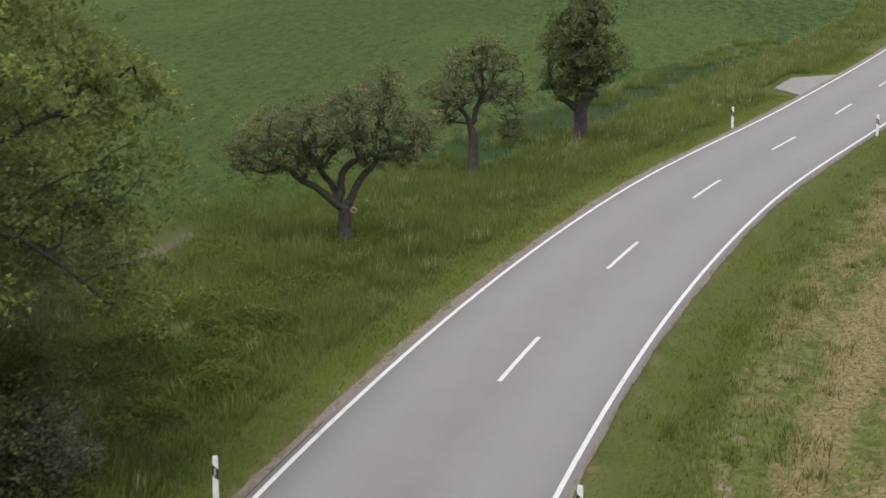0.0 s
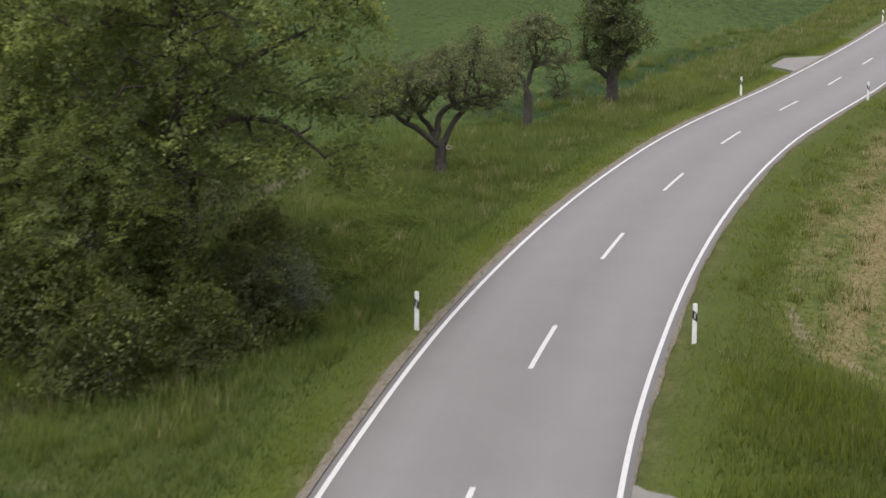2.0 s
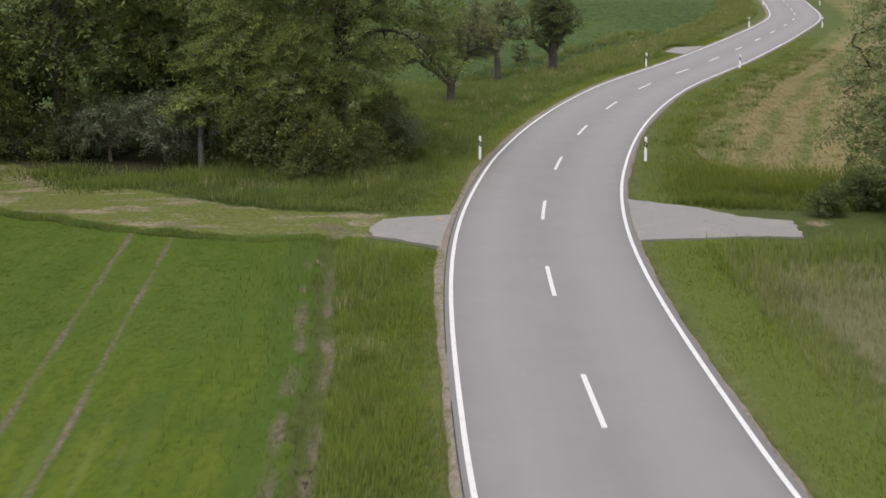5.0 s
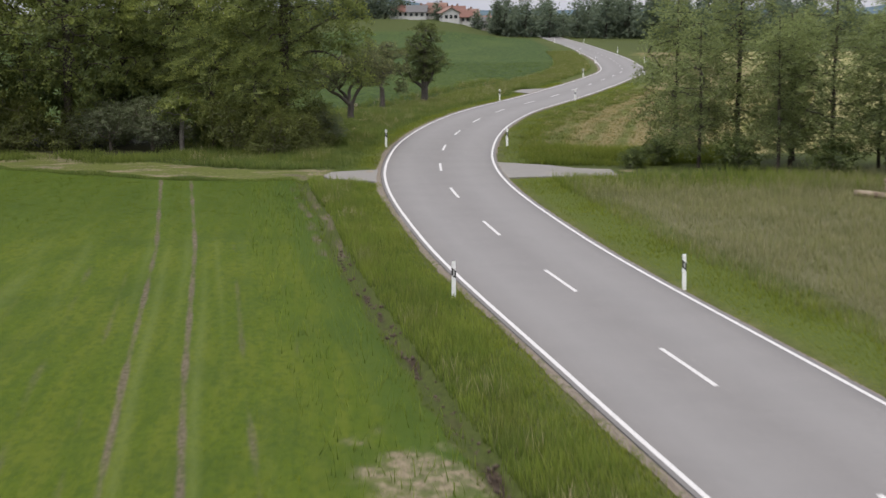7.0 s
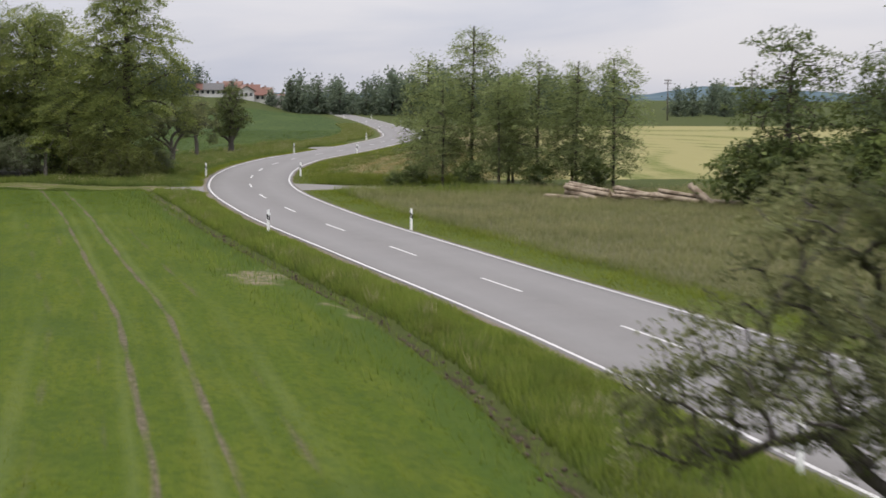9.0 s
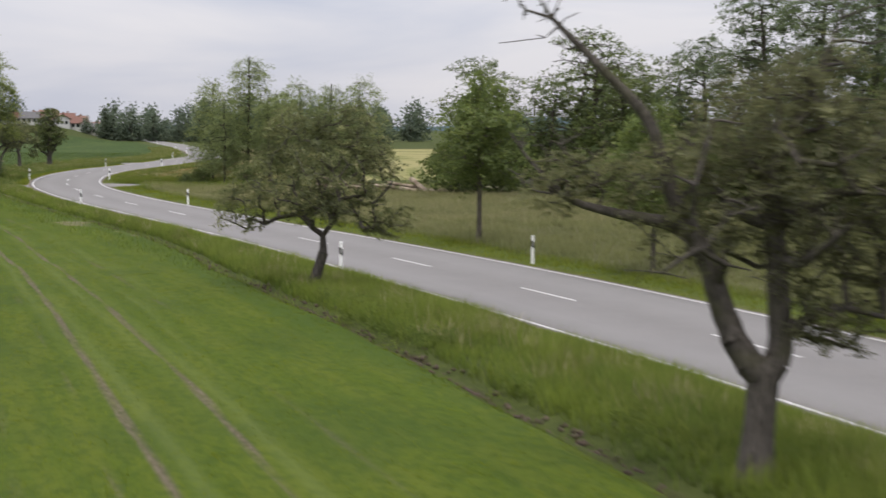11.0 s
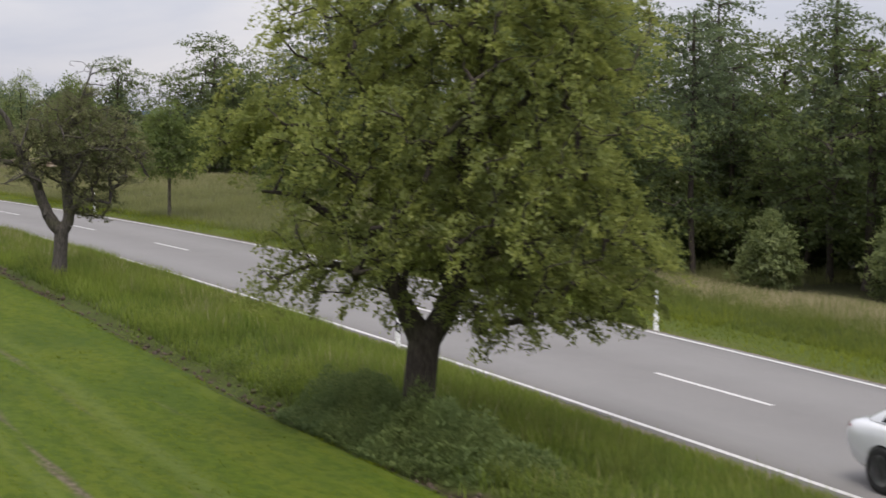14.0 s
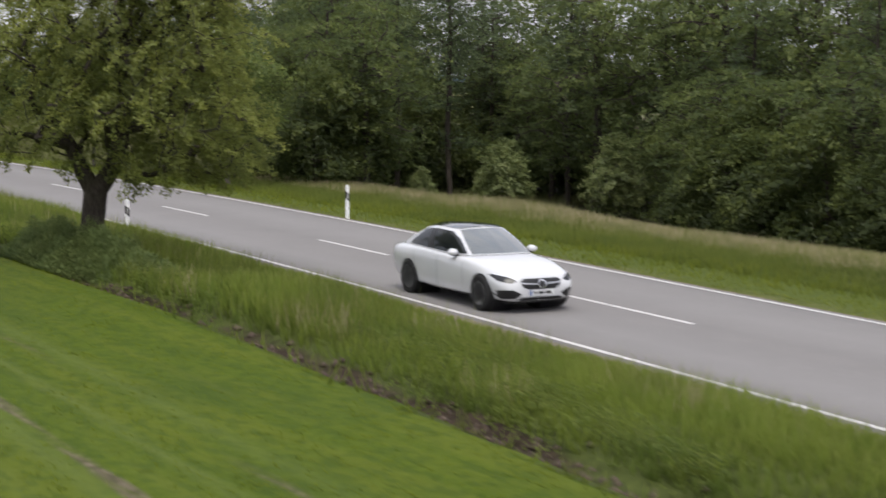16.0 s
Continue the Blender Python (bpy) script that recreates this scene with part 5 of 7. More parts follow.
blades("weeds", x, y, rng.uniform(0.02, 0.06, len(x)), rng.uniform(0.06, 0.12, len(x)), 3.0, rng.random(len(x)), WEED, "light green broad-leaved weeds under the fruit trees", "weeds", z)
n = 26000
cx, cy = rng.uniform(-113, -98, 22), rng.uniform(-12.5, -8.6, 22)
pick = rng.integers(0, 22, n)
out = np.sqrt(rng.random(n))
turn = rng.uniform(0, 2 * np.pi, n)
wide = rng.uniform(0.7, 1.5, 22)[pick]
x, y = cx[pick] + np.cos(turn) * out * wide, cy[pick] + np.sin(turn) * out * wide * 0.8
keep = road_off(x, y) < -5.6
x, y, out, tops = x[keep], y[keep], out[keep], rng.uniform(0.35, 0.8, 22)[pick][keep]
z = ground_z(x, y) + tops * (1 - out ** 2) * rng.uniform(0.45, 1.0, len(x))
blades("brambles", x, y, rng.uniform(0.02, 0.06, len(x)), rng.uniform(0.05, 0.1, len(x)), 2.6, rng.random(len(x)), WEED, "mounds of fresh green brambles on the bank below the wood", "weeds", z)

rng = np.random.default_rng(79)
n, m = 12000, 40
cx, cd, wide = rng.uniform(14, 84, m), rng.uniform(0.15, 1.0, m), rng.uniform(0.2, 0.45, m)
pick = rng.integers(0, m, n)
x = cx[pick] + rng.normal(0, 1, n) * wide[pick] * 1.6
d = furrow_off(x) + cd[pick] + rng.normal(0, 1, n) * wide[pick] * 0.7
k = np.interp(x, LINE_X, LINE_K)
y = np.interp(x, LINE_X, LINE_Y) + d * np.sqrt(1 + k * k)
z = ground_z(x, y) + rng.uniform(0.02, 0.42, n) * rng.uniform(0.4, 1.0, m)[pick]
blades("weeds", x, y, rng.uniform(0.015, 0.05, n), rng.uniform(0.025, 0.06, n), 2.4, rng.random(n), WEED, "low broad-leaved weeds between verge and furrow", "weeds", z)

# young maples along the meadow verge
maple = tree("young_maple", [(0.2, 0, 2.5, 1.5, 1.5, 0.7), (-0.5, 0.2, 3.2, 1.3, 1.3, 0.7), (0.7, -0.2, 3.6, 1.1, 1.2, 0.7), (-0.1, 0.1, 4.3, 0.9, 0.9, 0.6), (0.25, 0, 4.9, 0.4, 0.4, 0.4), (-1.2, 0, 2.2, 0.6, 0.8, 0.4), (-0.7, 0, 4.4, 0.35, 0.4, 0.5)], [(0, 0, 0), (0.02, 0, 1.5), (0, 0, 4.6)], 0.075, 180, 78, 0.08, 0.2, 31, LEAF_MAPLE, BARK_YOUNG,
             "young roadside maple with a slim straight stem", apart=0.26, rise=0.3, group="young maples along the road", flat=0.42, loose=0.75, droop=0.6)
stand(maple, -10.6, 5.5, 0, 0.05, 1.42)
for x, y, turn, size in ((5.0, 6.2, 130, 1.12), (21.6, 6.1, 250, 1.0), (36.3, 6.0, 40, 1.22)):
    plant(maple, x, y, turn, size)

# tall trees of the wood left of the bend
big = tree("wood_tree", [(0, 0, 8.2, 4.2, 4.2, 3.0), (0.3, -0.3, 5.0, 3.7, 3.7, 1.3), (0, 0, 11.6, 2.7, 2.7, 2.0), (-0.7, 3.9, 4.0, 0.9, 0.7, 0.7), (-1.3, 3.8, 5.6, 1.2, 0.9, 0.8), (-1.5, 3.6, 7.4, 1.2, 1.0, 0.9)], [(0, 0, 0), (0.1, 0, 3), (0, 0.1, 7), (0.1, 0, 11.5)], 0.26, 580, 120, 0.086, 0.33, 41, LEAF_OAK, BARK_DARK,
           "tall leafy tree with layered boughs at the edge of the wood", limbs=[[(0.05, 0.05, 4.0, 0.12), (0.2, 1.2, 5.0, 0.09), (0.3, 2.3, 5.0, 0.06), (0.0, 3.1, 4.4, 0.035), (-0.5, 3.6, 3.7, 0.015)], [(0.05, 0.05, 5.0, 0.1), (-0.4, 1.5, 6.2, 0.07), (-1.0, 3.0, 7.0, 0.03)]], apart=0.5, rise=0.2, group="trees of the roadside wood", joints=3, sides=3, flat=0.32, droop=0.5, least=0.012)
wide = tree("wood_tree", [(0, 0, 6.2, 3.9, 3.9, 2.4), (-0.5, 0.4, 3.4, 3.6, 3.6, 1.4), (0.5, 0, 8.6, 2.4, 2.4, 1.4)], [(0, 0, 0), (-0.1, 0.1, 2.4), (0.1, 0, 5), (0.1, 0.1, 8.4)], 0.22, 370, 100, 0.086, 0.33, 42, LEAF_OAK, BARK_DARK,
            "broad leafy tree with green foliage at the wood's edge", apart=0.5, rise=0.2, group="trees of the roadside wood", joints=3, sides=3, flat=0.32, droop=0.5, least=0.012)
back = tree("wood_tree", [(0, 0, 7.6, 3.9, 3.9, 3.0), (0.3, -0.3, 4.2, 3.9, 3.9, 1.8), (0, 0, 10.6, 2.7, 2.7, 1.8)], [(0, 0, 0), (0.1, 0, 3), (0, 0.1, 7), (0.1, 0, 10.5)], 0.25, 300, 46, 0.14, 0.38, 43, LEAF_OAK, BARK_DARK,
            "tall leafy tree deeper in the roadside wood", apart=0.52, rise=0.2, group="trees of the roadside wood", joints=3, sides=3, flat=0.32, droop=0.5, least=0.012)
stand(big, -98.2, -12.9, 0, 0.05, 1.12)
stand(wide, -106.0, -14.6, 0)
stand(back, -100.5, -25.5, 200, 0.05, 1.1)
for ob, x, y, turn, size in ((wide, -95.5, -14.5, 40, 0.62), (big, -102.5, -19.5, 100, 0.95), (back, -109.0, -18.5, 260, 1.05), (back, -101.0, -31.5, 20, 1.2),
                             (back, -109.0, -27.0, 130, 1.15), (back, -110.0, -36.0, 320, 1.05), (back, -101.0, -37.5, 80, 1.35), (wide, -98.0, -17.0, 300, 0.75), (back, -103.5, -34.0, 200, 1.3), (back, -101.5, -41.5, 290, 1.35), (wide, -106.0, -23.0, 10, 1.3)):
    plant(ob, x, y, turn, size)

# willow scrub and bushes at the wood's foot
willow = tree("willow_bush", [(0, 0, 1.5, 1.6, 1.6, 1.0), (0.8, 0.5, 1.2, 1.1, 1.1, 0.8)], [(0, 0, 0), (0.05, 0, 0.5), (0, 0.05, 1.0)], 0.07, 130, 90, 0.055, 0.2, 51, LEAF_WILLOW, BARK_YOUNG,
              "grey-green willow bush at the foot of the trees", "bush", apart=0.3, rise=0.3, joints=3, sides=3)
stand(willow, -98.3, -20.5, 0, 0.05, 1.3)
bush = tree("bush", [(0, 0, 1.1, 1.4, 1.4, 1.1), (0.5, 0.3, 1.8, 0.9, 0.9, 0.7)], [(0, 0, 0), (0.05, 0, 0.4), (0, 0.05, 0.9)], 0.06, 72, 38, 0.132, 0.25, 52, LEAF_FOREST, BARK_YOUNG,
            "dense dark green bush at the wood's edge", "bush", apart=0.3, rise=0.3, joints=2, sides=3, least=0.009)
shrub = tree("bush", [(0, 0, 1.1, 1.15, 1.15, 1.0), (0.15, 0.1, 1.9, 0.85, 0.85, 0.7), (0.05, 0, 2.6, 0.45, 0.45, 0.4)], [(0, 0, 0), (0.05, 0, 0.4), (0, 0.05, 0.9)], 0.06, 110, 76, 0.085, 0.18, 54, LEAF_SHRUB, BARK_YOUNG,
             "rounded light grey-green shrub before the dark forest", "bush", apart=0.28, rise=0.3, joints=3, sides=3)
thicket = tree("bush", [(0, 0, 0.8, 1.35, 1.35, 0.7), (0.5, 0.3, 1.7, 0.7, 0.7, 0.9), (-0.6, 0.2, 1.4, 0.6, 0.6, 0.8), (0.2, -0.6, 2.3, 0.4, 0.4, 0.7), (-0.9, -0.3, 0.6, 0.8, 0.8, 0.5), (0.9, -0.5, 0.9, 0.6, 0.6, 0.8)], [(0, 0, 0), (0.05, 0, 0.4), (0, 0.05, 0.9)], 0.06, 105, 80, 0.075, 0.22, 55, LEAF_THICKET, BARK_YOUNG,
               "dense dark undergrowth bush at the foot of the wood", "bush", apart=0.28, rise=0.3, joints=2, sides=3, flat=0.5, loose=0.9, droop=0.5)
stand(thicket, -93.0, -13.4, 0, 0.05, 1.1)
stand(bush, -60.0, 27.0, 0, 0.05, 1.8)
for x, y, turn, size in ((-94.8, -12.0, 80, 0.85), (-97.6, -11.2, 160, 0.95), (-95.0, -15.6, 230, 1.3), (-96.6, -13.2, 140, 1.2), (-98.8, -14.6, 30, 1.4), (-100.8, -11.6, 20, 1.2), (-99.5, -24.8, 100, 1.2), (-98.8, -28.3, 50, 1.3), (-97.5, -33.0, 250, 1.4)):
    plant(thicket, x, y, turn, size)
for x, y, turn, size in ((-103.0, -22.5, 30, 1.9), (-104.0, -29.0, 140, 2.0), (-103.5, -35.0, 260, 2.0), (-101.0, -16.8, 310, 1.7), (-99.0, -39.5, 70, 1.8)):
    plant(bush, x, y, turn, size)
plant(willow, -98.5, -10.9, 120, 0.95)
plant(willow, -98.4, -22.9, 220, 1.2)
stand(tree("small_tree", [(0, 0, 2.7, 1.3, 1.3, 0.8)], [(0, 0, 0), (0.1, 0, 1.3), (0.1, 0.1, 2.4)], 0.12, 60, 80, 0.11, 0.23, 53, LEAF_OAK, BARK_PALE,
           "small pale-stemmed tree in front of the wood", apart=0.3), -96.8, -18.7)

# alder clump beside the hay field
alder = tree("alder", [(0, 0, 4.4, 2.0, 2.0, 2.4), (0, 0, 2.0, 2.0, 2.0, 1.3), (0.2, 0, 6.6, 1.6, 1.6, 1.4)], [(0, 0, 0), (0.05, 0, 3), (0, 0.05, 7.8)], 0.1, 230, 58, 0.088, 0.26, 61, LEAF_SLENDER, BARK_DARK,
             "slender alder with an airy grey-green crown", apart=0.4, rise=0.1, group="alders beside the hay field", joints=3, sides=3)
alder_b = tree("alder", [(0, 0, 5.2, 1.9, 1.9, 2.5), (0.2, 0, 2.4, 1.9, 1.9, 1.4), (-0.2, 0.1, 7.7, 1.5, 1.5, 1.5)], [(0, 0, 0), (-0.05, 0, 3), (0.05, 0.05, 9.2)], 0.11, 230, 58, 0.088, 0.26, 62, LEAF_SLENDER, BARK_DARK,
               "tall slender alder with a pointed crown", apart=0.4, rise=0.1, group="alders beside the hay field", joints=3, sides=3)
stand(alder, -88.5, 8.0, 0, 0.05, 1.12)
stand(alder_b, -85.5, 10.6, 0, 0.05, 1.2)
for ob, x, y, turn, size in ((alder, -84.0, 8.2, 90, 0.85), (alder, -83.0, 12.6, 150, 0.9), (alder_b, -81.0, 11.4, 200, 0.75), (alder, -80.5, 14.0, 280, 1.0), (alder_b, -79.5, 16.4, 30, 0.85),
                             (alder, -79.0, 18.8, 120, 1.02), (alder_b, -86.5, 13.8, 330, 0.78), (alder, -82.5, 17.0, 10, 0.85)):
    plant(ob, x, y, turn, size * 1.1)
for x, y, turn, size in ((-86.5, 6.6, 10, 0.7), (-82.2, 9.8, 200, 0.8), (-79.3, 13.6, 60, 0.8), (-78.6, 17.4, 310, 0.9), (-85.0, 5.0, 100, 0.5)):
    plant(bush, x, y, turn, size)

# forest behind the meadow
fir = tree("forest_tree", [(0.9, 0.2, 5.4, 2.6, 2.6, 1.8), (-1.0, 0.7, 7.2, 2.7, 2.4, 1.7), (0.4, -0.9, 9.2, 2.5, 2.4, 1.6), (-0.2, 0.3, 11.2, 1.9, 1.9, 1.5), (1.2, 0.6, 7.8, 2.0, 2.0, 1.2)], [(0, 0, 0), (0.1, 0, 4), (0, 0.1, 11.5)], 0.16, 190, 38, 0.122, 0.28, 71, LEAF_ALDER, BARK_DARK,
           "tall forest tree with a dark airy crown", apart=0.55, rise=0.25, group="forest trees behind the meadow", joints=2, sides=3, flat=0.45, least=0.016)
oak = tree("forest_tree", [(1.3, 0.4, 5.4, 2.7, 2.7, 1.8), (-1.4, -0.5, 6.2, 2.7, 2.7, 1.9), (0.2, -1.0, 3.0, 3.1, 3.1, 1.5), (0.6, 1.2, 7.8, 2.5, 2.3, 1.6), (-0.4, 0, 9.0, 2.4, 2.3, 1.1)], [(0, 0, 0), (-0.1, 0, 3), (0.1, 0.1, 8.2)], 0.19, 280, 33, 0.138, 0.3, 72, LEAF_FOREST, BARK_DARK,
           "broad forest tree with dense dark foliage", apart=0.44, rise=0.2, group="forest trees behind the meadow", joints=2, sides=3, flat=0.45, least=0.016)
slim = tree("forest_tree", [(0.3, 0.2, 7.4, 1.7, 1.7, 1.4), (-0.4, 0, 9.4, 1.6, 1.5, 1.3), (0.1, 0, 11.0, 1.7, 1.7, 0.9), (0.5, 0.3, 5.2, 1.3, 1.3, 0.5), (-0.5, -0.2, 3.2, 1.1, 1.1, 0.4)], [(0, 0, 0), (0.15, 0, 4), (0.05, 0.1, 8), (0.1, 0.1, 11.8)], 0.15, 170, 44, 0.11, 0.3, 73, LEAF_ALDER, BARK_DARK,
            "slim forest tree with a long bare stem and an airy crown", apart=0.5, rise=0.28, group="forest trees behind the meadow", joints=3, sides=3, flat=0.35, least=0.012)
tall_tree = tree("forest_tree", [(0.2, 0, 11.4, 2.7, 2.7, 1.7), (-1.8, 0.6, 8.8, 2.0, 2.0, 1.3), (1.9, -0.5, 8.3, 2.1, 2.1, 1.4), (0.5, 0.2, 13.0, 1.8, 1.8, 0.8), (-0.3, -0.9, 6.4, 2.2, 2.2, 1.1), (1.0, 0.9, 4.6, 1.8, 1.8, 0.8)], [(0, 0, 0), (0.2, 0, 4), (0, 0.1, 8), (0.3, 0.1, 12)], 0.2, 260, 42, 0.128, 0.31, 74, LEAF_ALDER, BARK_DARK,
                 "tall forest tree with a broad rounded crown", apart=0.5, rise=0.3, group="forest trees behind the meadow", joints=3, sides=3, flat=0.4, least=0.014)
stand(tall_tree, -27.0, 31.5, 0, 0.05, 1.0)
stand(slim, 14.0, 22.0)
stand(fir, 22.0, 27.5, 0, 0.05, 0.8)
stand(oak, 29.0, 14.0, 0, 0.05, 0.95)
ROWS = random.Random(5)
spots = [(oak, -59.0, 22.5, 1.0), (oak, -56.0, 27.0, 0.85), (oak, -56.7, 30.6, 1.22), (oak, -61.0, 33.0, 1.0), (oak, 34.5, 13.0, 0.8), (oak, 24.0, 18.5, 0.85), (oak, -6.0, 31.0, 1.0), (tall_tree, 1.5, 28.5, 0.85), (oak, 8.0, 25.5, 1.1), (oak, 13.0, 23.0, 1.1), (oak, 4.0, 27.0, 1.0), (oak, 16.5, 30.5, 0.85), (oak, 20.5, 28.5, 0.7), (oak, 23.0, 32.5, 1.1), (oak, 28.5, 36.5, 1.15), (oak, 18.0, 19.5, 0.9), (oak, 21.5, 15.5, 0.75)]
for k in range(9):
    spots.append((oak if k % 2 else tall_tree, -46 + k * 6.0 + ROWS.uniform(-1.5, 1.5), 33.0 + ROWS.uniform(-2, 2), ROWS.uniform(0.9, 1.05) * (0.8 if k < 1 else 1.0)))
for k in range(11):
    spots.append((ROWS.choice((fir, oak, oak) if k > 1 else (slim, tall_tree)), 4 + k * 4.7 + ROWS.uniform(-1.2, 1.2), 27.5 + ROWS.uniform(-1.5, 1.5), ROWS.uniform(1.0, 1.2) * (0.78 if k in (4, 5) else 1.0)))
for k in range(10):
    spots.append((oak, 6 + k * 5.2 + ROWS.uniform(-1.5, 1.5), 34.5 + ROWS.uniform(-2, 2), ROWS.uniform(1.05, 1.2) * (0.7 if k < 1 else 0.85 if k in (3, 4) else 1.0)))
spots += [(oak, 40.5, 30.0, 1.0), (oak, 45.5, 29.0, 1.05), (fir, 50.0, 29.5, 1.0), (oak, 55.0, 28.0, 1.1), (oak, 37.0, 31.5, 0.9), (oak, -52.5, 31.0, 0.95), (oak, -49.5, 34.0, 1.0), (oak, -63.0, 36.0, 0.9)]
spots += [(oak, -26.0, 36.0, 0.95), (oak, -14.0, 36.5, 0.85), (oak, -2.0, 35.5, 0.8), (tall_tree, -8.0, 32.0, 0.95), (tall_tree, -17.5, 31.0, 1.05), (slim, -5.0, 31.5, 1.1)]
spots += [(oak, 42.5, 23.5, 0.62), (oak, 46.0, 22.0, 0.66), (oak, 49.5, 21.6, 0.62), (oak, 53.0, 21.8, 0.7), (oak, 56.5, 22.0, 0.68), (fir, 44.5, 25.0, 0.75), (fir, 51.0, 25.0, 0.8)]
spots += [(slim, 10.5, 23.0, 0.95), (slim, 17.0, 21.0, 1.0), (slim, 19.5, 22.5, 0.9), (slim, 23.5, 21.0, 1.0), (slim, 26.0, 22.5, 0.95), (slim, 6.0, 24.5, 1.0), (slim, 29.5, 27.0, 1.0), (slim, 12.0, 26.0, 1.05), (slim, 3.0, 26.5, 0.95)]
for ob, x, y, size in spots:
    plant(ob, x, y, ROWS.uniform(0, 360), size)
skirt = tree("bush", [(0, 0, 1.0, 1.5, 1.5, 0.8), (0.5, 0.3, 2.3, 1.2, 1.2, 0.9), (-0.6, -0.2, 3.4, 0.9, 0.9, 0.8), (-0.9, 0.3, 1.9, 0.9, 0.9, 0.5), (1.1, -0.5, 1.6, 0.8, 0.8, 0.5)], [(0, 0, 0), (0.05, 0, 1.2), (-0.1, 0.05, 3.0)], 0.06, 150, 62, 0.105, 0.24, 56, LEAF_SHADED, BARK_DARK,
             "tall dark leafy bush in the forest's skirt", "bush", apart=0.36, rise=0.2, joints=2, sides=3, flat=0.35, loose=0.7, droop=0.6, least=0.009)
stand(skirt, 43.4, 22.8, 0, 0.05, 1.1)
for x, y, turn, size in ((46.0, 21.2, 130, 1.0), (48.2, 20.9, 220, 1.25), (50.3, 20.1, 310, 1.05), (53.2, 20.4, 60, 1.2), (56.4, 20.2, 170, 1.1), (38.6, 28.0, 260, 1.2), (48.8, 22.6, 20, 1.4), (26.6, 11.4, 90, 1.15), (29.4, 10.5, 200, 1.1), (32.2, 9.9, 20, 1.15), (35.2, 10.3, 150, 1.2), (24.0, 13.2, 250, 1.2), (21.0, 14.9, 330, 1.1), (18.0, 16.8, 70, 1.15), (15.0, 18.6, 180, 1.1), (11.8, 20.2, 280, 1.2), (8.4, 21.6, 30, 1.2), (5.2, 22.9, 130, 1.15), (1.8, 24.2, 230, 1.2), (-1.8, 25.6, 340, 1.1), (-5.5, 27.0, 110, 1.1), (17.5, 25.5, 200, 1.4), (21.0, 25.0, 20, 1.3), (14.0, 27.5, 100, 1.5), (33.5, 12.5, 300, 1.5), (28.0, 13.5, 40, 1.5)):
    plant(skirt, x, y, turn, size)
stand(shrub, 33.4, 20.5, 0, 0.05, 1.12)
plant(shrub, 36.6, 24.4, 120, 1.25)
plant(shrub, 29.2, 19.0, 210, 0.6)
for x, y, turn, size in ((23.5, 27.0, 220, 1.4), (31.5, 29.0, 110, 1.5),
                         (39.5, 27.5, 30, 1.5), (44.0, 26.5, 150, 1.6), (48.5, 25.5, 250, 1.5), (53.0, 25.0, 330, 1.6), (1.0, 27.0, 170, 1.5), (-5.0, 28.5, 20, 1.5), (-12.0, 29.5, 210, 1.5), (-20.0, 30.5, 310, 1.5), (-29.0, 31.0, 60, 1.5), (-38.0, 31.5, 140, 1.5), (-45.0, 32, 10, 1.4), (18.0, 31.0, 50, 2.1), (23.0, 31.5, 160, 2.0), (27.5, 31.0, 230, 2.2), (34.0, 31.5, 10, 2.1), (39.0, 31.0, 330, 2.1), (44.5, 30.0, 120, 2.2), (36.5, 28.6, 200, 1.4), (42.0, 28.0, 90, 1.3), (25.5, 29.0, 300, 1.7), (51.0, 27.5, 70, 1.8), (-44.0, 35.0, 60, 2.3), (-35.5, 35.5, 150, 2.4), (-27.0, 35.0, 250, 2.3), (-18.5, 35.0, 350, 2.4), (-10.5, 34.0, 40, 2.4), (-2.5, 33.0, 130, 2.4), (5.0, 30.5, 210, 2.2), (-52.0, 29.5, 20, 2.2), (-48.0, 31.5, 110, 2.2), (-56.5, 32.5, 200, 2.3), (-63.0, 35.0, 290, 2.4), (-66.5, 31.5, 80, 2.0), (-61.5, 39.0, 160, 2.5), (-60.5, 20.8, 50, 1.7), (-58.0, 22.3, 150, 1.8), (-55.5, 24.5, 250, 1.8)):
    plant(bush, x, y, turn, size)


# ---- small helpers for things ----
def part(name, bm, material, parent, label="", soft=False):
    """Links a bmesh as one mesh object under a thing or a part."""
    me = bpy.data.meshes.new(name)
    bmesh.ops.recalc_face_normals(bm, faces=bm.faces)
    bm.to_mesh(me)
    bm.free()
    me.materials.append(material)
    if soft:
        smooth(me)
    return link_part(name, me, parent, label)


def bm_box(x0, x1, y0, y1, z0, z1, bevel=0.0, segments=2):
    bm = bmesh.new()
    bmesh.ops.create_cube(bm, size=1)
    for v in bm.verts:
        v.co = Vector((x0 + (v.co.x + 0.5) * (x1 - x0), y0 + (v.co.y + 0.5) * (y1 - y0), z0 + (v.co.z + 0.5) * (z1 - z0)))
    if bevel:
        bmesh.ops.bevel(bm, geom=list(bm.edges), offset=bevel, segments=segments, affect="EDGES", profile=0.6)
    return bm


def bm_lathe(profile, sides=32, axis="Z"):
    """Turns (radius, height) pairs round an axis."""
    bm = bmesh.new()
    rings = []
    for r, h in profile:
        ring = []
        for k in range(sides):
            a = 2 * math.pi * k / sides
            p = (r * math.cos(a), r * math.sin(a), h)
            ring.append(bm.verts.new(p if axis == "Z" else (p[0], p[2], p[1])))
        rings.append(ring)
    for a, b in zip(rings, rings[1:]):
        for k in range(sides):
            bm.faces.new((a[k], a[(k + 1) % sides], b[(k + 1) % sides], b[k]))
    for ring in (rings[0], rings[-1]):
        if profile[rings.index(ring)][0] > 1e-4:
            bm.faces.new(ring)
    return bm


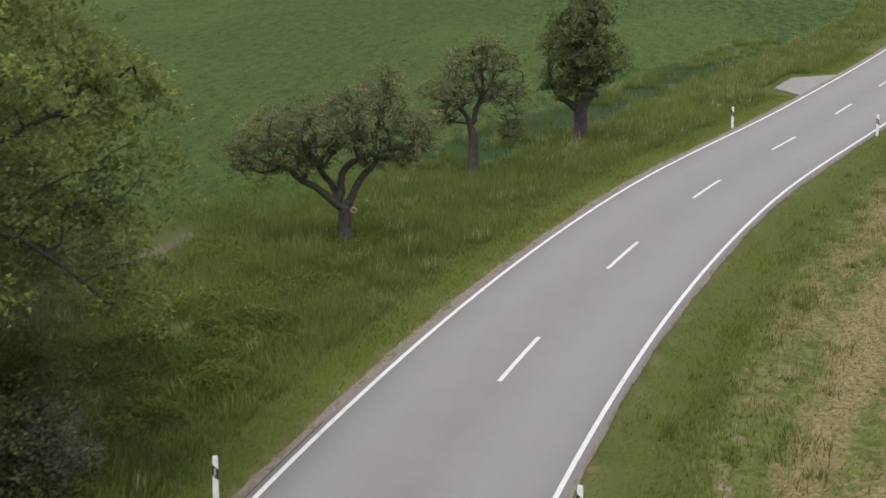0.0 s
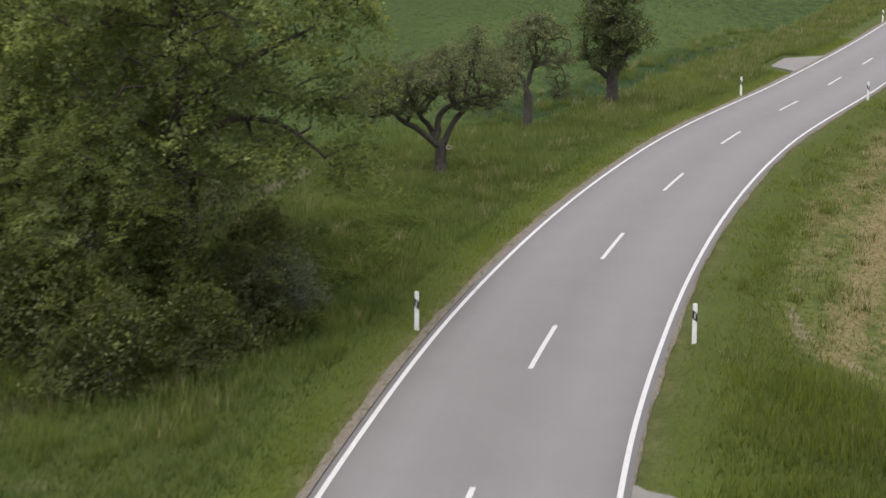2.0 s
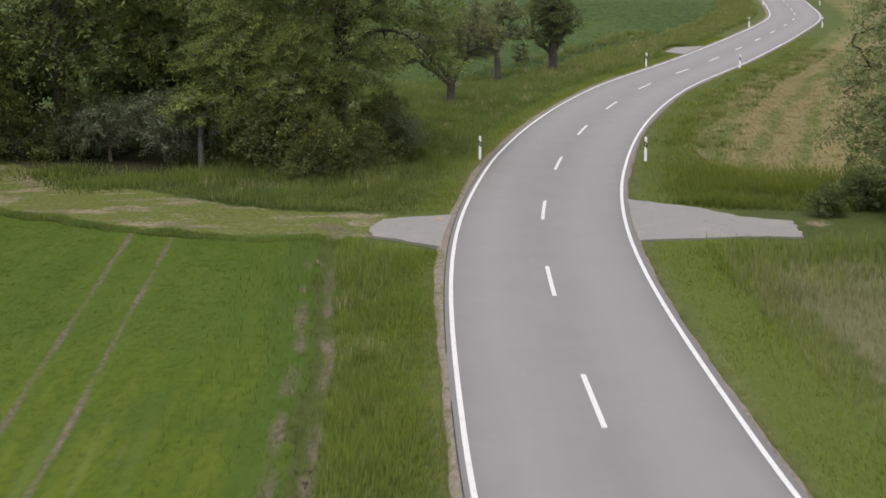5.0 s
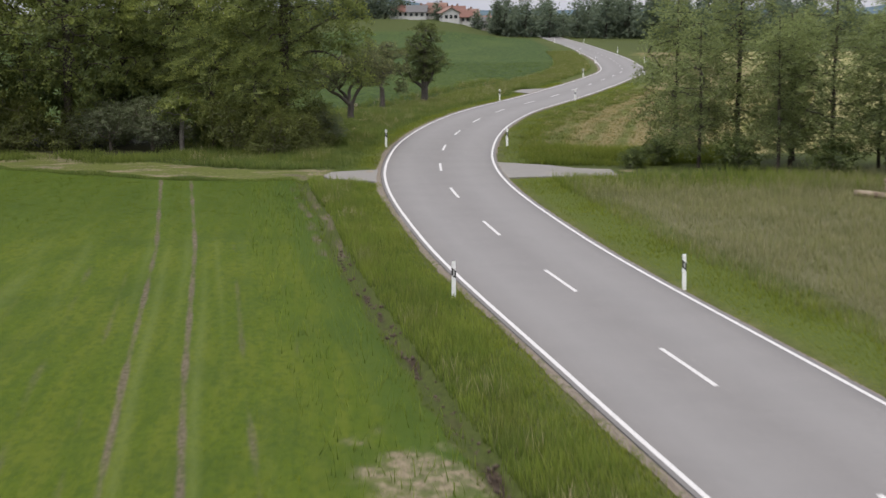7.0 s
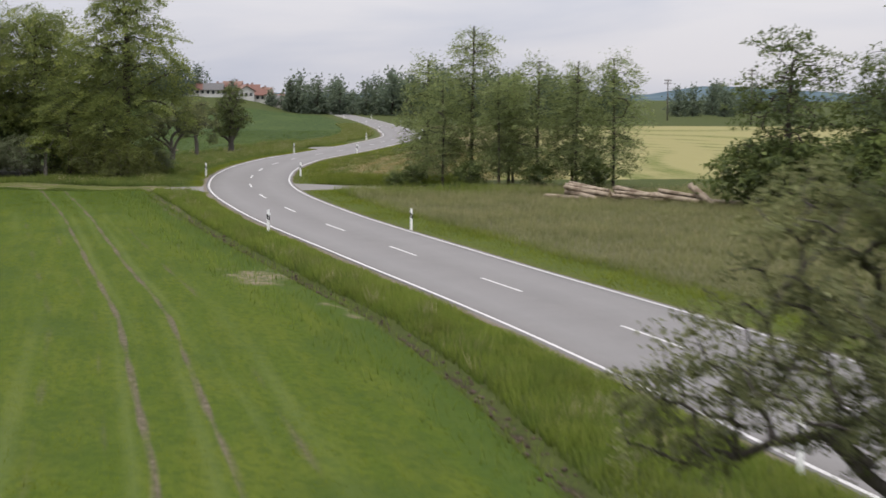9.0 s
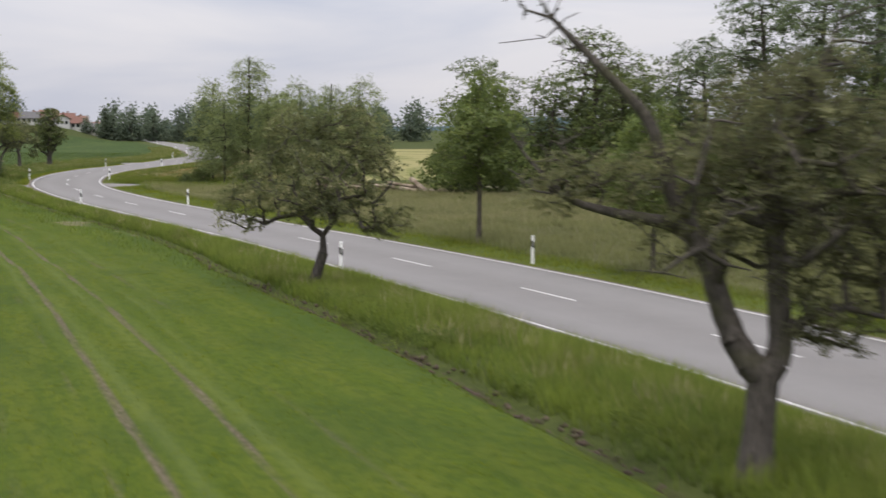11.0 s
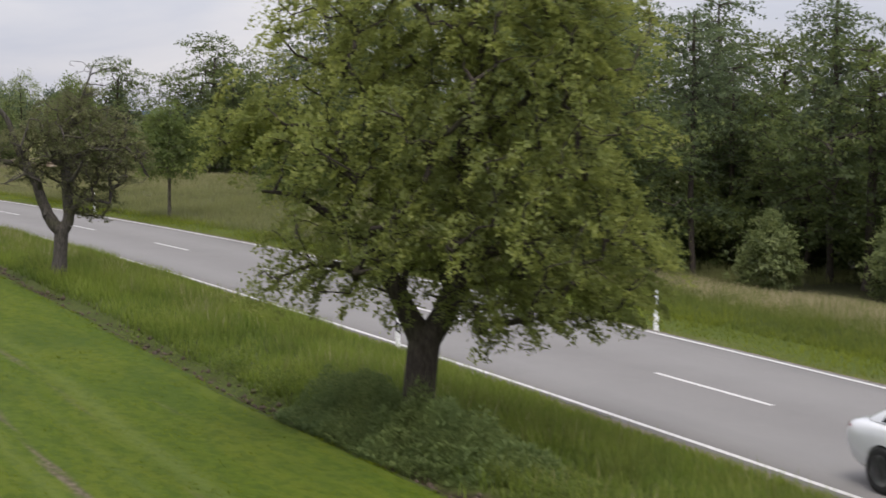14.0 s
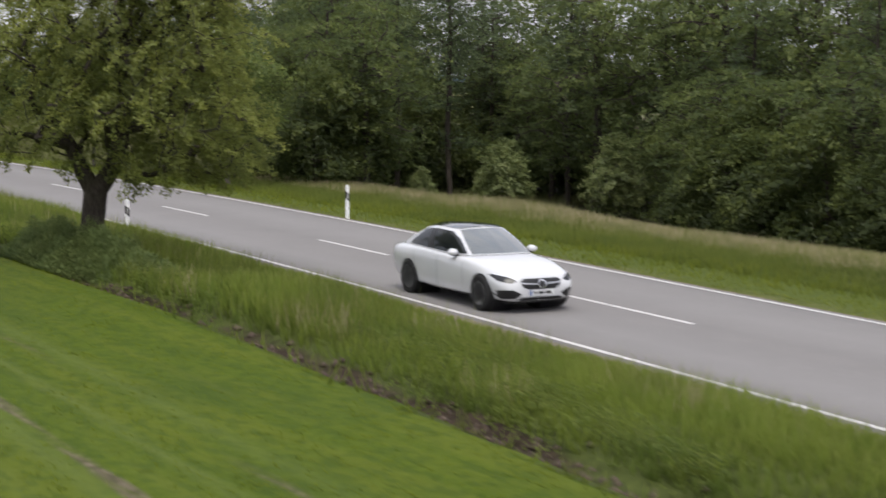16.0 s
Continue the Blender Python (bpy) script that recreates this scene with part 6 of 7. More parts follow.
# ---- roadside marker posts ----
POST_WHITE = plain("post_white", (0.9, 0.9, 0.89), 0.45, 0, 14, 0.06, 0.001)
POST_BLACK = plain("post_black", (0.015, 0.015, 0.016), 0.4, 0, 14, 0.1, 0.001)
REFLECT = plain("post_reflector", (0.6, 0.6, 0.58), 0.15, 0.2, 40, 0.1, 0.001)


def marker_post(group):
    """Hollow plastic post with a sloped head, a slanting black band and reflectors."""
    root = new("marker_post")
    tagged(root, "white plastic roadside marker post with a slanting black band", "post", group)
    bm = bmesh.new()
    outline = [(-0.06, -0.045), (0.06, -0.045), (0.06, -0.02), (0.02, 0.06), (-0.02, 0.06), (-0.06, -0.02)]
    rings = []
    for z, k in ((-0.25, 1.0), (0.05, 1.0), (0.9, 0.93), (0.96, 0.9), (1.0, 0.72)):
        rings.append([bm.verts.new((x * k, y * k, z + (0.05 * (0.5 - y / 0.12) if z >= 0.96 else 0))) for x, y in outline])
    for a, b in zip(rings, rings[1:]):
        for i in range(6):
            bm.faces.new((a[i], a[(i + 1) % 6], b[(i + 1) % 6], b[i]))
    bm.faces.new(rings[-1])
    part("post_body", bm, POST_WHITE, root)
    bm = bmesh.new()
    lo, hi = [], []
    for x, y in outline:
        k = 0.97
        px, py = x * k + (0.004 if x > 0 else -0.004), y * k + (0.004 if y > 0 else -0.004)
        slant = 0.05 * (x / 0.06)
        lo.append(bm.verts.new((px, py, 0.60 - slant)))
        hi.append(bm.verts.new((px, py, 0.82 - slant)))
    for i in range(6):
        bm.faces.new((lo[i], lo[(i + 1) % 6], hi[(i + 1) % 6], hi[i]))
    part("band", bm, POST_BLACK, root, "slanting black band")
    for y, turn in ((-0.053, 1), (0.066, -1)):
        part("reflector", bm_box(-0.022, 0.022, y - 0.004, y + 0.004, 0.64, 0.79, 0.003), REFLECT, root, "pale rectangular reflector")
    return root


first_post = marker_post("marker posts along the road")
POSTS = [(-199.0, 21.4), (-197.0, 28.5), (-148.7, 5.5), (-147.3, 12.1), (-99.1, -6.95), (-98.4, 0.15), (-47.3, -7.45), (-48.2, -0.75), (1.3, -3.62), (-0.2, 3.88), (50.5, -3.55), (50.6, 3.3),
         (-249, 31.6), (-247, 38.7), (-302, 37.9), (-311, 46.6), (-408, 49.0), (-409, 56.5)]
for n, (x, y) in enumerate(POSTS):
    k = float(np.interp(x, LINE_X, LINE_K))
    m = Matrix.Translation((x, y, float(ground_z(x, y)) - (0.2 if (x, y) == (50.5, -3.55) else 0))) @ Matrix.Rotation(math.atan(k) + radians(90), 4, "Z") @ Matrix.Rotation(radians(((n * 37) % 7 - 3) * 0.6), 4, "X")
    if n == 0:
        first_post.matrix_world = m
    else:
        copy_thing(first_post, m)

# ---- the car ----
s = Shader("car_paint")
fleck = s.noise(1.2, 2, 0.5, s.local())
CAR_WHITE = s.finish(s.mix(s.step(fleck, 0.4, 0.7), (0.58, 0.59, 0.605), (0.62, 0.625, 0.635)), 0.26, 0.0, None, 0.5, 0.9)
CAR_BLACK = plain("car_black_trim", (0.012, 0.012, 0.013), 0.35, 0, 30, 0.1, 0.0005)
CAR_GLASS = plain("car_dark_glass", (0.012, 0.015, 0.016), 0.05, 0.0, 3, 0.05, 0, 0.0, 0.4)
CAR_SCREEN = plain("car_windscreen", (0.07, 0.085, 0.085), 0.05, 0.0, 2, 0.1, 0, 1.0, 1.0)
CAR_ROOF = plain("car_glass_roof", (0.02, 0.028, 0.03), 0.06, 0.0, 2, 0.1, 0, 0.5, 0.6)
CHROME = plain("car_chrome", (0.75, 0.75, 0.76), 0.16, 1.0, 30, 0.04, 0)
TYRE = plain("tyre_rubber", (0.014, 0.014, 0.014), 0.85, 0, 60, 0.2, 0.002)
RIM = plain("wheel_alloy", (0.55, 0.55, 0.56), 0.4, 0.3, 30, 0.1, 0.0005)
LAMP_GLASS = plain("headlamp_glass", (0.02, 0.022, 0.025), 0.2, 0.0, 10, 0.2, 0, 0.15, 0.3)
DRL = plain("daylight_strip", (0.7, 0.72, 0.75), 0.45, 0, 20, 0.03, 0)
TAIL = plain("tail_lamp", (0.25, 0.01, 0.01), 0.15, 0, 20, 0.1, 0, 0.8)
PLATE = plain("plate_white", (0.75, 0.76, 0.76), 0.4, 0, 20, 0.04, 0)
PLATE_BLUE = plain("plate_blue", (0.02, 0.09, 0.35), 0.4, 0, 20, 0.05, 0)


from mathutils.bvhtree import BVHTree

car = new("car")
tagged(car, "white four-door saloon car with a dark glass roof on the road", "car")
# x, bottom, sill half-width, mid half-width, shoulder half-width, shoulder height, top height at the centre
STATIONS = [(-2.36, 0.42, 0.55, 0.66, 0.60, 0.83, 0.86), (-2.30, 0.33, 0.66, 0.78, 0.69, 0.885, 0.945), (-2.05, 0.26, 0.78, 0.87, 0.76, 0.925, 0.985), (-1.6, 0.22, 0.82, 0.90, 0.81, 0.945, 1.0),
            (-1.0, 0.20, 0.84, 0.905, 0.83, 0.95, 1.0), (-0.3, 0.19, 0.845, 0.90, 0.83, 0.93, 0.97), (0.4, 0.19, 0.845, 0.90, 0.82, 0.92, 0.97), (1.0, 0.20, 0.84, 0.905, 0.80, 0.91, 0.97),
            (1.5, 0.21, 0.82, 0.90, 0.76, 0.86, 0.915), (1.95, 0.20, 0.77, 0.865, 0.68, 0.775, 0.84), (2.15, 0.20, 0.69, 0.79, 0.57, 0.70, 0.765), (2.27, 0.22, 0.55, 0.66, 0.43, 0.61, 0.67), (2.315, 0.29, 0.42, 0.52, 0.33, 0.53, 0.57)]
bm = bmesh.new()
rings = []
for x, zb, ws, wm, wt, zs, zt in STATIONS:
    half = [(0.0, zb), (0.6 * ws, zb), (ws, zb + 0.03), (ws + 0.02, zb + 0.10), (wm, 0.5 * (zb + zs) - 0.02), (wm - 0.01, zs - 0.10), (wt + 0.02, zs - 0.015), (wt - 0.06, zs + 0.02), (0.5 * wt, zt - 0.008), (0.0, zt)]
    loop = half + [(-y, z) for y, z in half[-2:0:-1]]
    rings.append([bm.verts.new((x, y, z)) for y, z in loop])
for a, b in zip(rings, rings[1:]):
    for i in range(len(a)):
        bm.faces.new((a[i], a[(i + 1) % len(a)], b[(i + 1) % len(a)], b[i]))
bm.faces.new(rings[0])
bm.faces.new(rings[-1])
bmesh.ops.recalc_face_normals(bm, faces=bm.faces)
shell_me = bpy.data.meshes.new("shell")
bm.to_mesh(shell_me)
bm.free()
shell = new("shell", shell_me)
sub = shell.modifiers.new("round", "SUBSURF")
sub.levels = sub.render_levels = 2
AXLES = (1.54, -1.325)
cutters = []
for ax in AXLES:
    cb = bm_lathe([(0.362, -1.2), (0.362, 1.2)], 40, "Y")
    bmesh.ops.recalc_face_normals(cb, faces=cb.faces)
    cm = bpy.data.meshes.new("cutter")
    cb.to_mesh(cm)
    cb.free()
    c = new("cutter", cm)
    c.location = (ax, 0, 0.335)
    cutters.append(c)
    mod = shell.modifiers.new("arch", "BOOLEAN")
    mod.operation, mod.object, mod.solver = "DIFFERENCE", c, "EXACT"
bpy.context.view_layer.update()
deps = bpy.context.evaluated_depsgraph_get()
body_me = bpy.data.meshes.new_from_object(shell.evaluated_get(deps))
BODY_TREE = BVHTree.FromObject(shell, deps)
body_me.name = "body"
body_me.materials.clear()
body_me.materials.append(CAR_WHITE)
smooth(body_me)
for c in (*cutters, shell):
    bpy.data.objects.remove(c)
body = link_part("body", body_me, car, "glossy white painted body")
body_me.set_sharp_from_angle(angle=radians(38))


def cast(origin, way):
    hit = BODY_TREE.ray_cast(Vector(origin), Vector(way))
    return hit[0], hit[1]


def decal(name, outline, face, gap, material, parent, label=""):
    """A thin panel laid on the body: outline in (y, z) seen from the front or back, (x, z) from a side."""
    bm = bmesh.new()
    mid = bm.faces.new([bm.verts.new((a, b, 0)) for a, b in outline])
    bmesh.ops.triangulate(bm, faces=[mid])
    for _ in range(3):
        bmesh.ops.subdivide_edges(bm, edges=[e for e in bm.edges if e.calc_length() > 0.05], cuts=1)
        bmesh.ops.triangulate(bm, faces=bm.faces)
    for v in bm.verts:
        a, b = v.co.x, v.co.y
        way = {"front": (-1, 0, 0), "back": (1, 0, 0), "near": (0, 1, 0), "far": (0, -1, 0)}[face]
        start = {"front": (5, a, b), "back": (-5, a, b), "near": (a, -3, b), "far": (a, 3, b)}[face]
        p, n = cast(start, way)
        if p is None:
            p = Vector({"front": (2.25, a, b), "back": (-2.3, a, b), "near": (a, -0.9, b), "far": (a, 0.9, b)}[face])
        v.co = p - Vector(way) * gap
    return part(name, bm, material, parent, label, True)


def mirror_y(outline):
    return [(-a, b) for a, b in outline]


# cabin: a shell ruled between the belt line and the roof edge
BELT = [(1.02, 0.0, 0.965), (0.96, 0.35, 0.96), (0.80, 0.66, 0.945), (0.50, 0.775, 0.935), (-0.1, 0.80, 0.935), (-0.78, 0.795, 0.95), (-1.4, 0.76, 0.965), (-1.9, 0.66, 0.955), (-2.12, 0.38, 0.96), (-2.17, 0.0, 0.965)]
ROOF = [(0.13, 0.0, 1.40), (0.10, 0.25, 1.395), (0.02, 0.48, 1.372), (-0.14, 0.565, 1.378), (-0.42, 0.59, 1.392), (-0.8, 0.58, 1.378), (-1.12, 0.56, 1.325), (-1.3, 0.5, 1.28), (-1.42, 0.28, 1.278), (-1.45, 0.0, 1.28)]
NU, NV = 73, 9
half_belt, half_roof = spline(BELT, NU), spline(ROOF, NU)


def cabin_point(i, v, side, out=0.0):
    """Node i along the half loop, v from belt to roof."""
    a, b = half_belt[i], half_roof[i]
    p = a + (b - a) * v
    n = np.array([p[0] + 0.35, p[1] * 2.2, 0.25])
    n /= np.linalg.norm(n)
    p = p + n * (0.035 * math.sin(math.pi * v) + out)
    return (p[0], p[1] * side, p[2])


bm = bmesh.new()
for side in (1, -1):
    cols = [[bm.verts.new(cabin_point(i, k / (NV - 1), side)) for k in range(NV)] for i in range(NU)]
    for i in range(NU - 1):
        for k in range(NV - 1):
            bm.faces.new((cols[i][k], cols[i + 1][k], cols[i + 1][k + 1], cols[i][k + 1]))
    for i in range(NU - 1):
        prev = (cols[i][-1], cols[i + 1][-1])
        for w in (0.12, 0.3, 0.55, 1.0):
            row = []
            for j in (i, i + 1):
                x, y, z = half_roof[j]
                row.append(bm.verts.new((x, y * side * (1 - w), z + (1.437 - 0.03 * ((x + 0.45) / 0.75) ** 2 - z) * (1 - (1 - w) ** 2))))
            bm.faces.new((prev[0], prev[1], row[1], row[0]))
            prev = row
bmesh.ops.remove_doubles(bm, verts=bm.verts, dist=0.0006)
part("cabin", bm, CAR_WHITE, car, "white pillars and roof frame", True)


def cabin_pane(name, i0, i1, v0, v1, sides, material, out, label, trim=(0.0, 0.0)):
    bm = bmesh.new()
    for side in sides:
        cols = []
        for i in range(i0, i1 + 1):
            u = (i - i0) / (i1 - i0)
            top = v1 - trim[0] * max(0, 1 - u * 4) - trim[1] * max(0, (u - 0.72) / 0.28)
            cols.append([bm.verts.new(cabin_point(i, v0 + (top - v0) * k / 5, side, out)) for k in range(6)])
        for a, b in zip(cols, cols[1:]):
            for k in range(5):
                bm.faces.new((a[k], b[k], b[k + 1], a[k + 1]))
    if len(sides) == 2:
        bmesh.ops.remove_doubles(bm, verts=bm.verts, dist=0.0006)
    return part(name, bm, material, car, label, True)


cabin_pane("windscreen", 0, 15, 0.04, 0.97, (1, -1), CAR_SCREEN, 0.006, "large raked windscreen")
for side in (1, -1):
    cabin_pane("front_side_window", 17, 36, 0.06, 0.90, (side,), CAR_GLASS, 0.006, "dark front side window", (0.3, 0.0))
    cabin_pane("centre_pillar", 36, 39, 0.06, 0.90, (side,), CAR_BLACK, 0.007, "black centre pillar")
    cabin_pane("rear_side_window", 39, 50, 0.06, 0.90, (side,), CAR_GLASS, 0.006, "dark rear side window", (0.0, 0.62))
cabin_pane("rear_window", 65, 72, 0.08, 0.94, (1, -1), CAR_GLASS, 0.006, "sloping rear window")
bm = bmesh.new()
cols = []
for i in range(3, 58, 3):
    x, y, z = half_roof[i]
    cols.append([(x, y * t, z + 0.009 + (1.437 - 0.03 * ((x + 0.45) / 0.75) ** 2 - z) * (1 - t * t)) for t in (0.965, 0.6, 0.3, 0.0)])
for side in (1, -1):
    rows = [[bm.verts.new((x, y * side, z)) for x, y, z in col] for col in cols]
    for a, b in zip(rows, rows[1:]):
        for k in range(3):
            bm.faces.new((a[k], b[k], b[k + 1], a[k + 1]))
bmesh.ops.remove_doubles(bm, verts=bm.verts, dist=0.0006)
part("glass_roof", bm, CAR_ROOF, car, "black panoramic glass roof", True)

# front
grille = decal("grille", [(-0.44, 0.60), (-0.40, 0.50), (-0.28, 0.45), (0.28, 0.45), (0.40, 0.50), (0.44, 0.60), (0.36, 0.645), (-0.36, 0.645)], "front", 0.006, CAR_BLACK, car, "black radiator grille")
decal("grille_bar", [(-0.42, 0.555), (-0.1, 0.535), (0.1, 0.535), (0.42, 0.555), (0.42, 0.575), (0.1, 0.56), (-0.1, 0.56), (-0.42, 0.575)], "front", 0.016, CHROME, grille, "chrome cross bar")
ring = [(0.085 * math.cos(a * math.pi / 10), 0.548 + 0.085 * math.sin(a * math.pi / 10)) for a in range(20)]
decal("badge", ring, "front", 0.024, CHROME, grille, "round chrome badge")
decal("badge_field", [(a * 0.72, 0.548 + (b - 0.548) * 0.72) for a, b in ring], "front", 0.03, CAR_BLACK, grille, "dark centre of the badge")
INTAKE = [(0.42, 0.365), (0.54, 0.285), (0.76, 0.27), (0.83, 0.34), (0.80, 0.44), (0.60, 0.45)]
LAMP = [(0.50, 0.60), (0.62, 0.565), (0.80, 0.60), (0.845, 0.70), (0.78, 0.72), (0.62, 0.685)]
STRIP = [(0.50, 0.645), (0.62, 0.69), (0.79, 0.728), (0.79, 0.712), (0.62, 0.672), (0.50, 0.627)]
for flip in (1, -1):
    way = (lambda o: o) if flip == 1 else mirror_y
    decal("air_intake", way(INTAKE), "front", 0.006, CAR_BLACK, car, "black front air intake")
    lamp = decal("headlamp", way(LAMP), "front", 0.006, LAMP_GLASS, car, "dark glass headlamp")
    decal("light_strip", way(STRIP), "front", 0.011, DRL, lamp, "white light strip")
    decal("tail_lamp", way([(0.36, 0.78), (0.74, 0.76), (0.80, 0.84), (0.70, 0.88), (0.36, 0.85)]), "back", 0.006, TAIL, car, "red tail lamp")
lower = decal("lower_grille", [(-0.50, 0.27), (-0.40, 0.235), (0.40, 0.235), (0.50, 0.27), (0.40, 0.305), (-0.40, 0.305)], "front", 0.006, CAR_BLACK, car, "black lower grille")
decal("chrome_lip", [(-0.52, 0.245), (-0.40, 0.218), (0.40, 0.218), (0.52, 0.245), (0.40, 0.234), (-0.40, 0.234)], "front", 0.01, CHROME, lower, "chrome lip")
plate = decal("number_plate", [(-0.26, 0.335), (0.26, 0.335), (0.26, 0.435), (-0.26, 0.435)], "front", 0.016, PLATE, car, "white number plate with dark bars")
decal("plate_band", [(-0.26, 0.335), (-0.215, 0.335), (-0.215, 0.435), (-0.26, 0.435)], "front", 0.02, PLATE_BLUE, plate, "blue end of the plate")
for y0, y1 in ((-0.17, -0.12), (-0.08, 0.04), (0.08, 0.2)):
    decal("plate_bar", [(y0, 0.36), (y1, 0.36), (y1, 0.41), (y0, 0.41)], "front", 0.02, CAR_BLACK, plate)
decal("rear_plate", [(-0.26, 0.60), (0.26, 0.60), (0.26, 0.70), (-0.26, 0.70)], "back", 0.012, PLATE, car, "white rear plate")
decal("rear_apron", [(-0.6, 0.40), (0.6, 0.40), (0.55, 0.5), (-0.55, 0.5)], "back", 0.006, CAR_BLACK, car, "black rear apron")
# sides
for face in ("near", "far"):
    for x in (0.02, -0.98):
        decal("door_handle", [(x - 0.11, 0.765), (x + 0.11, 0.775), (x + 0.11, 0.80), (x - 0.11, 0.79)], face, 0.03, CAR_WHITE, car, "slim white door handle")
    for x0, x1 in ((0.92, 0.85), (-0.14, -0.16), (-1.02, -1.16)):
        decal("door_seam", [(x0 - 0.005, 0.32), (x0 + 0.005, 0.32), (x1 + 0.005, 0.92), (x1 - 0.005, 0.92)], face, 0.003, CAR_BLACK, car, "dark door gap")
    decal("sill_trim", [(-0.9, 0.225), (1.1, 0.225), (1.1, 0.275), (-0.9, 0.275)], face, 0.008, CHROME, car, "bright sill strip")
for side in (1, -1):
    bm = bmesh.new()
    bmesh.ops.create_uvsphere(bm, u_segments=20, v_segments=12, radius=1)
    for v in bm.verts:
        x, y, z = v.co
        v.co = Vector((0.50 + 0.085 * x * (1.0 if x > 0 else 0.6), side * (0.89 + 0.115 * y), 0.985 + 0.075 * z * (1.0 if z > 0 else 0.8)))
    mirror = part("door_mirror", bm, CAR_WHITE, car, "white door mirror", True)
    part("mirror_foot", bm_box(0.45, 0.55, min(side * 0.78, side * 0.9), max(side * 0.78, side * 0.9), 0.915, 0.965, 0.012), CAR_BLACK, mirror, "black mirror foot")


def wheel(x, side):
    root_y = side * 0.80
    bm = bm_lathe([(0.235, -0.105), (0.30, -0.115), (0.325, -0.10), (0.335, -0.05), (0.335, 0.05), (0.325, 0.10), (0.30, 0.115), (0.235, 0.105), (0.235, -0.105)][:-1], 48, "Y")
    tyre = part("wheel", bm, TYRE, car, "black low-profile tyre on a dark alloy wheel", True)
    tyre.location = (x, root_y, 0.335)
    bm = bmesh.new()
    out = side * 0.09
    for k in range(10):
        a = 2 * math.pi * k / 10
        for b in (-0.055, 0.055):
            vs = []
            for r, w in ((0.05, 0.05), (0.236, 0.028)):
                for e in (-1, 1):
                    ang = a + b * (0.6 + r) + e * w / max(r, 0.1) * 0.28
                    vs.append(bm.verts.new((r * math.cos(ang), out - side * (0.02 if r < 0.1 else 0), r * math.sin(ang))))
            f = bm.faces.new((vs[0], vs[1], vs[3], vs[2]))
            ext = bmesh.ops.extrude_face_region(bm, geom=[f])
            bmesh.ops.translate(bm, verts=[g for g in ext["geom"] if isinstance(g, bmesh.types.BMVert)], vec=(0, -side * 0.03, 0))
    rim = part("rim", bm, RIM, tyre, "ten-spoke alloy rim")
    part("rim_ring", bm_lathe([(0.225, out - 0.015), (0.243, out - 0.012), (0.243, out + 0.012), (0.225, out + 0.015)], 40, "Y"), RIM, tyre, "", True)
    part("brake_disc", bm_lathe([(0.02, out - side * 0.07), (0.2, out - side * 0.07), (0.2, out - side * 0.09), (0.02, out - side * 0.09)], 32, "Y"), CAR_BLACK, tyre, "dark brake disc")
    part("hub", bm_lathe([(0.055, out - 0.012), (0.05, out + side * 0.004), (0.02, out + side * 0.008)], 20, "Y"), RIM, tyre, "", True)
    part("arch_lining", bm_lathe([(0.374, -0.5 * side), (0.374, -0.02 * side), (0.34, -0.02 * side), (0.34, -0.5 * side)], 32, "Y"), CAR_BLACK, tyre, "black wheel arch lining")


for ax in AXLES:
    for side in (1, -1):
        wheel(ax, side)
part("underbody", bm_box(-1.9, 2.1, -0.62, 0.62, 0.17, 0.26, 0.03), CAR_BLACK, car, "black underbody")
stand_x = 67.36
stand_y = float(np.interp(stand_x, LINE_X, LINE_Y)) - 1.74
car.matrix_world = Matrix.Translation((stand_x, stand_y, 0.002)) @ Matrix.Rotation(math.atan(float(np.interp(stand_x, LINE_X, LINE_K))), 4, "Z") @ Matrix.Rotation(radians(0.8), 4, "Z") @ Matrix.Diagonal((0.965, 0.96, 0.97, 1))

# ---- log pile at the edge of the meadow ----
s = Shader("log_bark")
v = s.local()
c = s.mix(s.step(s.noise(3.0, 5, 0.6, v), 0.35, 0.65), (0.16, 0.12, 0.085), (0.34, 0.28, 0.21))
LOG = s.finish(c, 0.9, 0.0, s.bump(s.noise(14, 5, 0.7, v, (0.3, 3, 3)), 0.02, 0.8), 0.2)
CUT = plain("log_cut", (0.5, 0.4, 0.26), 0.85, 0, 20, 0.15, 0.003)
pile = random.Random(9)


def log(x, y, z, length, r, turn, tilt):
    bm = bm_lathe([(r * 0.96, 0), (r * 1.02, 0.08 * length), (r * 0.97, 0.5 * length), (r * 0.93, 0.92 * length), (r * 0.88, length)], 12)
    bmesh.ops.translate(bm, verts=bm.verts, vec=(0, 0, -length / 2))
    bmesh.ops.rotate(bm, verts=bm.verts, cent=(0, 0, 0), matrix=Matrix.Rotation(radians(90), 3, "Y"))
    for v in bm.verts:
        v.co += Vector((0, pile.uniform(-0.01, 0.01), pile.uniform(-0.01, 0.01)))
    root = new("log")
    tagged(root, "felled grey-brown log lying in a loose pile", "log", "logs beside the meadow")
    part("log_stem", bm, LOG, root, "", True)
    for e in (-1, 1):
        rr = r * (0.9 if e < 0 else 0.82)
        cap = bm_lathe([(rr, -0.006), (rr, 0.006)], 12)
        bmesh.ops.rotate(cap, verts=cap.verts, cent=(0, 0, 0), matrix=Matrix.Rotation(radians(90), 3, "Y"))
        bmesh.ops.translate(cap, verts=cap.verts, vec=(e * length / 2, 0, 0))
        part("cut_face", cap, CUT, root, "pale sawn end")
    root.matrix_world = Matrix.Translation((x, y, float(ground_z(x, y)) + z)) @ Matrix.Rotation(radians(turn), 4, "Z") @ Matrix.Rotation(radians(tilt), 4, "Y")


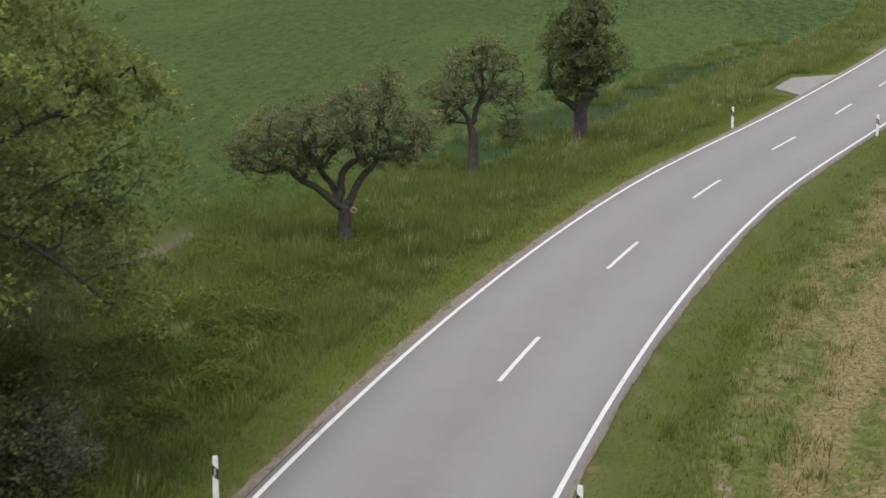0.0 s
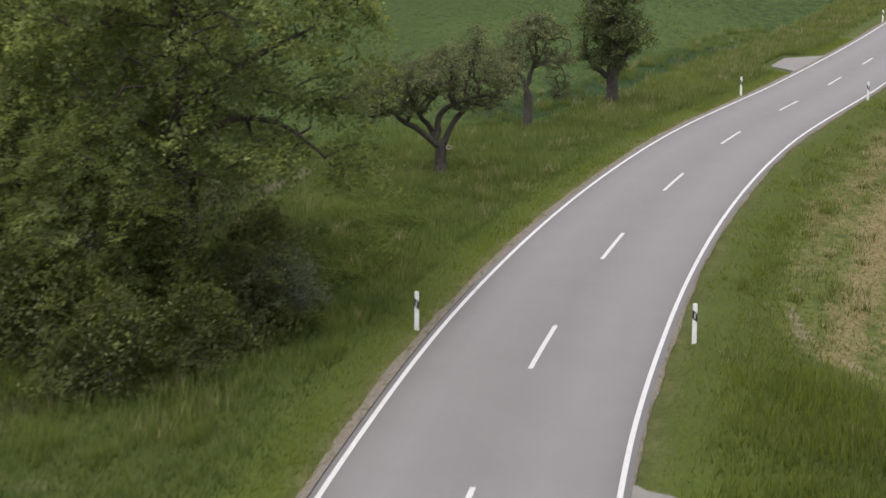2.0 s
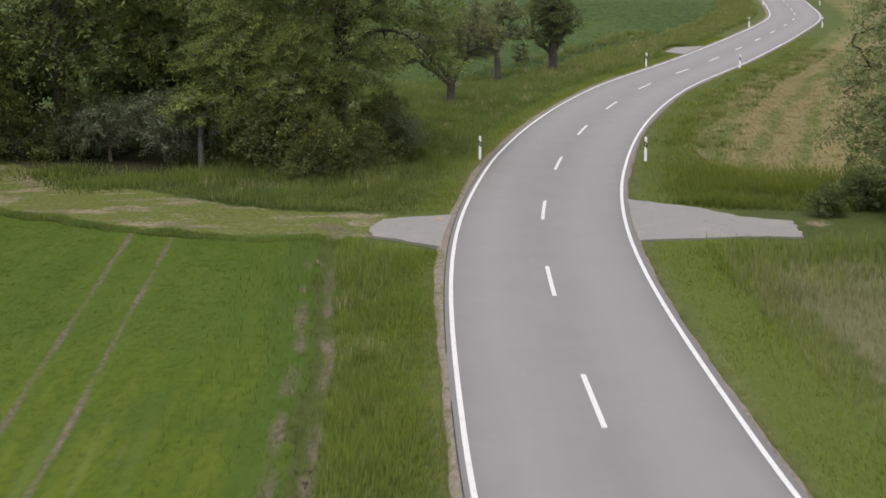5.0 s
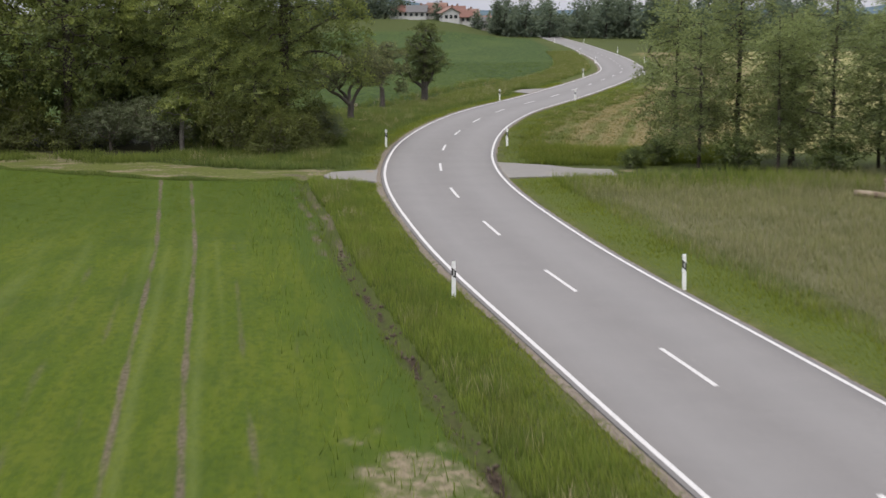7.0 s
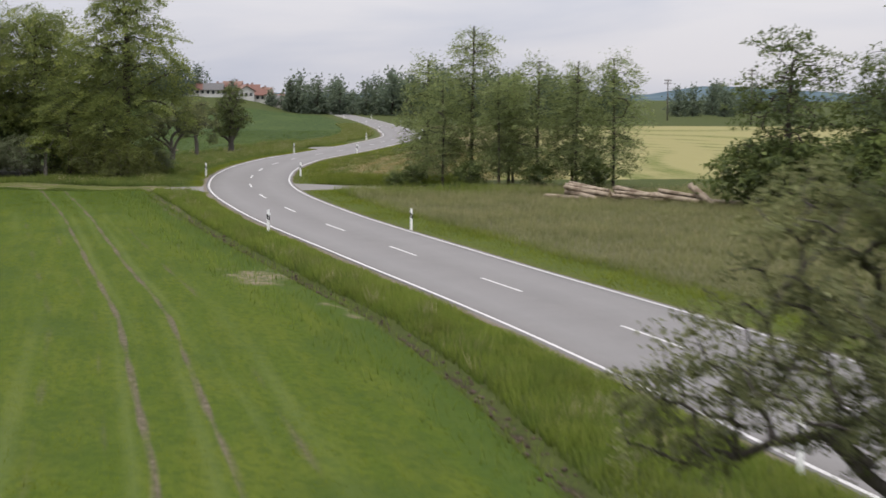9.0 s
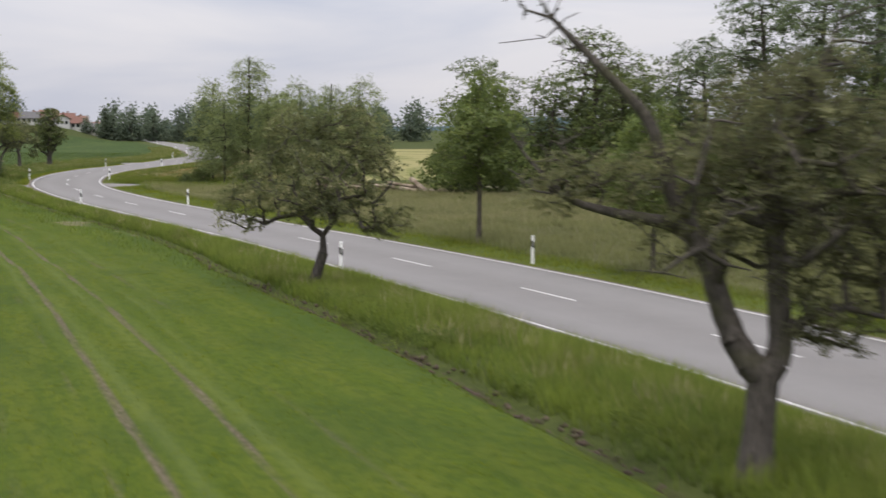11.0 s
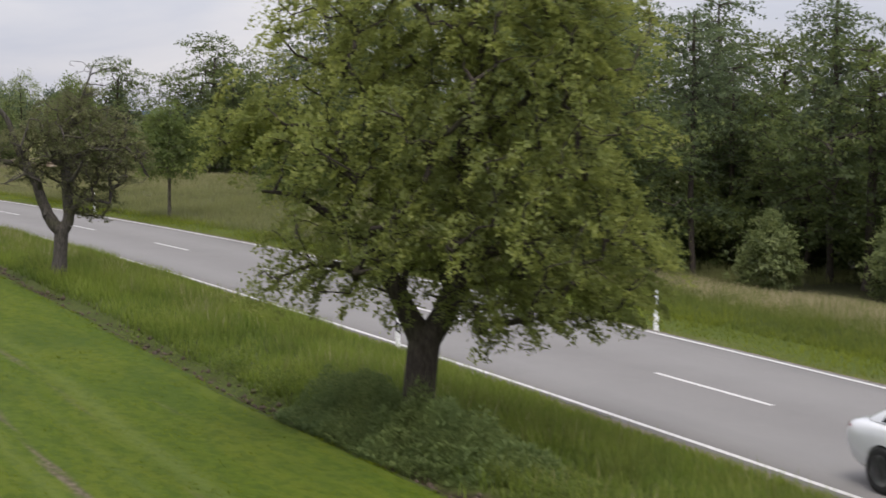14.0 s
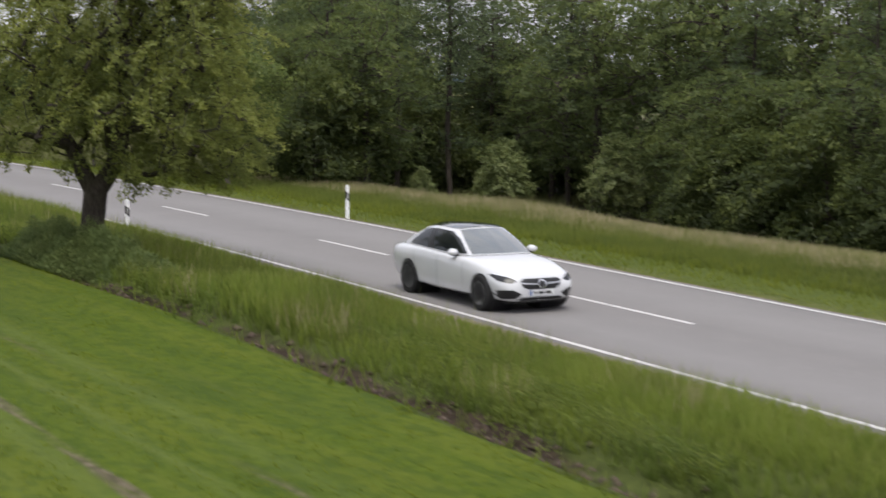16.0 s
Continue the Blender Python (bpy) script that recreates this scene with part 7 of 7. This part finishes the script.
for cx, cy, turn, counts in ((-68.3, 14.0, 42, (5, 4, 2)), (-66.2, 16.4, 62, (5, 4)), (-64.6, 18.2, 75, (4, 2))):
    for row, count in enumerate(counts):
        for k in range(count):
            off = (k - (count - 1) / 2) * 0.38
            a = radians(turn + 90)
            log(cx + off * math.cos(a) + pile.uniform(-0.35, 0.35), cy + off * math.sin(a) + pile.uniform(-0.3, 0.3), 0.3 + row * 0.22, pile.uniform(2.2, 3.4), pile.uniform(0.1, 0.17), turn + pile.uniform(-14, 14), pile.uniform(3, 12))
log(-63.6, 19.3, 0.5, 2.4, 0.2, 20, 26)
for x, y, turn in ((-68.9, 12.6, 35), (-62.6, 20.9, 40)):
    log(x, y, 0.16, 3.2, 0.15, turn, 0)

# ---- power line posts ----
POLE = plain("pole_wood", (0.13, 0.115, 0.1), 0.9, 0, 8, 0.15, 0.01)
CERAMIC = plain("insulator", (0.3, 0.3, 0.29), 0.3, 0, 20, 0.05, 0)


def power_pole(x, y, tall):
    root = new("power_pole")
    tagged(root, "weathered wooden power line pole with a cross-arm", "pole", "power line poles")
    part("mast", bm_lathe([(0.2, -0.4), (0.17, tall * 0.5), (0.13, tall)], 12), POLE, root, "", True)
    for z in (tall - 0.5, tall - 1.3):
        arm = part("cross_arm", bm_box(-0.08, 0.08, -1.3, 1.3, z, z + 0.16, 0.02), POLE, root)
        for yy in (-1.2, -0.6, 0.6, 1.2):
            bm = bm_lathe([(0.05, z + 0.15), (0.1, z + 0.24), (0.05, z + 0.3), (0.09, z + 0.38), (0.03, z + 0.44)], 10)
            bmesh.ops.translate(bm, verts=bm.verts, vec=(0, yy, 0))
            part("insulator", bm, CERAMIC, arm, "", True)
    root.matrix_world = Matrix.Translation((x, y, float(ground_z(x, y)))) @ Matrix.Rotation(radians(25), 4, "Z")


power_pole(-326.0, 130.5, 12.8)
power_pole(-390.0, 133.2, 11.0)

# ---- village on the rise ----
WALLS = [plain("house_render", c, 0.85, 0, 3, 0.06, 0.004) for c in ((0.6, 0.59, 0.57), (0.5, 0.47, 0.42), (0.34, 0.26, 0.2))]
ROOFS = [plain("roof_tile", c, 0.85, 0, 6, 0.2, 0.01) for c in ((0.22, 0.11, 0.085), (0.28, 0.17, 0.13), (0.16, 0.155, 0.155))]
PANE = plain("house_pane", (0.03, 0.035, 0.04), 0.1, 0, 5, 0.1, 0)
FRAME = plain("window_frame", (0.55, 0.53, 0.5), 0.6, 0, 8, 0.05, 0)


def house(x, y, w, d, eaves, ridge, turn, wall_mat, roof_mat, label):
    root = new("house")
    tagged(root, label, "house", "village houses")
    bm = bmesh.new()
    pts = [(-w / 2, -d / 2), (w / 2, -d / 2), (w / 2, d / 2), (-w / 2, d / 2)]
    low, top = [bm.verts.new((a, b, -1)) for a, b in pts], [bm.verts.new((a, b, eaves)) for a, b in pts]
    g0, g1 = bm.verts.new((-w / 2, 0, ridge)), bm.verts.new((w / 2, 0, ridge))
    for i in range(4):
        bm.faces.new((low[i], low[(i + 1) % 4], top[(i + 1) % 4], top[i]))
    bm.faces.new((top[3], top[0], g0))
    bm.faces.new((top[1], top[2], g1))
    part("wall", bm, wall_mat, root)
    bm = bmesh.new()
    over, slope = 0.6, (ridge - eaves) / (d / 2)
    for e in (-1, 1):
        rim = [(-w / 2 - over, e * (d / 2 + over), eaves - slope * over), (w / 2 + over, e * (d / 2 + over), eaves - slope * over), (w / 2 + over, 0, ridge), (-w / 2 - over, 0, ridge)]
        lo, hi = [bm.verts.new((a, b, c + 0.03)) for a, b, c in rim], [bm.verts.new((a, b, c + 0.25)) for a, b, c in rim]
        bm.faces.new(hi)
        bm.faces.new(lo)
        for i in range(4):
            bm.faces.new((lo[i], lo[(i + 1) % 4], hi[(i + 1) % 4], hi[i]))
    roof = part("roof", bm, roof_mat, root)
    part("chimney", bm_box(w * 0.15, w * 0.15 + 0.7, 0.4, 1.0, ridge - 1.0, ridge + 0.9, 0.03), ROOFS[1], roof)
    storeys = max(1, int((eaves - 0.6) / 2.6))
    for st in range(storeys):
        for k in range(3):
            yy = (k - 1) * d * 0.28
            win = part("window", bm_box(w / 2 - 0.02, w / 2 + 0.05, yy - 0.6, yy + 0.6, 0.9 + st * 2.7, 2.2 + st * 2.7, 0.01), FRAME, root)
            part("pane", bm_box(w / 2 + 0.02, w / 2 + 0.07, yy - 0.48, yy + 0.48, 1.02 + st * 2.7, 2.08 + st * 2.7), PANE, win)
            xx = (k - 1) * w * 0.3
            win = part("window", bm_box(xx - 0.6, xx + 0.6, -d / 2 - 0.05, -d / 2 + 0.02, 0.9 + st * 2.7, 2.2 + st * 2.7, 0.01), FRAME, root)
            part("pane", bm_box(xx - 0.48, xx + 0.48, -d / 2 - 0.07, -d / 2 - 0.02, 1.02 + st * 2.7, 2.08 + st * 2.7), PANE, win)
    root.matrix_world = Matrix.Translation((x, y, float(ground_z(x, y)))) @ Matrix.Rotation(radians(turn), 4, "Z")


HOUSES = [(-548, 24.0, 12, 9, 4.5, 7.6, 80, 0, 2, "white house with a grey tiled roof on the rise"), (-552, 29.0, 14, 10, 4.0, 7.8, 100, 1, 0, "farmhouse with a long red tiled roof"),
          (-535, 33.5, 9, 11, 5.0, 7.6, 10, 0, 1, "white gabled house with a pale red roof"), (-556, 36.5, 15, 10, 5.0, 8.0, 85, 1, 0, "broad house with a red tiled roof"),
          (-540, 39.0, 11, 9, 4.5, 7.4, 70, 0, 0, "cream house with a red tiled roof"), (-562, 42.0, 13, 10, 5.5, 8.6, 95, 2, 1, "brown house with a pale red roof"), (-538, 45.0, 10, 9, 4.0, 7.0, 30, 1, 2, "low house with a grey roof"),
          (-560, 48.0, 10, 9, 5.0, 8.0, 60, 2, 1, "brown house with a red roof"), (-530, 55.5, 10, 9, 4.0, 7.2, 20, 2, 2, "dark timber house among the trees"), (-565, 19.0, 12, 9, 4.5, 7.4, 95, 0, 0, "white house with a red roof behind the wood"),
          (-566, 32.0, 12, 9, 6.0, 9.0, 75, 0, 1, "tall white house with a pale red roof"), (-545, 49.5, 9, 8, 4.0, 6.8, 110, 0, 0, "small white house with a red roof")]
for x, y, w, d, e, r, turn, wm, rm, label in HOUSES:
    house(x, y, w * 0.5, d * 0.5, e * 0.58, r * 0.58, turn, WALLS[wm], ROOFS[rm], label)

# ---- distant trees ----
far_tree = tree("far_tree", [(0, 0, 6.0, 4.2, 4.2, 3.6), (0.5, 0, 3.2, 4.4, 4.4, 2.2), (0, 0, 9.2, 2.6, 2.6, 1.8), (0, 0, 1.7, 3.9, 3.9, 1.4)], [(0, 0, 0), (0, 0.1, 4), (0, 0, 9)], 0.3, 84, 14, 0.66, 0.85, 81, LEAF_FAR_HAZE, BARK_DARK,
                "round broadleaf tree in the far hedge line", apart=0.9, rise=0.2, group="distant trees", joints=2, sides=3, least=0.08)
stand(far_tree, -478, 66.0)
spread = random.Random(12)
FAR = [(-492, 60, 0.9), (-500, 54, 1.0), (-488, 71, 1.05), (-470, 73, 1.1), (-466, 79, 1.0), (-455, 83, 1.15), (-450, 90, 1.0), (-446, 97, 1.1), (-440, 104, 0.95), (-436, 112, 1.05), (-505, 48, 0.8), (-515, 50, 1.1), (-512, 62, 1.0),
       (-500, 78, 1.2), (-480, 92, 1.2), (-470, 108, 1.1), (-432, 120, 1.0), (-470, 165, 0.8), (-475, 172, 0.85), (-468, 180, 0.7), (-480, 186, 0.6), (-520, 196, 0.9), (-560, 215, 1.0), (-570, 228, 0.9), (-560, 240, 1.0),
       (-575, 250, 0.8), (-540, 262, 0.9), (-545, 275, 1.0), (-520, 285, 0.9), (-500, 130, 1.1), (-505, 142, 1.0), (-510, 154, 1.1), (-560, 14, 0.9), (-556, 6, 1.0), (-550, -4, 1.1), (-548, -14, 1.0), (-540, 30, 0.5), (-528, 42, 0.5), (-530, 48, 0.7)]
for x, y, size in FAR:
    plant(far_tree, x, y, spread.uniform(0, 360), size * 1.1)
    if x < -430 and size > 0.85:
        plant(far_tree, x - spread.uniform(2, 14), y + spread.uniform(3, 7), spread.uniform(0, 360), size * spread.uniform(0.7, 1.25))
spruce = tree("far_spruce", [(0, 0, 2.5, 2.4, 2.4, 1.8), (0, 0, 5.5, 1.7, 1.7, 2.0), (0, 0, 9.0, 0.9, 0.9, 2.2)], [(0, 0, 0), (0, 0, 5), (0, 0, 11)], 0.2, 110, 24, 0.45, 0.4, 82, LEAF_FAR_HAZE, BARK_DARK,
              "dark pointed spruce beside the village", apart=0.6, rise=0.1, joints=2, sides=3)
stand(spruce, -504, 45.5)

# ---- wooded hills on the horizon ----
s = Shader("far_hill_haze")
P = s.place()
# woodland seen through far air: haze is put into this blue-grey base colour
HILL_HAZE = s.finish(s.mix(s.step(s.noise(0.02, 5, 0.6, P), 0.4, 0.6), (0.085, 0.12, 0.145), (0.11, 0.15, 0.17)), 1.0, 0, None, 0.0)


def ridge(name, x0, y0, x1, y1, peaks, deep):
    n, m = 60, 8
    u, w = np.meshgrid(np.linspace(0, 1, n), np.linspace(0, 1, m), indexing="ij")
    top = sum(h * np.exp(-(((u - c) / wd) ** 2)) for c, wd, h in peaks)
    z = top * np.sin(np.pi * w) * (1 + 0.05 * wave(u * 900, w * 300, 30))
    x, y = x0 + (x1 - x0) * u - deep * w, y0 + (y1 - y0) * u
    me = smooth(fill_mesh(name, np.stack([x.ravel(), y.ravel(), z.ravel() - 2], 1), grid_faces(n, m)))
    me.materials.append(HILL_HAZE)
    tagged(new(name, me), "low wooded hill range on the horizon", "hill", kind="structure")


ridge("backdrop", -3600, -500, -2500, 2600, [(0.2, 0.045, 36), (0.56, 0.028, 16), (0.6, 0.05, 12), (0.75, 0.2, 16), (0.35, 0.2, 12)], 500)
